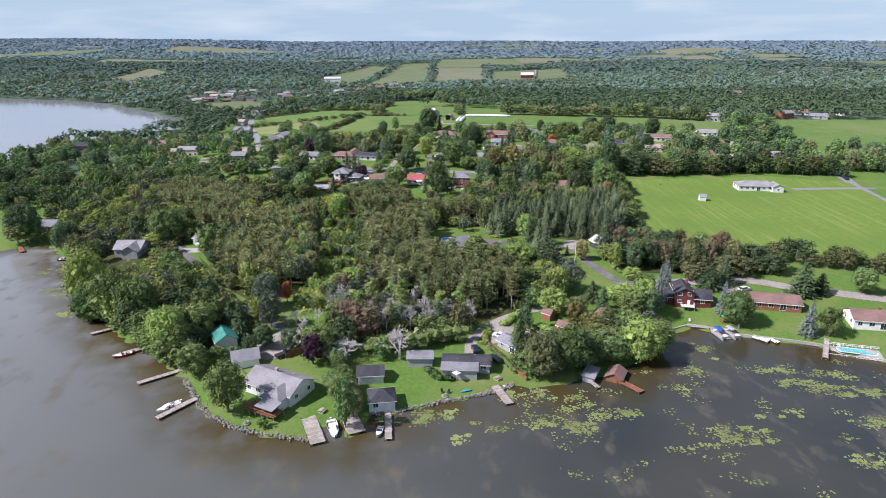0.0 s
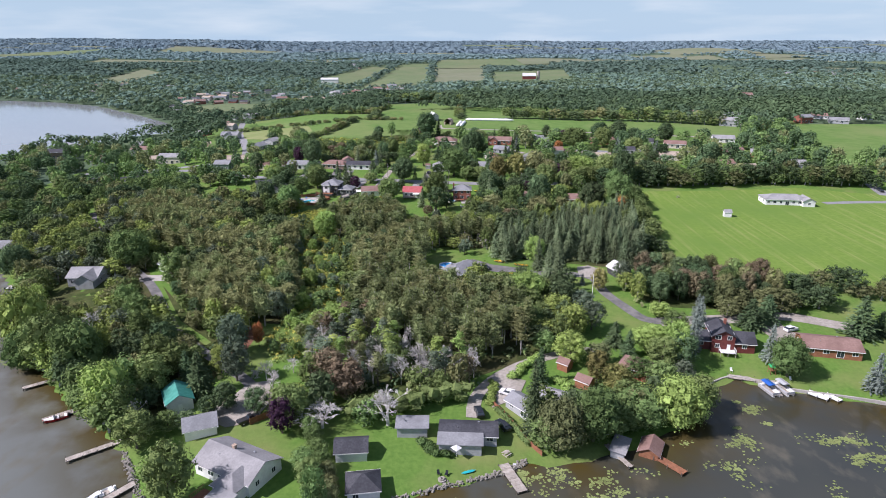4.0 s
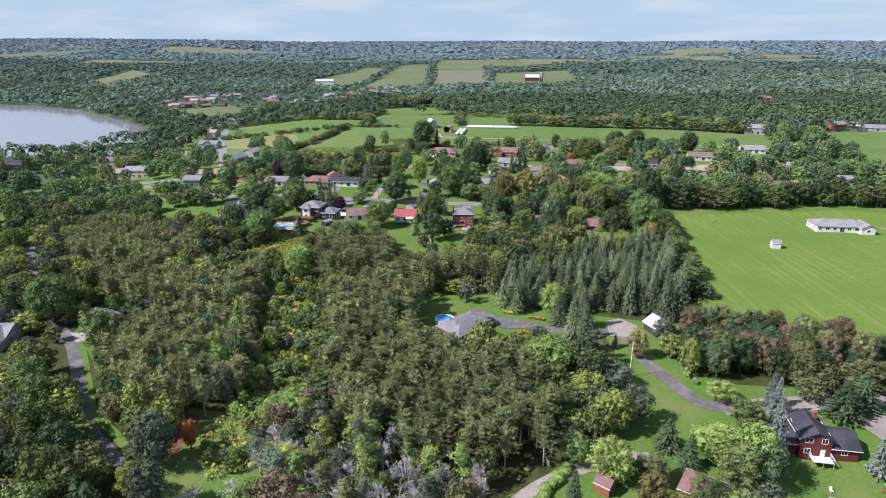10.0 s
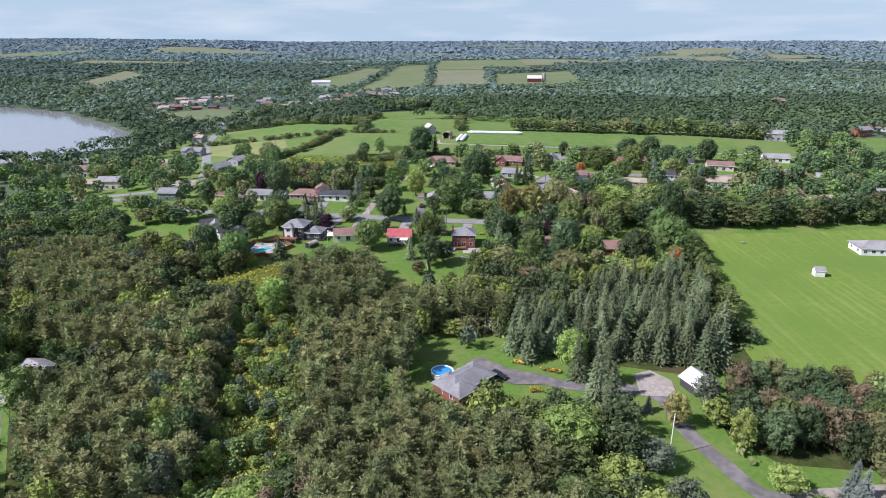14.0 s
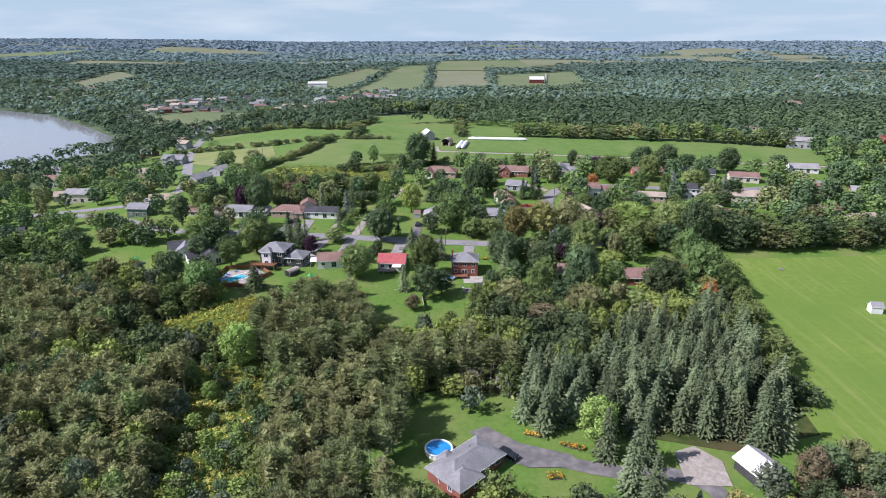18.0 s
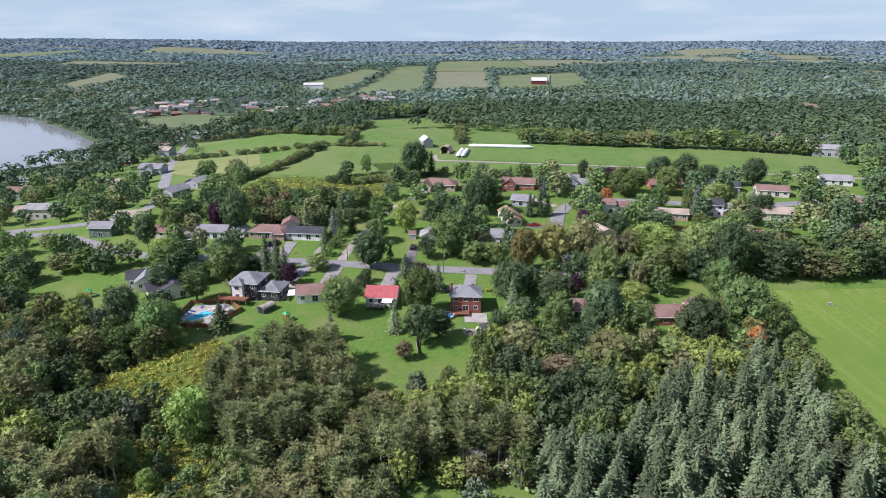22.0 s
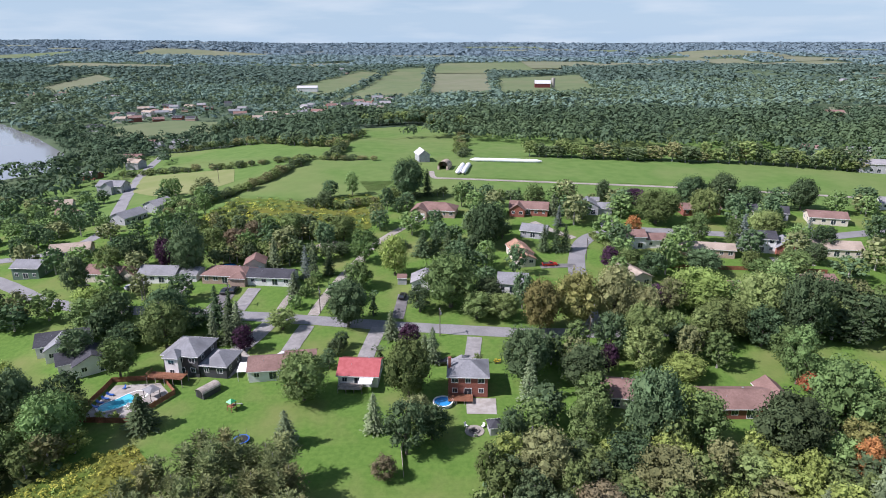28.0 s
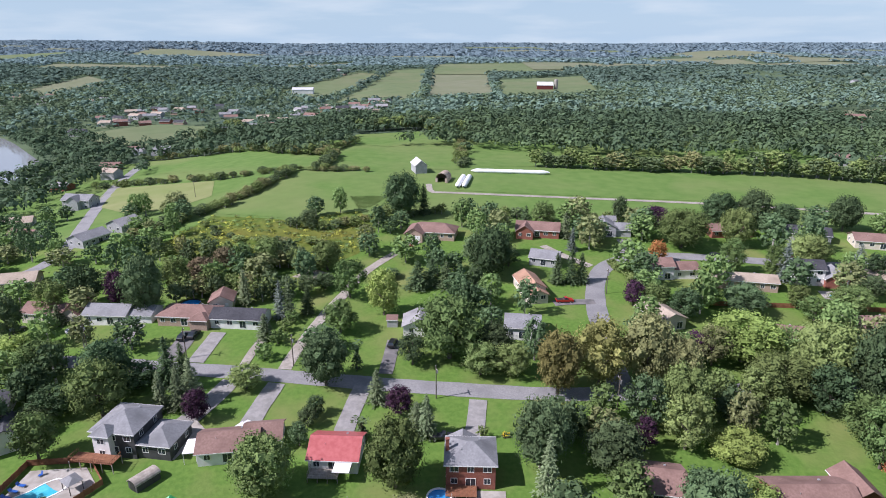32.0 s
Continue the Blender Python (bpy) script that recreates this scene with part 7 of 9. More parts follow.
def boat(x, y, yaw, L, W, hull, label, cabin=0.0, seat="white", z=-9.0):
    """A motorboat: lofted hull, deck, seats, windscreen and engine."""
    root = new("boat")
    tagged(root, label, "boat")
    root.matrix_basis = pose(x, y, z, 0, 0, yaw)
    secs = [(-0.5, 0.86, -0.15, 0.62), (-0.25, 1.0, -0.2, 0.66), (0.05, 1.0, -0.2, 0.72), (0.28, 0.78, -0.15, 0.82), (0.42, 0.42, 0.0, 0.92), (0.5, 0.04, 0.3, 1.0)]
    vs, fs = [], []
    for u, wd, zb, zt in secs:
        vs += [(u * L, -wd * W / 2, zt), (u * L, -wd * W * 0.36, zb + 0.12), (u * L, 0, zb), (u * L, wd * W * 0.36, zb + 0.12), (u * L, wd * W / 2, zt)]
    for i in range(len(secs) - 1):
        for j in range(4):
            a = i * 5 + j
            fs.append((a, a + 1, a + 6, a + 5))
    fs.append((0, 4, 3, 2, 1))
    part("hull", Geo().add(vs, fs), M[hull], root, smooth=False)
    dv = [(u * L, -wd * W * 0.44, zt - 0.05) for u, wd, zb, zt in secs] + [(u * L, wd * W * 0.44, zt - 0.05) for u, wd, zb, zt in secs]
    n = len(secs)
    part("deck", Geo().add(dv, [(i, i + 1, n + i + 1, n + i) for i in range(2, n - 1)]), M["white"], root)
    part("cockpit_floor", Geo().box(-0.48 * L, -W * 0.38, 0.2, 0.06 * L, W * 0.38, 0.24), M["plank"], root)
    for s in (-1, 1):
        part("seat", Geo().box(-0.12 * L, s * W * 0.22 - 0.25, 0.24, -0.02 * L, s * W * 0.22 + 0.25, 0.65).box(-0.15 * L, s * W * 0.22 - 0.25, 0.24, -0.12 * L, s * W * 0.22 + 0.25, 1.0), M[seat], root)
    part("rear_bench", Geo().box(-0.46 * L, -W * 0.36, 0.24, -0.36 * L, W * 0.36, 0.68), M[seat], root)
    part("windscreen", Geo().add([(0.05 * L, -W * 0.4, 0.7), (0.05 * L, W * 0.4, 0.7), (0.0, W * 0.36, 1.15), (0.0, -W * 0.36, 1.15), (0.07 * L, -W * 0.4, 0.7), (0.07 * L, W * 0.4, 0.7), (0.02 * L, W * 0.36, 1.15), (0.02 * L, -W * 0.36, 1.15)], [(0, 1, 2, 3), (4, 7, 6, 5), (3, 2, 6, 7)]), M["glass"], root)
    part("engine", Geo().box(-0.5 * L - 0.45, -0.22, -0.3, -0.5 * L - 0.02, 0.22, 0.95), M["black" if hull != "white" else "white"], root)
    if cabin:
        part("cabin", Geo().add([(-0.1 * L, -W * 0.36, 0.7), (0.22 * L, -W * 0.28, 0.8), (0.22 * L, W * 0.28, 0.8), (-0.1 * L, W * 0.36, 0.7), (-0.08 * L, -W * 0.3, 0.7 + cabin), (0.1 * L, -W * 0.24, 0.7 + cabin), (0.1 * L, W * 0.24, 0.7 + cabin), (-0.08 * L, W * 0.3, 0.7 + cabin)], [(4, 5, 6, 7), (0, 1, 5, 4), (1, 2, 6, 5), (2, 3, 7, 6), (3, 0, 4, 7)]), M["white"], root)
    return root


boat(-26.6, 125.5, 288, 7.4, 2.7, "white", "white cabin cruiser in a boat slip", 0.9)
boat(-70.2, 134.6, 230, 6.2, 2.3, "white", "white motorboat moored at a dock", 0.5)
boat(-95.5, 162.0, 216, 5.4, 2.1, "red", "red and white speedboat moored at a dock")
boat(-15.2, 124.2, 262, 4.2, 1.7, "silver", "small grey boat under a cover beside a dock")
boat(-162, 246, 10, 5.2, 2.2, "carblack", "dark boat moored under trees")


def pontoon(x, y, yaw, label, top):
    root = new("pontoon_boat")
    tagged(root, label, "boat")
    root.matrix_basis = pose(x, y, -9.0, 0, 0, yaw)
    for s in (-0.8, 0.8):
        part("float", Geo().tube((-3, s, 0.1), (2.6, s, 0.1), 0.32, 0.32, 10).tube((2.6, s, 0.1), (3.1, s, 0.2), 0.32, 0.05, 10), M["metal"], root)
    part("deck", Geo().box(-3, -1.2, 0.42, 2.9, 1.2, 0.5), M["plank"], root)
    for a, b, c, d in ((-2.9, -1.2, 2.8, -1.15), (-2.9, 1.15, 2.8, 1.2), (2.75, -1.2, 2.8, 1.2)):
        part("side_panel", Geo().box(a, b, 0.55, c, d, 1.2), M["silver"], root)
    part("bench", Geo().box(-2.8, -1.1, 0.5, -2.0, 1.1, 1.0).box(0.5, 0.5, 0.5, 2.5, 1.1, 0.95), M["white"], root)
    part("canopy", Geo().add([(-2.4, -1.1, 2.3), (0.9, -1.1, 2.3), (0.9, 1.1, 2.3), (-2.4, 1.1, 2.3), (-2.4, 0, 2.55), (0.9, 0, 2.55)], [(0, 1, 5, 4), (4, 5, 2, 3), (0, 4, 3), (1, 2, 5)]), M[top], root, "stretched fabric canopy")
    for a in (-2.3, 0.8):
        for s in (-1.05, 1.05):
            part("canopy_pole", Geo().tube((a, s, 0.5), (a, s, 2.32), 0.03, 0.03, 6), M["metal"], root)
    return root


pontoon(88.2, 175.0, 282, "pontoon boat with a blue canopy at the sea wall", "blue")
pontoon(92.2, 175.4, 282, "pontoon boat with a grey canopy at the sea wall", "silver")
root = new("kayak")
tagged(root, "turquoise kayak lying on the lawn by the shore", "kayak")
root.matrix_basis = pose(6.2, 141.6, h(6.2, 141.6) + 0.05, 0, 0, 20)
part("hull", Geo().add([(-1.8, 0, 0.3), (-0.9, -0.38, 0.3), (0.9, -0.38, 0.3), (1.8, 0, 0.3), (0.9, 0.38, 0.3), (-0.9, 0.38, 0.3), (-0.9, 0, 0), (0.9, 0, 0), (0, -0.2, 0.42), (0, 0.2, 0.42)], [(0, 1, 6), (1, 2, 7, 6), (2, 3, 7), (3, 4, 7), (4, 5, 6, 7), (5, 0, 6), (0, 9, 8), (0, 8, 1), (1, 8, 2), (2, 8, 3), (3, 8, 9), (3, 9, 4), (4, 9, 5), (5, 9, 0)]), M["teal"], root)



def gazebo(x, y, yaw, label):
    """A canopy on four posts."""
    root = new("gazebo")
    tagged(root, label, "gazebo")
    root.matrix_basis = pose(x, y, h(x, y) + 0.1, 0, 0, yaw)
    for a in (-1.5, 1.5):
        for b in (-1.2, 1.2):
            part("post", Geo().box(a - 0.06, b - 0.06, 0, a + 0.06, b + 0.06, 2.3), M["black"], root)
    part("canopy", Geo().add([(-1.8, -1.5, 2.3), (1.8, -1.5, 2.3), (1.8, 1.5, 2.3), (-1.8, 1.5, 2.3), (-0.6, 0, 3.0), (0.6, 0, 3.0)], [(0, 1, 5, 4), (1, 2, 5), (2, 3, 4, 5), (3, 0, 4), (0, 3, 2, 1)]), M["roof_grey"], root, "grey pitched canopy")


def lounger(x, y, yaw, paint, label):
    root = new("sun_lounger")
    tagged(root, label, "lounger", "loungers by the pool")
    root.matrix_basis = pose(x, y, h(x, y) + 0.13, 0, 0, yaw)
    part("bed", Geo().box(-0.32, -0.9, 0.28, 0.32, 0.5, 0.38), M[paint], root)
    part("backrest", Geo().add([(-0.32, 0.5, 0.28), (0.32, 0.5, 0.28), (0.32, 1.0, 0.78), (-0.32, 1.0, 0.78), (-0.32, 0.44, 0.36), (0.32, 0.44, 0.36), (0.32, 0.94, 0.86), (-0.32, 0.94, 0.86)], [(0, 1, 2, 3), (4, 7, 6, 5), (0, 3, 7, 4), (1, 5, 6, 2), (3, 2, 6, 7)]), M[paint], root)
    for a in (-0.28, 0.28):
        for b in (-0.8, 0.4):
            part("leg", Geo().box(a - 0.03, b - 0.03, 0, a + 0.03, b + 0.03, 0.28), M["white"], root)


gazebo(-66.2, 356.2, -35, "grey-roofed gazebo on a pool terrace")
for k in range(4):
    lounger(-78.0 + 0.35 * k, 352.0 + 1.7 * k, 80, "blue", "blue sun lounger on a pool terrace")

# stones along the shore, a sea wall and lily pads
r = np.random.default_rng(33)
shore = bend([(-72, 149), (-65, 139), (-58, 131), (-48, 125), (-35, 122), (-30, 121)], 0.42) + bend([(-18, 132), (-12, 133), (-1, 137), (13, 142), (19, 146)], 0.42)
out, cube = [], np.array([[-1, -1, -1], [1, -1, -1], [1, 1, -1], [-1, 1, -1], [-0.7, -0.7, 1], [0.7, -0.7, 1], [0.7, 0.7, 1], [-0.7, 0.7, 1]], float)
faces = [(4, 5, 6, 7), (0, 1, 5, 4), (1, 2, 6, 5), (2, 3, 7, 6), (3, 0, 4, 7)]
for q in shore:
    for k in range(4):
        s = r.uniform(0.12, 0.32, 3) * np.array([1, 1, 0.7])
        a = r.uniform(0, 6.28)
        R = np.array([[math.cos(a), -math.sin(a), 0], [math.sin(a), math.cos(a), 0], [0, 0, 1]])
        v = (cube * s * r.uniform(0.7, 1.2, (8, 3))) @ R.T + np.array([q.x + r.normal(scale=0.4), q.y + r.normal(scale=0.4), -8.8 + r.uniform(-0.1, 0.3)])
        out.append(v[np.array(faces)])
tagged(new("shore_stones", soup("shore_stones", np.concatenate(out), [M["stone"]])), "grey boulders piled along the lake shore", "stones", kind="stuff")
sea = bend([(74, 178.5), (82, 181.5), (93, 175.5), (116, 168.2), (130, 158.2), (150, 149)], 2.0)
g = Geo()
for a, b in zip(sea, sea[1:]):
    d = (b - a).normalized() * 0.25
    s = Vector((-d.y, d.x))
    g.add([(a.x - s.x, a.y - s.y, -10), (b.x - s.x, b.y - s.y, -10), (b.x + s.x, b.y + s.y, -10), (a.x + s.x, a.y + s.y, -10), (a.x - s.x, a.y - s.y, -8.15), (b.x - s.x, b.y - s.y, -8.15), (b.x + s.x, b.y + s.y, -8.15), (a.x + s.x, a.y + s.y, -8.15)],
          [(4, 5, 6, 7), (0, 1, 5, 4), (2, 3, 7, 6), (0, 4, 7, 3), (1, 2, 6, 5)])
tagged(new("sea_wall", g.mesh("sea_wall", M["concrete"])), "low concrete sea wall along the lawns", "wall", kind="structure")
pads = []
for cx, cy, rx, ry, n in ((-9, 130.5, 6, 2.2, 420), (-1, 132, 4, 2, 240), (5, 121, 3, 2, 120), (22, 140, 5, 3, 260), (35, 127, 4, 2.4, 260), (25, 129, 3, 2, 160), (45, 132, 6, 1.8, 200), (72, 123, 6, 3, 420), (99, 146, 6, 2, 300), (95, 154, 5, 2, 220), (109, 143, 6, 2.2, 320), (96, 114, 4, 2, 160), (63, 143, 4, 1.6, 90),
                          (80, 166, 3, 6, 180), (111, 152, 7, 2, 220), (86, 132, 6, 1.6, 120), (106, 129, 5, 1.6, 140), (32, 137, 5, 3, 200), (71, 155, 3, 5, 150), (122, 140, 9, 3, 300), (130, 128, 8, 3, 200), (60, 118, 6, 3, 80), (15, 126, 7, 3, 90), (-142, 211, 7, 3.5, 500), (-128, 194, 4, 5, 420), (-160, 232, 8, 3, 200)):
    k = max(4, n // 22)
    ca, cq = r.uniform(0, 6.28, k), np.sqrt(r.uniform(0, 1.6, k))
    which = r.integers(0, k, n)
    sz = r.uniform(0.25, 1.3, k)[which]
    x = cx + rx * cq[which] * np.cos(ca[which]) + r.normal(size=n) * sz * 1.3
    y = cy + ry * cq[which] * np.sin(ca[which]) + r.normal(size=n) * sz * 0.7
    s = r.uniform(0.14, 0.46, n)
    t = r.uniform(0, 6.28, n)
    zz = -8.985 + r.uniform(0, 0.012, n)
    pads.append(np.stack([np.stack([x + s * np.cos(t + k4 * 1.571), y + s * np.sin(t + k4 * 1.571), zz], -1) for k4 in range(4)], 1))
for _ in range(90):
    cx, cy = r.uniform(18, 150), r.uniform(102, 160)
    n = int(r.integers(4, 26))
    s, t = r.uniform(0.12, 0.42, n), r.uniform(0, 6.28, n)
    x, y = cx + r.normal(size=n) * 1.3, cy + r.normal(size=n) * 0.8
    pads.append(np.stack([np.stack([x + s * np.cos(t + k4 * 1.571), y + s * np.sin(t + k4 * 1.571), -8.985 + r.uniform(0, 0.012, n)], -1) for k4 in range(4)], 1))
pads = np.concatenate(pads)
tagged(new("lily_pads", soup("lily_pads", pads[inside(LAKE, pads[:, 0, 0], pads[:, 0, 1])], [M["weed"]])), "yellow-green lily pads and weed floating on the lake", "water plants", kind="stuff")


# ---------------------------------------------------------------- cars
def car(x, y, yaw, paint, label, pickup=False, long=4.6):
    root = new("pickup_truck" if pickup else "car")
    tagged(root, label, "car")
    root.matrix_basis = pose(x, y, h(x, y) + 0.16, 0, 0, yaw)
    L = 5.5 if pickup else long

    def body():
        prof = [(-L / 2, 0.35), (L / 2, 0.35), (L / 2, 0.75), (L * 0.46, 0.92), (L * 0.22, 1.0), (-L * 0.48, 1.0), (-L / 2, 0.9)]
        n = len(prof)
        vs = [(a, -0.9, z) for a, z in prof] + [(a, 0.9, z) for a, z in prof]
        return Geo().add(vs, [tuple(range(n)), tuple(reversed(range(n, 2 * n)))] + [(i, n + i, n + (i + 1) % n, (i + 1) % n) for i in range(n)]).mesh("body", M[paint])
    part("body", stored(("carb", pickup, L, paint), body), None, root)
    a0, a1, b0, b1 = (-0.06 * L, 0.2 * L, 0.0, 0.13 * L) if pickup else (-0.46 * L, 0.22 * L, -0.36 * L, 0.08 * L)

    def cab():
        return Geo().add([(a0, -0.84, 1.0), (a1, -0.84, 1.0), (a1, 0.84, 1.0), (a0, 0.84, 1.0), (b0, -0.68, 1.5), (b1, -0.68, 1.5), (b1, 0.68, 1.5), (b0, 0.68, 1.5)], [(0, 1, 5, 4), (1, 2, 6, 5), (2, 3, 7, 6), (3, 0, 4, 7)]).mesh("glazing", M["glass"])
    part("glazing", stored(("carg", pickup, L), cab), None, root)
    part("roof", stored(("carr", pickup, L, paint), lambda: Geo().box(b0 - 0.05, -0.7, 1.5, b1 + 0.05, 0.7, 1.56).mesh("roof", M[paint])), None, root)
    if pickup:
        part("bed", stored(("bed", L), lambda: Geo().box(-L * 0.48, -0.78, 1.0, -0.08 * L, 0.78, 1.03).mesh("bed", M["black"])), None, root)
    for sx in (-0.31, 0.31):
        for sy in (-0.86, 0.86):
            w = part("wheel", stored("tyre", lambda: Geo().tube((0, -0.11, 0), (0, 0.11, 0), 0.34, 0.34, 12).mesh("wheel", M["rubber"])), None, root)
            w.location = (sx * L, sy, 0.2)
            part("rim", stored("rim", lambda: Geo().tube((0, -0.12, 0), (0, 0.12, 0), 0.2, 0.2, 8).mesh("rim", M["metal"])), None, w)
    for sy in (-0.62, 0.62):
        part("headlight", stored(("hl", L), lambda: Geo().box(L / 2 - 0.03, -0.18, 0.62, L / 2 + 0.02, 0.18, 0.76).mesh("headlight", M["white"])), None, root).location = (0, sy, 0)
    return root


car(9.6, 161.5, 100, "carblack", "black car parked on a gravel drive")
car(15.0, 156.8, 120, "carblack", "black estate car parked beside a cottage", long=4.9)
car(17.5, 169.5, 150, "carwhite", "white car parked on a gravel court")
car(-46.2, 158.5, 40, "carblack", "black pickup truck on a forecourt", True)
car(-66.8, 412, 85, "carblack", "black car on an asphalt driveway")
car(-64.2, 413, 85, "carblack", "dark car on an asphalt driveway", long=4.9)
car(-8.2, 408.5, 80, "carblack", "dark grey car on an asphalt driveway")
car(43.5, 434, 5, "red", "red pickup truck on an asphalt driveway", True)
car(5.5, 371, 5, "carblack", "black pickup truck beside a brick house", True)
car(17, 254.5, -40, "carblack", "black car on a cracked asphalt forecourt")
car(-7.5, 483, 10, "carwhite", "white pickup truck by a bungalow", True)
car(-8.2, 479.5, 10, "red", "red car by a bungalow")
car(109, 204, 20, "carwhite", "white car on a gravel forecourt")
car(106, 471, 5, "carblack", "dark car on the village street")
car(-38.5, 374, 60, "carwhite", "white car behind a bungalow")
car(-154, 463, 20, "carwhite", "white van by the lake road", long=5.6)
car(250, 372, 80, "carblack", "dark car on the country road")
car(-118, 419, 60, "carblack", "dark car beside a bungalow")
car(-100, 417, 50, "silver", "silver car on a lawn edge")
car(128, 460, 80, "silver", "silver car on a pale driveway")


# ---------------------------------------------------------------- farm and garden things
def wrapped_row(a, b, rad, label):
    L = math.hypot(b[0] - a[0], b[1] - a[1])
    yaw = math.degrees(math.atan2(b[1] - a[1], b[0] - a[0]))
    n, k = 10, max(6, int(L / 3))
    g = Geo()
    vs = []
    for i in range(k + 1):
        rr = rad * (0.25 if i in (0, k) else 1 + 0.05 * math.sin(i * 2.3))
        vs += [(L * i / k, rr * 1.1 * math.cos(2 * math.pi * j / n), rad * 0.85 + rr * math.sin(2 * math.pi * j / n)) for j in range(n)]
    g.add(vs, [(i * n + j, i * n + (j + 1) % n, (i + 1) * n + (j + 1) % n, (i + 1) * n + j) for i in range(k) for j in range(n)])
    ob = new("silage_bag", g.mesh("silage_bag", M["plastic_white"], True))
    ob.matrix_basis = pose(a[0], a[1], min(h(*a), h(*b)) + 0.15, 0, math.degrees(math.atan2(h(*a) - h(*b), L)) * 0.5, yaw)
    return tagged(ob, label, "silage bag", "white silage bags")


wrapped_row((21, 595), (64, 589), 1.2, "very long white plastic silage bag on the pasture")
wrapped_row((12.5, 561), (17, 586), 1.3, "white plastic silage bag beside the farm lane")
wrapped_row((15.8, 561), (20.3, 586), 1.3, "white plastic silage bag beside the farm lane")
root = new("hoop_barn")
tagged(root, "tan hoop barn with an open dark front", "barn")
root.matrix_basis = pose(4.5, 573, h(4.5, 575), 0, 0, -15)
arc = [(3.2 * math.cos(math.pi * i / 10), 1.4 + 3.4 * math.sin(math.pi * i / 10)) for i in range(11)]
arc = [(3.2, -0.5)] + arc + [(-3.2, -0.5)]
vs = [(x, 0, z) for x, z in arc] + [(x, 9, z) for x, z in arc]
part("cover", Geo().add(vs, [(i, i + 1, 13 + i + 1, 13 + i) for i in range(12)] + [tuple(range(13, 26))]), M["roof_tan"], root, "stretched tan cover")
part("front_wall", Geo().add([(x, 0.0, z) for x, z in arc[:3]] + [(2.0, 0.0, 2.2), (2.0, 0, -0.5)], [(0, 1, 2, 3, 4)]).add([(-x, 0.0, z) for x, z in arc[:3]] + [(-2.0, 0.0, 2.2), (-2.0, 0, -0.5)], [(4, 3, 2, 1, 0)]), M["roof_tan"], root)
HOUSES.append((4.5, 577, 5))


def pole(x, y, hh, label, arm=True, mat="bark", rad=0.15):
    root = new("utility_pole")
    tagged(root, label, "pole")
    root.matrix_basis = pose(x, y, h(x, y), 0, 0, 5)
    part("post", Geo().tube((0, 0, -0.5), (0, 0, hh), rad, rad * 0.7, 8), M[mat], root)
    if arm:
        part("crossarm", Geo().box(-0.08, -1.1, hh - 0.9, 0.08, 1.1, hh - 0.75), M[mat], root)
        for s in (-0.95, 0.95):
            part("insulator", Geo().tube((0, s, hh - 0.75), (0, s, hh - 0.5), 0.06, 0.04, 6), M["white"], root)
        part("transformer", Geo().tube((0.3, 0, hh - 2.2), (0.3, 0, hh - 1.4), 0.2, 0.2, 8), M["metal"], root)
    return root


for i, (x, y) in enumerate(((4, 385.2), (-33, 398.6), (-90, 405.5), (46, 381), (-62, 402))):
    pole(x, y, 9.0, "weathered wooden utility pole beside the street")
pole(51.5, 224, 10.5, "tall pale pole standing on a lawn", False, "white", 0.12)
pole(-120, 560, 8.0, "wooden pole at the hedge", False)
pole(58, 440, 8.5, "wooden utility pole beside the curving street")


def hedge(pts, w, hh, label, leaf="leaf"):
    r = np.random.default_rng(len(pts) * 7 + int(w * 10))
    line = bend(pts, w * 0.45)
    ls = []
    for q in line:
        z = h(q.x, q.y)
        for k in range(2):
            ls.append(((q.x + r.normal(scale=0.2 * w), q.y + r.normal(scale=0.2 * w), z + hh * (0.35 + 0.4 * k)), (w * 0.55, w * 0.55, hh * 0.34 * r.uniform(0.85, 1.2))))
    me = soup("hedge", np.concatenate([lobe_cores(r, ls, 0.7), leaf_quads(r, ls, 130, 0.24, -0.5)]), [M[leaf]])
    return tagged(new("hedge", me), label, "hedge")


hedge([(-21, 160), (-15, 162), (-8, 163), (-3, 165.5), (6, 167)], 4.0, 5.0, "tall dense green hedge behind a cottage")
hedge([(12.5, 165.5), (13.5, 170), (14, 174)], 1.6, 1.3, "clipped green hedge by a gravel court", "leaf_light")
hedge([(19.5, 177.5), (24, 183), (28, 188)], 2.0, 1.5, "clipped green hedge along a drive", "leaf_light")
hedge([(32, 176), (34, 170), (36, 165)], 2.6, 1.6, "green hedge beside huts", "leaf_light")
hedge([(14, 163), (17.5, 157), (20.5, 151)], 1.2, 1.2, "green hedge beside a garden path")
hedge([(-80, 440), (-66, 441), (-50, 440)], 2.6, 4.2, "tall dense cedar hedge behind bungalows", "leaf_dark")
hedge([(-4, 151), (-2, 147.5), (2, 146.8)], 2.0, 1.4, "vines and shrubs before a cabin")
hedge([(-105, 262), (-96, 262)], 3.0, 3.0, "dense green shrubs beside the lane", "leaf_dark")
hedge([(65, 463), (68, 455), (70, 447)], 2.2, 2.6, "green shrubs along the curving street")


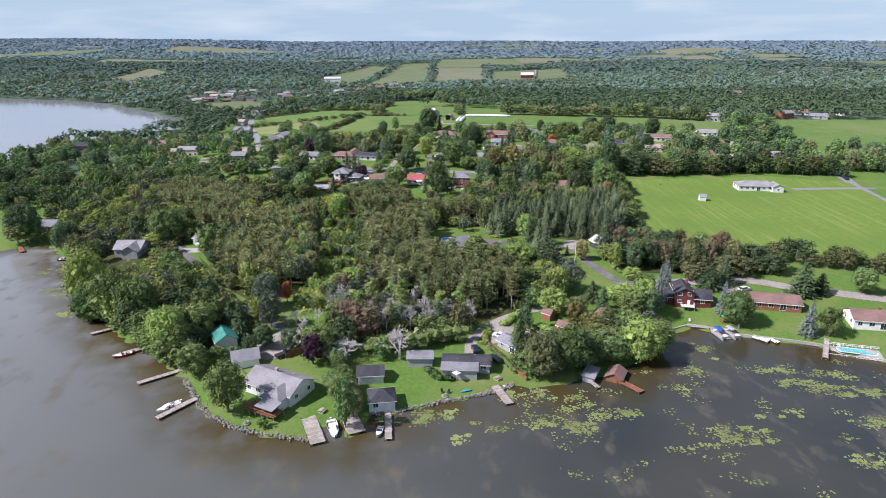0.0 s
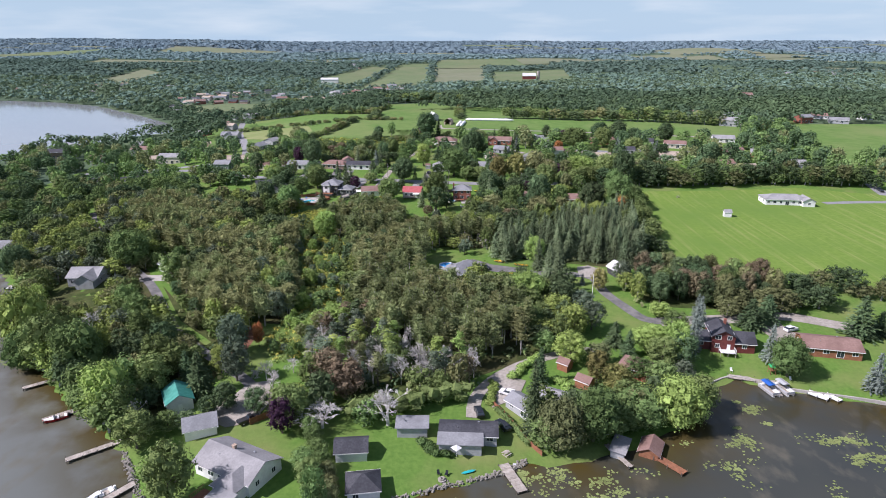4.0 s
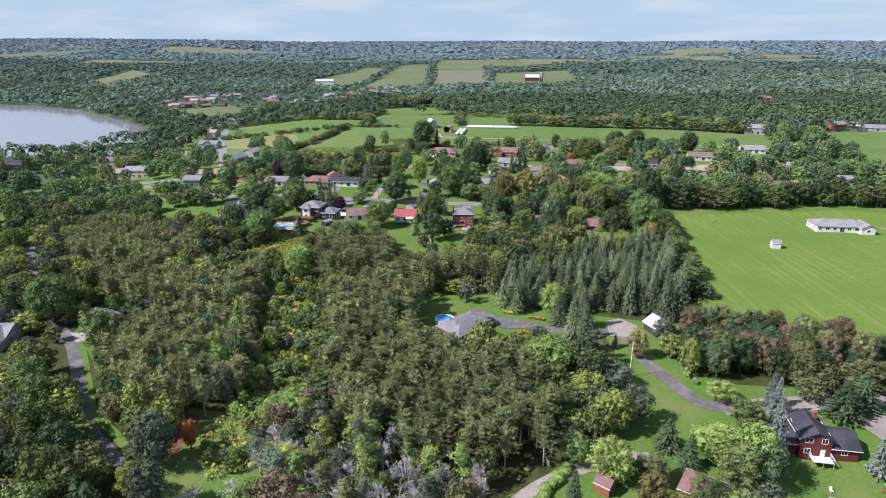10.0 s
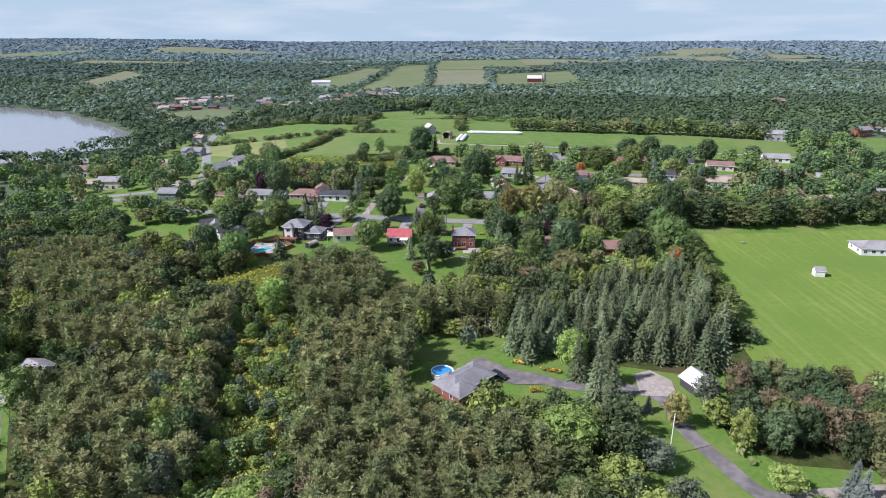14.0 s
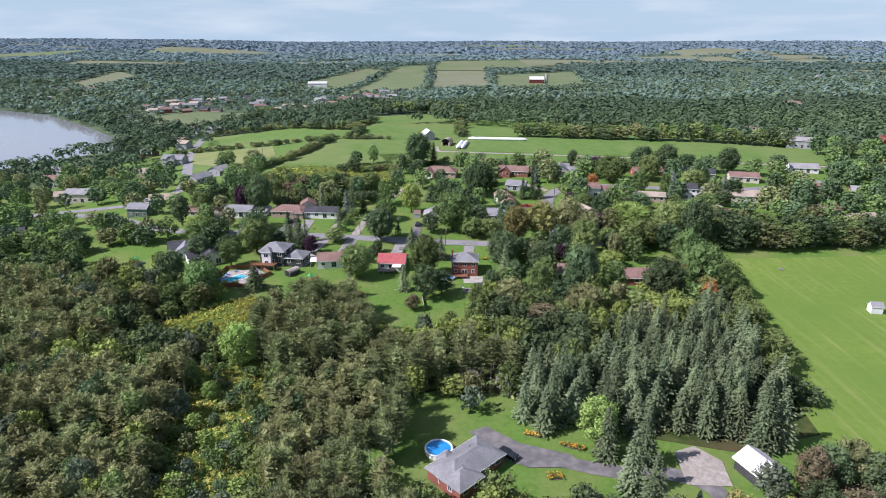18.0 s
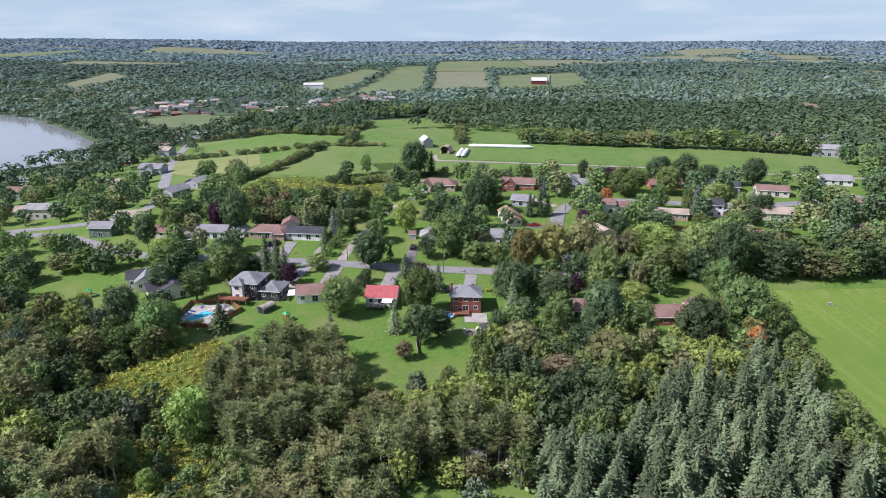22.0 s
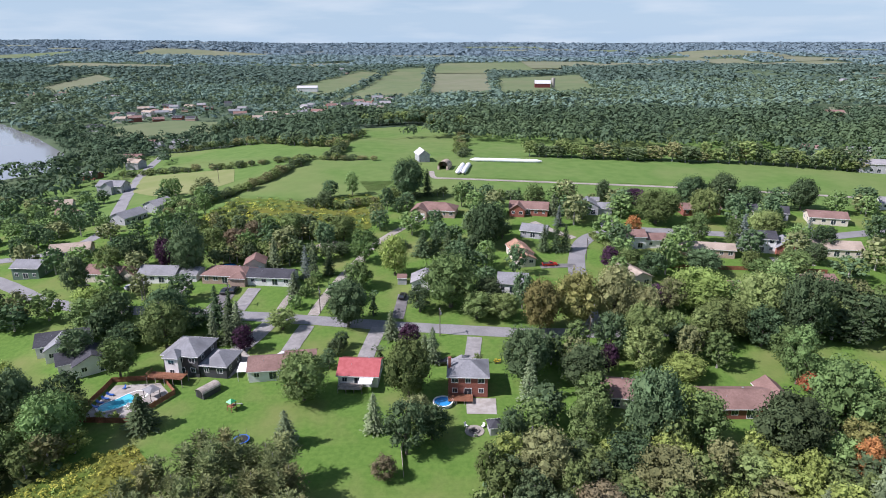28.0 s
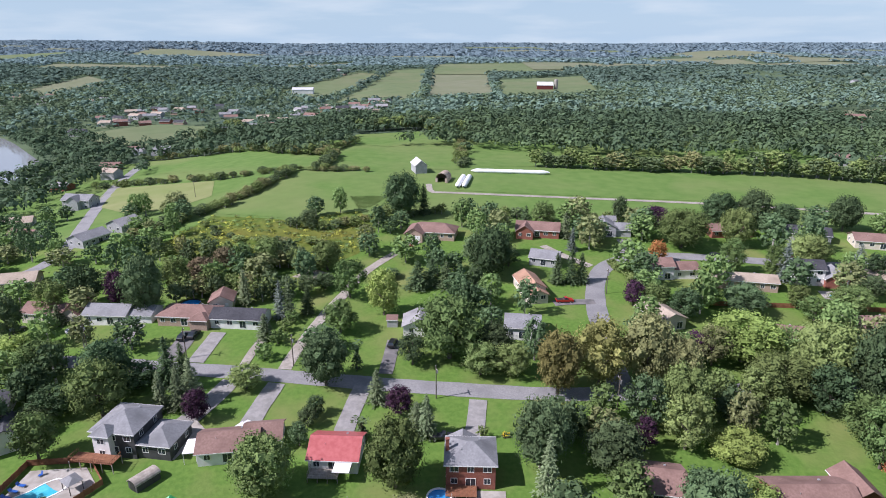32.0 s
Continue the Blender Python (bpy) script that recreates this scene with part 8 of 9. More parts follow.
def flower_bed(x, y, w, d, yaw, label):
    r = np.random.default_rng(int(abs(x * 13 + y)))
    n = int(w * d * 14)
    px, py = r.uniform(-w / 2, w / 2, n), r.uniform(-d / 2, d / 2, n)
    root = new("flower_bed")
    tagged(root, label, "flower bed")
    root.matrix_basis = pose(x, y, h(x, y) + 0.06, 0, 0, yaw)
    ls = [((a, b, 0.25), (0.25, 0.25, 0.25)) for a, b in zip(px, py)]
    part("foliage", soup("foliage", leaf_quads(r, ls, 4, 0.2), [M["leaf"]]), None, root)
    ls = [((a, b, 0.45), (0.22, 0.22, 0.12)) for a, b in zip(px[::2], py[::2])]
    part("blossoms", soup("blossoms", leaf_quads(r, ls, 4, 0.15), [M["flower"]]), None, root, "orange and yellow blossoms")
    part("soil", Geo().disc((0, 0), w / 2, d / 2, -0.2, 0.05, 16), M["bark"], root)


flower_bed(23.5, 262.0, 4.5, 1.6, -20, "orange flower bed below the spruces")
flower_bed(31.5, 257.8, 5.5, 1.5, -25, "yellow flower bed below the spruces")
flower_bed(26, 248.3, 3.2, 2.0, 0, "round bed of orange flowers on a lawn")
flower_bed(-33, 361.5, 4.0, 1.4, 8, "pale flower bed along a bungalow")
flower_bed(19.5, 372, 2.0, 1.6, 0, "white and yellow flowers beside a drive")


def ring_of_stones(x, y, rad, label):
    root = new("fire_pit")
    tagged(root, label, "fire pit")
    root.matrix_basis = pose(x, y, h(x, y) + 0.06)
    part("gravel_disc", Geo().disc((0, 0), rad, rad, -0.2, 0.06, 20), M["gravel"], root, "pale gravel")
    for i in range(12):
        a = 2 * math.pi * i / 12
        s = part("stone", stored("pitstone", lambda: Geo().add([(-0.28, -0.2, 0), (0.28, -0.2, 0), (0.28, 0.2, 0), (-0.28, 0.2, 0), (-0.2, -0.14, 0.3), (0.2, -0.14, 0.33), (0.2, 0.14, 0.3), (-0.2, 0.14, 0.27)], [(4, 5, 6, 7), (0, 1, 5, 4), (1, 2, 6, 5), (2, 3, 7, 6), (3, 0, 4, 7)]).mesh("stone", M["stone"])), None, root)
        s.matrix_basis = pose(rad * 0.45 * math.cos(a), rad * 0.45 * math.sin(a), 0.05, 0, 0, math.degrees(a) + 90)
    part("ash", Geo().disc((0, 0), rad * 0.35, rad * 0.35, 0.05, 0.1, 14), M["rubber"], root)


ring_of_stones(12, 343, 2.2, "round gravel seating place with a stone fire pit")
ring_of_stones(-48, 127.4, 0.9, "small round stone fire pit on a lawn")
ring_of_stones(0.5, 139.5, 0.9, "small stone fire pit by the shore")


def playset(x, y, yaw, label, slide):
    root = new("playset")
    tagged(root, label, "playset")
    root.matrix_basis = pose(x, y, h(x, y), 0, 0, yaw)
    for a in (-0.7, 0.7):
        for b in (-0.7, 0.7):
            part("post", Geo().box(a - 0.06, b - 0.06, -0.3, a + 0.06, b + 0.06, 2.4), M["redwood"], root)
    part("platform", Geo().box(-0.8, -0.8, 1.2, 0.8, 0.8, 1.28), M["redwood"], root)
    part("roof", Geo().add([(-0.9, -0.9, 2.4), (0.9, -0.9, 2.4), (0.9, 0.9, 2.4), (-0.9, 0.9, 2.4), (0, 0, 3.1)], [(0, 1, 4), (1, 2, 4), (2, 3, 4), (3, 0, 4), (0, 3, 2, 1)]), M["kidgreen"], root, "green peaked roof")
    part("slide", Geo().add([(0.8, -0.3, 1.2), (0.8, 0.3, 1.2), (3.0, 0.3, 0.1), (3.0, -0.3, 0.1), (0.8, -0.3, 1.32), (0.8, 0.3, 1.32), (3.0, 0.3, 0.2), (3.0, -0.3, 0.2)], [(0, 1, 2, 3), (4, 7, 6, 5), (0, 3, 7, 4), (1, 5, 6, 2), (2, 6, 7, 3)]), M[slide], root)


playset(-117, 370, 30, "garden playset with a blue slide", "blue")
playset(-45, 351, 60, "small garden playset with a white slide", "carwhite")
playset(92.5, 182.5, 0, "bright green garden slide at the sea wall", "kidgreen")


def table_set(x, y, yaw, label):
    root = new("garden_table")
    tagged(root, label, "table")
    root.matrix_basis = pose(x, y, h(x, y) + 0.1, 0, 0, yaw)
    part("tabletop", Geo().box(-0.8, -0.4, 0.7, 0.8, 0.4, 0.76), M["plank"], root)
    for s in (-1, 1):
        part("bench", Geo().box(-0.8, s * 0.75 - 0.13, 0.42, 0.8, s * 0.75 + 0.13, 0.47), M["plank"], root)
        part("leg", Geo().box(s * 0.6 - 0.05, -0.75, -0.2, s * 0.6 + 0.05, 0.75, 0.1).box(s * 0.6 - 0.05, -0.06, 0.1, s * 0.6 + 0.05, 0.06, 0.7), M["plank"], root)


table_set(16, 332.5, 20, "weathered picnic table beside a pavilion")
table_set(15, 147.5, 40, "garden table by the shore path")
table_set(-30.5, 132, 60, "picnic table on a dock terrace")
table_set(131, 362, 10, "low trailer-like bench at the field edge")


def chair(x, y, yaw, paint, label):
    root = new("garden_chair")
    tagged(root, label, "chair", "garden chairs")
    root.matrix_basis = pose(x, y, h(x, y) + 0.08, 0, 0, yaw)
    part("seat", stored(("cs", paint), lambda: Geo().box(-0.3, -0.3, 0.36, 0.3, 0.3, 0.41).mesh("seat", M[paint])), None, root)
    part("backrest", stored(("cb", paint), lambda: Geo().add([(-0.3, 0.3, 0.41), (0.3, 0.3, 0.41), (0.3, 0.52, 1.0), (-0.3, 0.52, 1.0), (-0.3, 0.35, 0.41), (0.3, 0.35, 0.41), (0.3, 0.57, 1.0), (-0.3, 0.57, 1.0)], [(0, 1, 2, 3), (4, 7, 6, 5), (0, 3, 7, 4), (1, 5, 6, 2), (3, 2, 6, 7)]).mesh("backrest", M[paint])), None, root)
    for a in (-0.26, 0.26):
        for b in (-0.26, 0.26):
            part("leg", stored(("cl", paint), lambda: Geo().box(-0.03, -0.03, -0.1, 0.03, 0.03, 0.36).mesh("leg", M[paint])), None, root).location = (a, b, 0)


for x, y, yaw, p_, lab in ((10.2, 344.5, 40, "carwhite", "white garden chair by a fire pit"), (13.9, 344.3, -40, "carwhite", "white garden chair by a fire pit"), (12.0, 341.0, 180, "carwhite", "white garden chair by a fire pit"), (-0.2, 140.8, 20, "carblack", "dark garden chair by the shore"), (1.4, 140.6, -20, "carblack", "dark garden chair by the shore"),
                           (82, 184, 0, "carwhite", "white chair on a lakeside lawn"), (96, 179, 0, "carwhite", "white chair on a lakeside lawn"), (-70, 352, 30, "carwhite", "white lounge chair by a pool"), (-75, 360, -30, "blue", "blue lounge chair by a pool"), (121, 166.8, 0, "carwhite", "white chair by a pool"), (127, 165, 0, "carwhite", "white chair by a pool"), (16.5, 143.8, 0, "carwhite", "white chair on a dock")):
    chair(x, y, yaw, p_, lab)


# a trampoline on the lawn
def trampoline(x, y, label):
    root = new("trampoline")
    tagged(root, label, "trampoline")
    root.matrix_basis = pose(x, y, h(x, y), 0, 0, 12)
    part("mat", Geo().disc((0, 0), 1.45, 1.45, 0.72, 0.8, 20), M["rubber"], root, "black jumping mat")
    ring = [(1.75 * math.cos(a * math.pi / 10), 1.75 * math.sin(a * math.pi / 10)) for a in range(20)]
    inner = [(p * 0.82, q * 0.82) for p, q in ring]
    part("pad", Geo().add([(p, q, 0.86) for p, q in ring] + [(p, q, 0.86) for p, q in inner] + [(p, q, 0.74) for p, q in ring],
                          [(i, (i + 1) % 20, 20 + (i + 1) % 20, 20 + i) for i in range(20)] + [(i, 40 + i, 40 + (i + 1) % 20, (i + 1) % 20) for i in range(20)]), M["blue"], root, "blue padded rim")
    for i in range(6):
        p, q = ring[i * 3]
        part("leg", Geo().tube((p, q, -0.1), (p, q, 2.3), 0.035, 0.03, 6), M["metal"], root)


trampoline(-39, 339, "round trampoline with a blue padded rim on a lawn")

# ---------------------------------------------------------------- woods in one mesh
def joined(name, items, label, seed, share=0.6, grow=1.3):
    """Trees too many to count: the same crowns, turned and sized, in one mesh with their trunks."""
    r = np.random.default_rng(seed)
    mats = sorted({i[5] for i in items})
    slot = {m: k for k, m in enumerate(mats)}
    px, py = np.array([i[1] for i in items]), np.array([i[2] for i in items])
    pz = land(px, py)
    out, idx = [], []
    for (key, x, y, hh, ww, leaf), z in zip(items, pz):
        k = KINDS[key]
        q, nc = QUADS[k[2].name]
        core, q = q[:nc], q[nc:]
        q = q[r.random(len(q)) < share]
        a = r.uniform(0, 6.28)
        c = q.mean(1, keepdims=True)
        q = np.concatenate([core, c + (q - c) * grow]) if nc else c + (q - c) * grow
        R = np.array([[math.cos(a), -math.sin(a), 0], [math.sin(a), math.cos(a), 0], [0, 0, 1]])
        q = (q @ R.T) * np.array([ww / k[4], ww / k[4], hh / k[3]]) + np.array([x, y, z])
        out.append(q)
        idx.append(np.full(len(q), slot[leaf]))
        t = 0.17 * ww / 8 + 0.05
        c4 = [(t, t), (-t, t), (-t, -t), (t, -t)]
        tr = np.array([[(x + c4[i][0], y + c4[i][1], z - 0.5), (x + c4[i - 1][0], y + c4[i - 1][1], z - 0.5), (x + c4[i - 1][0] * 0.4, y + c4[i - 1][1] * 0.4, z + hh * 0.7), (x + c4[i][0] * 0.4, y + c4[i][1] * 0.4, z + hh * 0.7)] for i in range(4)])
        out.append(tr)
        idx.append(np.full(4, len(mats)))
    me = soup(name, np.concatenate(out), [M[m] for m in mats] + [M["greybark"]], np.concatenate(idx))
    return tagged(new(name, me), label, "trees", kind="stuff")


def clear_of(px, py, polys, planted, pad=0.3):
    ok = np.ones(len(px), bool)
    for p in polys:
        ok &= ~inside(p, px, py)
    for a, b, w in planted:
        ok &= np.hypot(px - a, py - b) > pad * w + 1.5
    return ok


fill = scatter(BIG_WOOD, 5.6, 900)
fx, fy = np.array([p[0] for p in fill]), np.array([p[1] for p in fill])
ok = clear_of(fx, fy, CLEARINGS + [w[1] for w in WOODS], PLANTED[:LONE]) & ~inside(LAKE, fx, fy)
PINES = [[(-96, 236), (-90, 247), (-83, 247), (-72, 252), (-56, 246), (-49, 228), (-48, 212), (-54, 204), (-63, 204), (-72, 207), (-82, 216)],
         [(-122, 284), (-109, 292), (-78, 280), (-62, 286), (-57, 268), (-66, 260), (-80, 256), (-91, 258), (-111, 268)],
         [(-161, 331), (-151, 347), (-135, 352), (-105, 331), (-92, 308), (-102, 296), (-120, 293), (-143, 305)],
         [(-30, 236), (-25, 250), (-16, 256), (-16, 280), (-32, 282), (-38, 262), (-32, 246)]]
for p in PINES:
    ok &= ~inside(p, fx, fy)
items = []
for x, y in zip(fx[ok], fy[ok]):
    tone = math.sin(x / 9.0 + 1) + math.sin(y / 11.0 + x / 17.0) + random.uniform(-1.3, 1.3)
    leaf = "leaf_dark" if tone < -0.9 else ("leaf" if tone < 0.5 else ("leaf_light" if tone < 1.3 else random.choice(("leaf_olive", "leaf_grey", "leaf_light"))))
    if x < -45 and random.random() < 0.45:
        leaf = random.choice(("leaf_light", "leaf_olive", "leaf_grey", "leaf"))
    items.append(("broad%d" % random.randrange(5), x, y, random.uniform(5.0, 11.5), random.uniform(5, 9.5), leaf))
joined("woodland_trees", items, "dense mixed woodland of broadleaf trees", 5, 0.36, 1.22)
items = []
for i, p in enumerate(PINES):
    for x, y in scatter(p, 3.7, 920 + i, 0.6):
        if bool(clear_of(np.array([x]), np.array([y]), [], PLANTED[:LONE])[0]):
            if random.random() < (0.12 if i == 3 else 0.3):
                items.append(("broad%d" % random.randrange(5), x, y, random.uniform(7, 11.5), random.uniform(5, 7.5), random.choice(("leaf", "leaf_dark", "leaf_dark", "leaf_grey", "leaf_olive"))))
                continue
            items.append(("pine%d" % random.randrange(3), x, y, 11.5 + 1.2 * math.sin(x / 8.0 + y / 13.0) + random.uniform(-1.6, 1.0), random.uniform(4.6, 6.8), random.choice(("leaf_needle", "leaf_needle", "leaf_needle", "leaf_pine", "leaf_pine", "leaf_needle"))))
joined("pine_wood", items, "dense plantation of slender olive-brown pines", 7, 0.55, 1.15)


items = []
for k, p in enumerate((CLEARINGS[14], CLEARINGS[4])):
    for x, y in scatter(p, 5.2, 940 + k, 0.7):
        if random.random() < 0.8:
            items.append(("broad%d" % random.randrange(5), x, y, random.uniform(2.2, 5.2), random.uniform(2.4, 4.6), random.choice(("leaf", "leaf_light", "leaf_olive", "leaf_grey", "leaf_dark", "leaf"))))
joined("meadow_shrubs", items, "young trees and shrubs overgrowing the meadow", 8, 0.10, 2.0)


def row_of(pts, sp, kinds, hh, ww, leaves, seed, wide=1.5):
    r = np.random.default_rng(seed)
    res = []
    line = bend(pts, sp)
    for q in line:
        res.append((kinds[r.integers(len(kinds))], q.x + r.normal(scale=wide), q.y + r.normal(scale=wide), hh * r.uniform(0.6, 1.3), ww * r.uniform(0.75, 1.3), leaves[r.integers(len(leaves))]))
    return res


B5 = tuple("broad%d" % i for i in range(5))
hedges, near_hedges = [], []
for k, (pts, sp, hh, ww) in enumerate((
        ([(-122, 498), (-102, 530), (-90, 556), (-80, 598)], 3.2, 4.2, 5.0),
        ([(-205, 628), (-150, 608), (-122, 597), (-90, 601), (-66, 601), (-40, 599)], 3.6, 3.2, 4.4),
        ([(-66, 606), (-63, 625), (-64, 645), (-72, 660), (-62, 690), (-58, 700)], 4.5, 4.5, 5.5),
        ([(17, 612), (17, 640), (18, 680), (19, 700)], 4.0, 4.5, 5.0),
        ([(60, 612), (90, 606), (127, 600), (160, 592), (190, 587), (225, 576), (245, 570)], 5.5, 9.5, 9.5),
        ([(-226, 728), (-180, 720), (-142, 710), (-100, 670), (-66, 650)], 6.0, 5.5, 7.0),
        ([(-20, 515), (0, 519), (20, 517), (45, 511), (70, 513), (100, 508), (140, 505)], 6.5, 4.5, 5.0),
        ([(-100, 470), (-85, 468), (-68, 463), (-50, 462), (-40, 456)], 3.2, 7.0, 5.0),
        ([(-78, 436), (-66, 438), (-54, 437), (-44, 436)], 2.6, 6.5, 5.0),
        ([(-60, 505), (-45, 500), (-30, 505), (-20, 520)], 6.5, 3.6, 4.5),
        ([(-95, 505), (-80, 490), (-60, 485), (-40, 480)], 8.0, 2.6, 4.0),
        ([(-64, 764), (-16, 778), (24, 730)], 6.0, 9.0, 9.0),
        ([(-210, 800), (-190, 850), (-235, 950)], 7.0, 9.0, 9.0),
        ([(114, 384), (150, 384), (185, 388), (230, 384), (250, 380)], 5.0, 10.0, 9.0),
        ([(118, 396), (150, 396), (190, 400), (230, 400)], 5.0, 9.0, 9.0),
        ([(124, 232), (145, 232), (165, 224), (190, 214), (215, 206)], 4.2, 6.5, 6.5),
        ([(92, 216), (110, 218), (130, 222)], 4.5, 6.0, 7.0))):
    (hedges if k < 13 else near_hedges).extend(row_of(pts, sp * 0.8, B5, hh * 1.15, ww * 1.3, ("leaf", "leaf_dark", "leaf", "leaf_dark", "leaf_olive"), 300 + k))
shore_trees = row_of([(-196, 266), (-178, 270), (-166, 257), (-150, 238), (-136, 220), (-126, 203), (-107, 181.5), (-93, 168.5), (-85, 161.5), (-78, 156)], 4.6, B5, 9.5, 9.0, ("leaf", "leaf_dark", "leaf_light", "leaf", "leaf_light", "leaf_olive"), 350, 1.0)
shore_trees += row_of([(24, 150), (34, 152.5), (44, 157), (56, 164), (66, 173)], 5.0, B5, 8.5, 8.0, ("leaf", "leaf_dark", "leaf", "leaf_olive"), 351, 1.2)
joined("shore_trees", shore_trees, "leafy trees overhanging the lake shore", 16, 0.4, 1.3)
joined("hedgerow_trees", near_hedges, "tall leafy trees along the field edge", 9, 0.34, 1.25)
joined("hedgerow_trees", hedges, "hedgerow trees and shrubs between the fields", 6, 0.10, 2.0)


# ---------------------------------------------------------------- far woods
def blob_trees(name, px, py, mats, quads, size, hh, ww, label, seed, flat=0.42, upward=0.25):
    """Far trees, too many to count, in one mesh."""
    r = np.random.default_rng(seed)
    n = len(px)
    pz = land(px, py)
    swell = 1 + 0.22 * np.sin(px / 31.0 + py / 57.0) * np.sin(py / 23.0 - px / 71.0)
    th, tw = hh * swell * r.uniform(0.65, 1.25, n), ww * swell * r.uniform(0.7, 1.35, n)
    d = r.normal(size=(n, quads, 3))
    d /= np.linalg.norm(d, axis=2, keepdims=True)
    d[:, :, 2] = np.where(d[:, :, 2] < -0.25, -d[:, :, 2], d[:, :, 2])
    lump = 0.84 + 0.24 * np.sin(d[:, :, 0:1] * 5 + r.uniform(0, 6, (n, 1, 1))) * np.sin(d[:, :, 1:2] * 5 + r.uniform(0, 6, (n, 1, 1))) + r.uniform(-0.12, 0.12, (n, quads, 1))
    rad = np.stack([tw / 2, tw / 2, th * flat], -1)[:, None, :]
    c = np.stack([px, py, pz + th * (1 - flat)], -1)[:, None, :]
    p = (c + rad * d * lump).reshape(-1, 3)
    nr = (d + np.array([0, 0, upward]) + r.normal(scale=0.10, size=d.shape)).reshape(-1, 3)
    nr /= np.linalg.norm(nr, axis=1, keepdims=True)
    t = np.cross(nr, r.normal(size=nr.shape))
    t /= np.linalg.norm(t, axis=1, keepdims=True)
    b = np.cross(nr, t)
    s = (np.repeat(tw / ww, quads) * size)[:, None] * r.uniform(0.7, 1.2, (n * quads, 1))
    q = np.stack([p - t * s, p - b * s * 0.8, p + t * s, p + b * s * 0.8], 1)
    pick = (np.sin(px / 61.0 + 1.7) + np.sin(py / 47.0) + np.sin((px + py) / 113.0) + r.normal(scale=1.0, size=n))
    ki = np.clip(((pick + 3) / 6 * len(mats)).astype(int), 0, len(mats) - 1)
    return tagged(new(name, soup(name, q, [M[m] for m in mats], np.repeat(ki, quads))), label, "trees", kind="stuff")


def strewn(y0, y1, sp, seed, side=0.80, pad=70):
    """Points about sp apart over the land between two distances, as wide as the valley opens."""
    r = np.random.default_rng(seed)
    xm = side * y1 + pad
    ix, iy = np.meshgrid(np.arange(-xm, xm, sp), np.arange(y0, y1, sp * 0.87))
    ix = ix + (np.arange(ix.shape[0]) % 2)[:, None] * sp / 2
    px, py = ix.ravel() + r.normal(scale=sp * 0.38, size=ix.size), iy.ravel() + r.normal(scale=sp * 0.38, size=ix.size)
    ok = (np.abs(px) < side * py + pad) & ~inside(LAKE, px, py)
    for p in COVER:
        if max(q[1] for q in p) > y0 - 5 and min(q[1] for q in p) < y1 + 5:
            ok &= ~inside(p, px, py)
    for line, w in ROADS:
        if max(q[1] for q in line) > y0:
            m = np.where(ok)[0]
            ok[m] &= off_line(line[::2], px[m], py[m]) > w / 2 + 4
    return px[ok], py[ok], r


def near_house(px, py, gap):
    ok = np.ones(len(px), bool)
    for a, b, rad in HOUSES:
        ok &= (np.hypot(px - a, py - b) > rad + gap) & ~((np.abs(px - a) < rad * 0.8) & (py < b) & (py > b - rad - 7))
    return ok


# garden trees round the houses
px, py, r = strewn(398, 545, 11.0, 41, 0.8, 30)
keep = near_house(px, py, 3.0) & (r.random(len(px)) < np.where(px < -125, 0.75, np.where(px > 150, 0.92, np.where(px > 60, 0.85, 0.7)))) & clear_of(px, py, [], PLANTED[:LONE], 0.5)
joined("garden_trees", [(B5[i % 5], a, b, r.uniform(7, 13) + (2.0 if a > 55 else 0.0), r.uniform(7, 11.5) + (1.5 if a > 55 else 0.0), ("leaf_dark", "leaf_dark", "leaf", "leaf_dark", "leaf", "leaf_olive")[i % 6]) for i, (a, b) in enumerate(zip(px[keep], py[keep]))], "garden trees among the houses", 42, 0.16, 1.7)
px, py, r = strewn(326, 400, 7.4, 45, 0.8, 30)
YARD = [(24, 336), (60, 352), (100, 360), (118, 394), (52, 383), (24, 378), (20, 350)]
keep = near_house(px, py, 2.0) & ((px < -104) | (px > 118) & (py > 384) | inside(YARD, px, py) | ((px < -72) & (py > 372) & (py < 394))) & clear_of(px, py, [[(60, 352), (92, 356), (96, 370), (62, 368)], CLEARINGS[6], [(-142, 392), (-98, 392), (-100, 366), (-112, 354), (-140, 360)]], []) & (r.random(len(px)) < 0.8) & clear_of(px, py, [BIG_WOOD], PLANTED[:LONE], 0.5)
joined("garden_trees", [(B5[i % 5], a, b, r.uniform(7, 12), r.uniform(7, 11), ("leaf", "leaf_dark", "leaf", "leaf", "leaf_dark", "leaf_dark", "leaf_olive")[i % 7]) for i, (a, b) in enumerate(zip(px[keep], py[keep]))], "garden trees by the lake lane", 46, 0.26, 1.4)
fr = np.random.default_rng(91)
for i in range(30):
    y = float(fr.uniform(1650, 4000))
    x = float(fr.uniform(-0.72, 0.72)) * y
    a, b, c = float(fr.uniform(60, 240)), float(fr.uniform(60, 170)), float(fr.uniform(-40, 40))
    if not bool(inside(LAKE, np.array([x]), np.array([y]))[0]):
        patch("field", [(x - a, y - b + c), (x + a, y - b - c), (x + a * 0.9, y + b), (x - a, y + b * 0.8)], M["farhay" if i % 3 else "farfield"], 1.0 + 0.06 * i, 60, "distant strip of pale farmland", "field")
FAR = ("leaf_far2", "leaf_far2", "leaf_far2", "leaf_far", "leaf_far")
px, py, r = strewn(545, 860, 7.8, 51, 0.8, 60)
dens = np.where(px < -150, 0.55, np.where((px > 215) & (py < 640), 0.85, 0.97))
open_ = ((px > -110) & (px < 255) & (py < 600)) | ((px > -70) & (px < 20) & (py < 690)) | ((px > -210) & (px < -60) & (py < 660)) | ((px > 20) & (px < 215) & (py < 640))
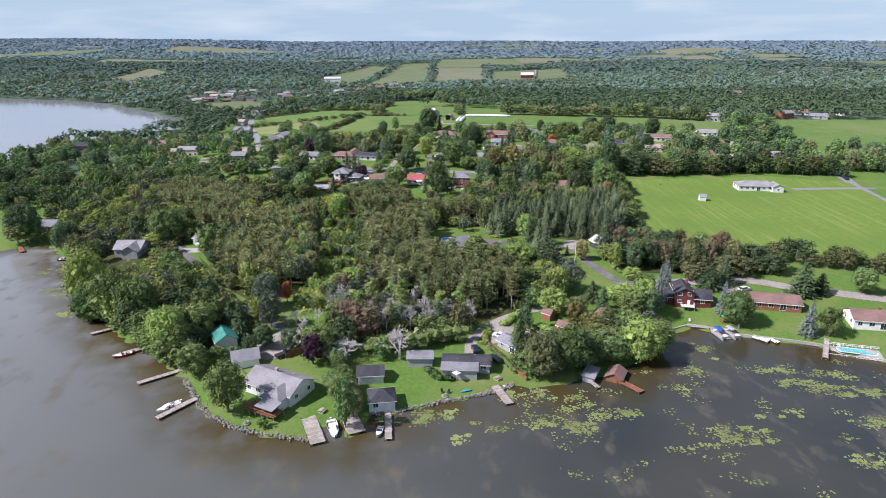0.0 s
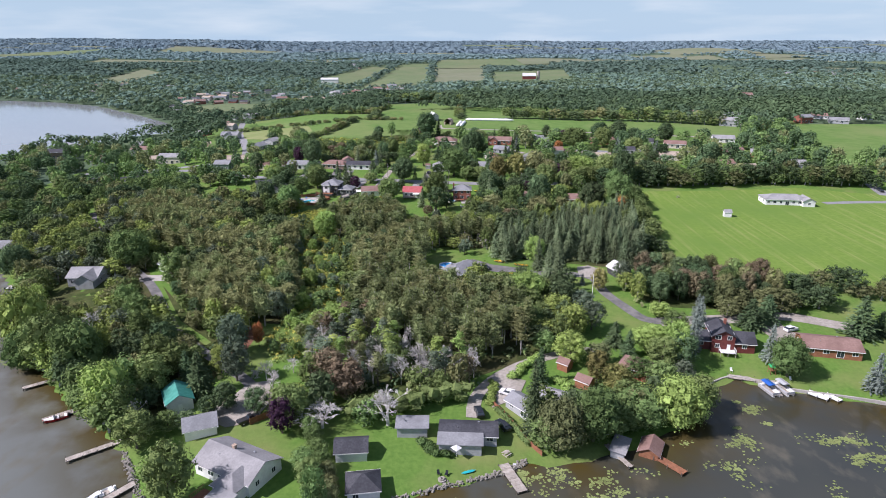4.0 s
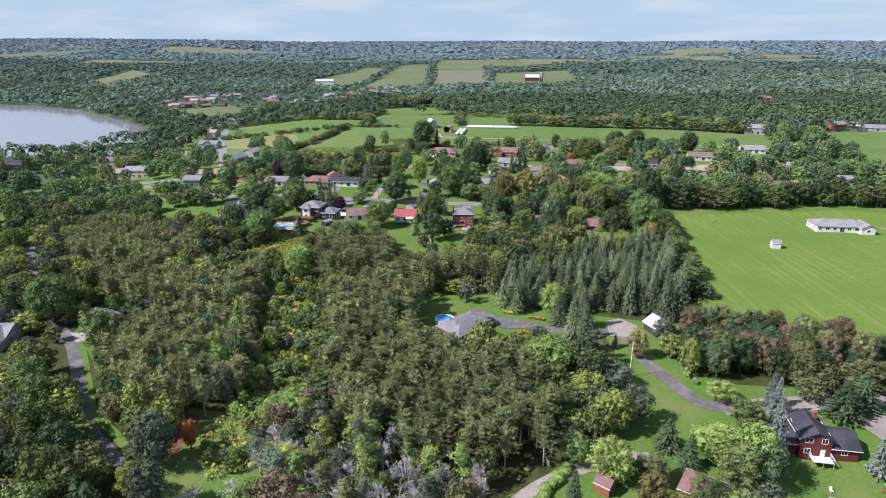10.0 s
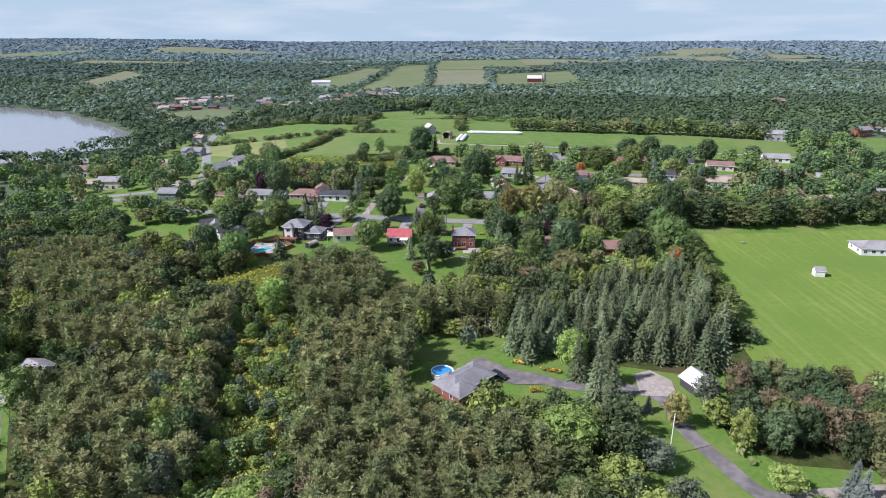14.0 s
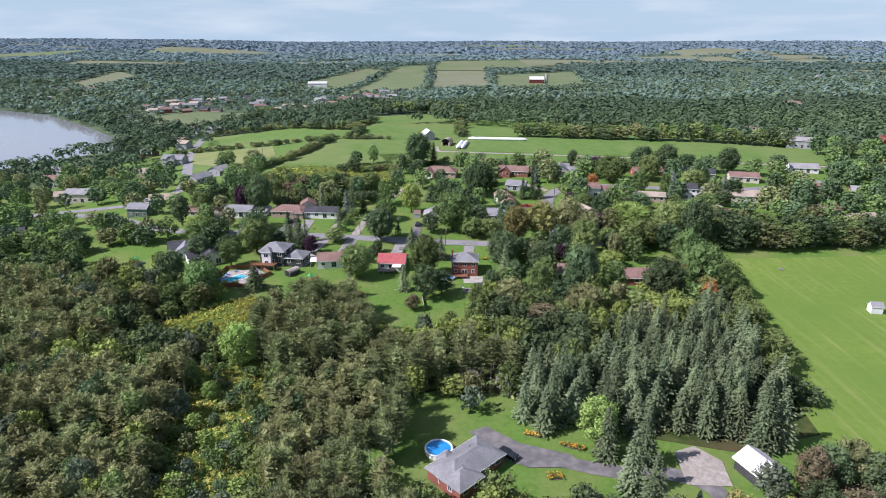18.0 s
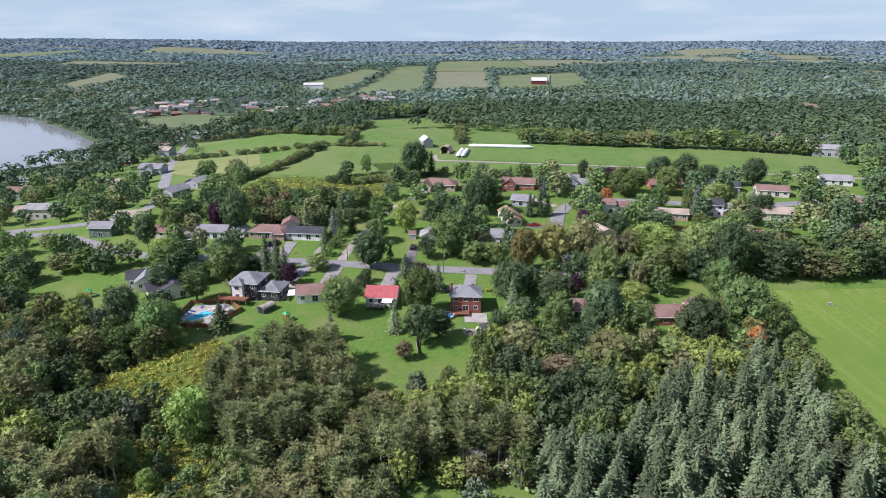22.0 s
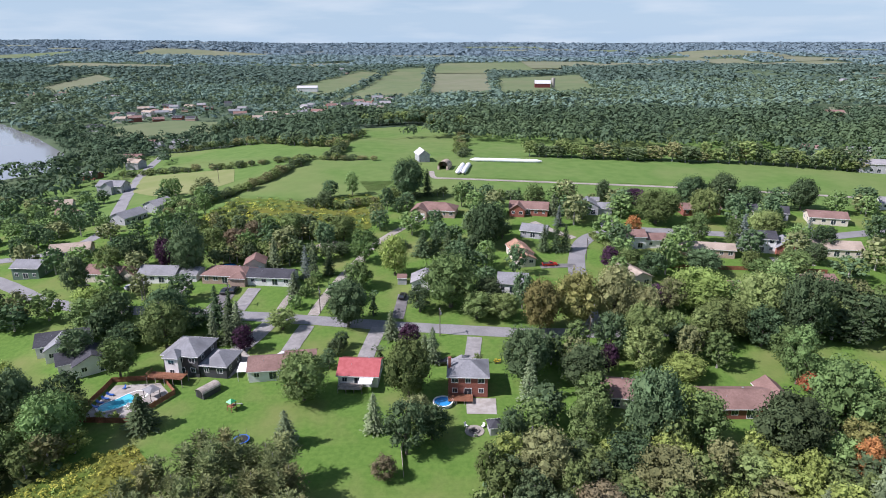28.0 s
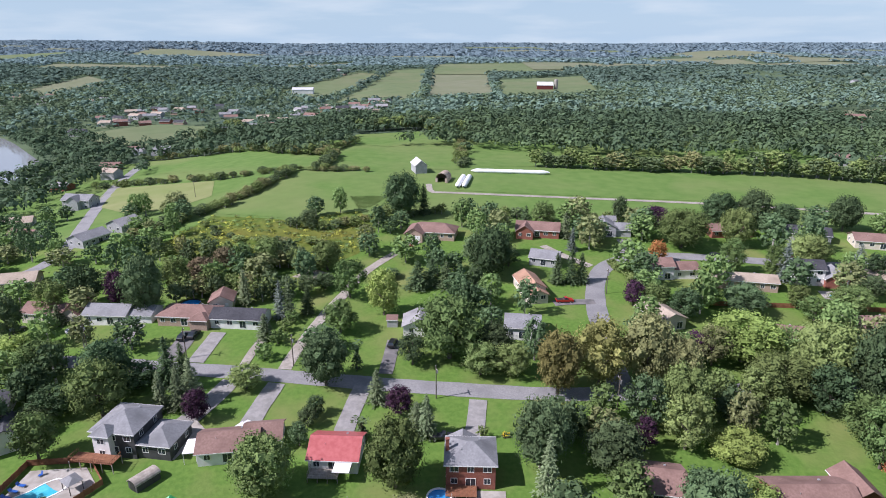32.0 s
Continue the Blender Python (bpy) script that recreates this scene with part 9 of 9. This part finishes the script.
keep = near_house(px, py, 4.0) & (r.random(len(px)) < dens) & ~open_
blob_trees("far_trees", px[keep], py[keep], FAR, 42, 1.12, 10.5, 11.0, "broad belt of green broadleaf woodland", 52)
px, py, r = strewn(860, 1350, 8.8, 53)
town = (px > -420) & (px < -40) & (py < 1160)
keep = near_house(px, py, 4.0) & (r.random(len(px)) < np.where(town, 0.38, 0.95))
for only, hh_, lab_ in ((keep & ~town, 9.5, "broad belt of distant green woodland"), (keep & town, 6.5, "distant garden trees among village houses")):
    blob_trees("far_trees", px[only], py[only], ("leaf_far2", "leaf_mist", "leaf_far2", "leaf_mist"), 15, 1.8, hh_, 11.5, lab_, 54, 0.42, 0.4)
# each farther band of woods takes leaves with more haze painted in
for y0_, y1_, sp_, mat_, n_, size_, hh_, ww_, lab_, seed_ in ((1350, 1900, 12.5, "leaf_mist", 10, 2.9, 9.0, 15.0, "distant wooded country with clearings", 56), (1900, 2600, 17.0, "leaf_dale_haze", 8, 4.0, 9.0, 21.0, "far wooded country under painted grey haze", 57),
                                                         (2600, 4700, 30.0, "leaf_hill_haze", 7, 8.0, 6.0, 37.0, "distant wooded hills under painted blue haze", 58)):
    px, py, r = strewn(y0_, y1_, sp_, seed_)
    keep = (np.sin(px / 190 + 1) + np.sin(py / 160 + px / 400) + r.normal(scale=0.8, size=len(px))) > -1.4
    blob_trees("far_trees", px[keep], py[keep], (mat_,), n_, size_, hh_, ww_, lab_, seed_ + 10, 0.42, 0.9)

# undergrowth of the open meadows
def tufts(name, polys, sp, mats, hh, ww, quads, size, label, seed, spare=()):
    r = np.random.default_rng(seed)
    xs, ys = [], []
    for i, p in enumerate(polys):
        pts = scatter(p, sp, seed + i, 0.9)
        xs += [q[0] for q in pts]
        ys += [q[1] for q in pts]
    xs, ys = np.array(xs), np.array(ys)
    ok = ~inside(LAKE, xs, ys) & near_house(xs, ys, 0.5)
    for p in spare:
        ok &= ~inside(p, xs, ys)
    xs, ys = xs[ok], ys[ok]
    return blob_trees(name, xs, ys, mats, quads, size, hh, ww, label, seed, 0.5)


tufts("meadow_plants", [CLEARINGS[14], CLEARINGS[4]], 1.6, ("leaf_olive", "leaf_light", "leaf", "leaf_light", "goldenrod", "leaf"), 1.1, 1.9, 12, 0.26, "overgrown weeds and shrubs on the meadow", 71)
tufts("meadow_plants", [CLEARINGS[15], [(-60, 284), (-48, 292), (-40, 286), (-46, 276)]], 1.5, ("goldenrod", "leaf_light", "goldenrod", "goldenrod"), 1.1, 1.8, 14, 0.22, "yellow goldenrod among the trees", 72)
tufts("meadow_plants", [[(-108, 478), (-98, 522), (-60, 512), (-28, 528), (-22, 500), (-26, 474), (-39, 458), (-70, 465)]], 3.4, ("leaf_olive", "goldenrod", "leaf", "leaf", "leaf_dark"), 1.2, 2.8, 16, 0.30, "rough meadow plants and low shrubs", 73)
tufts("undergrowth", [BIG_WOOD], 3.6, ("leaf_dark", "leaf", "leaf_olive", "leaf_dark"), 1.6, 3.4, 8, 0.55, "low undergrowth below the trees", 75, CLEARINGS)
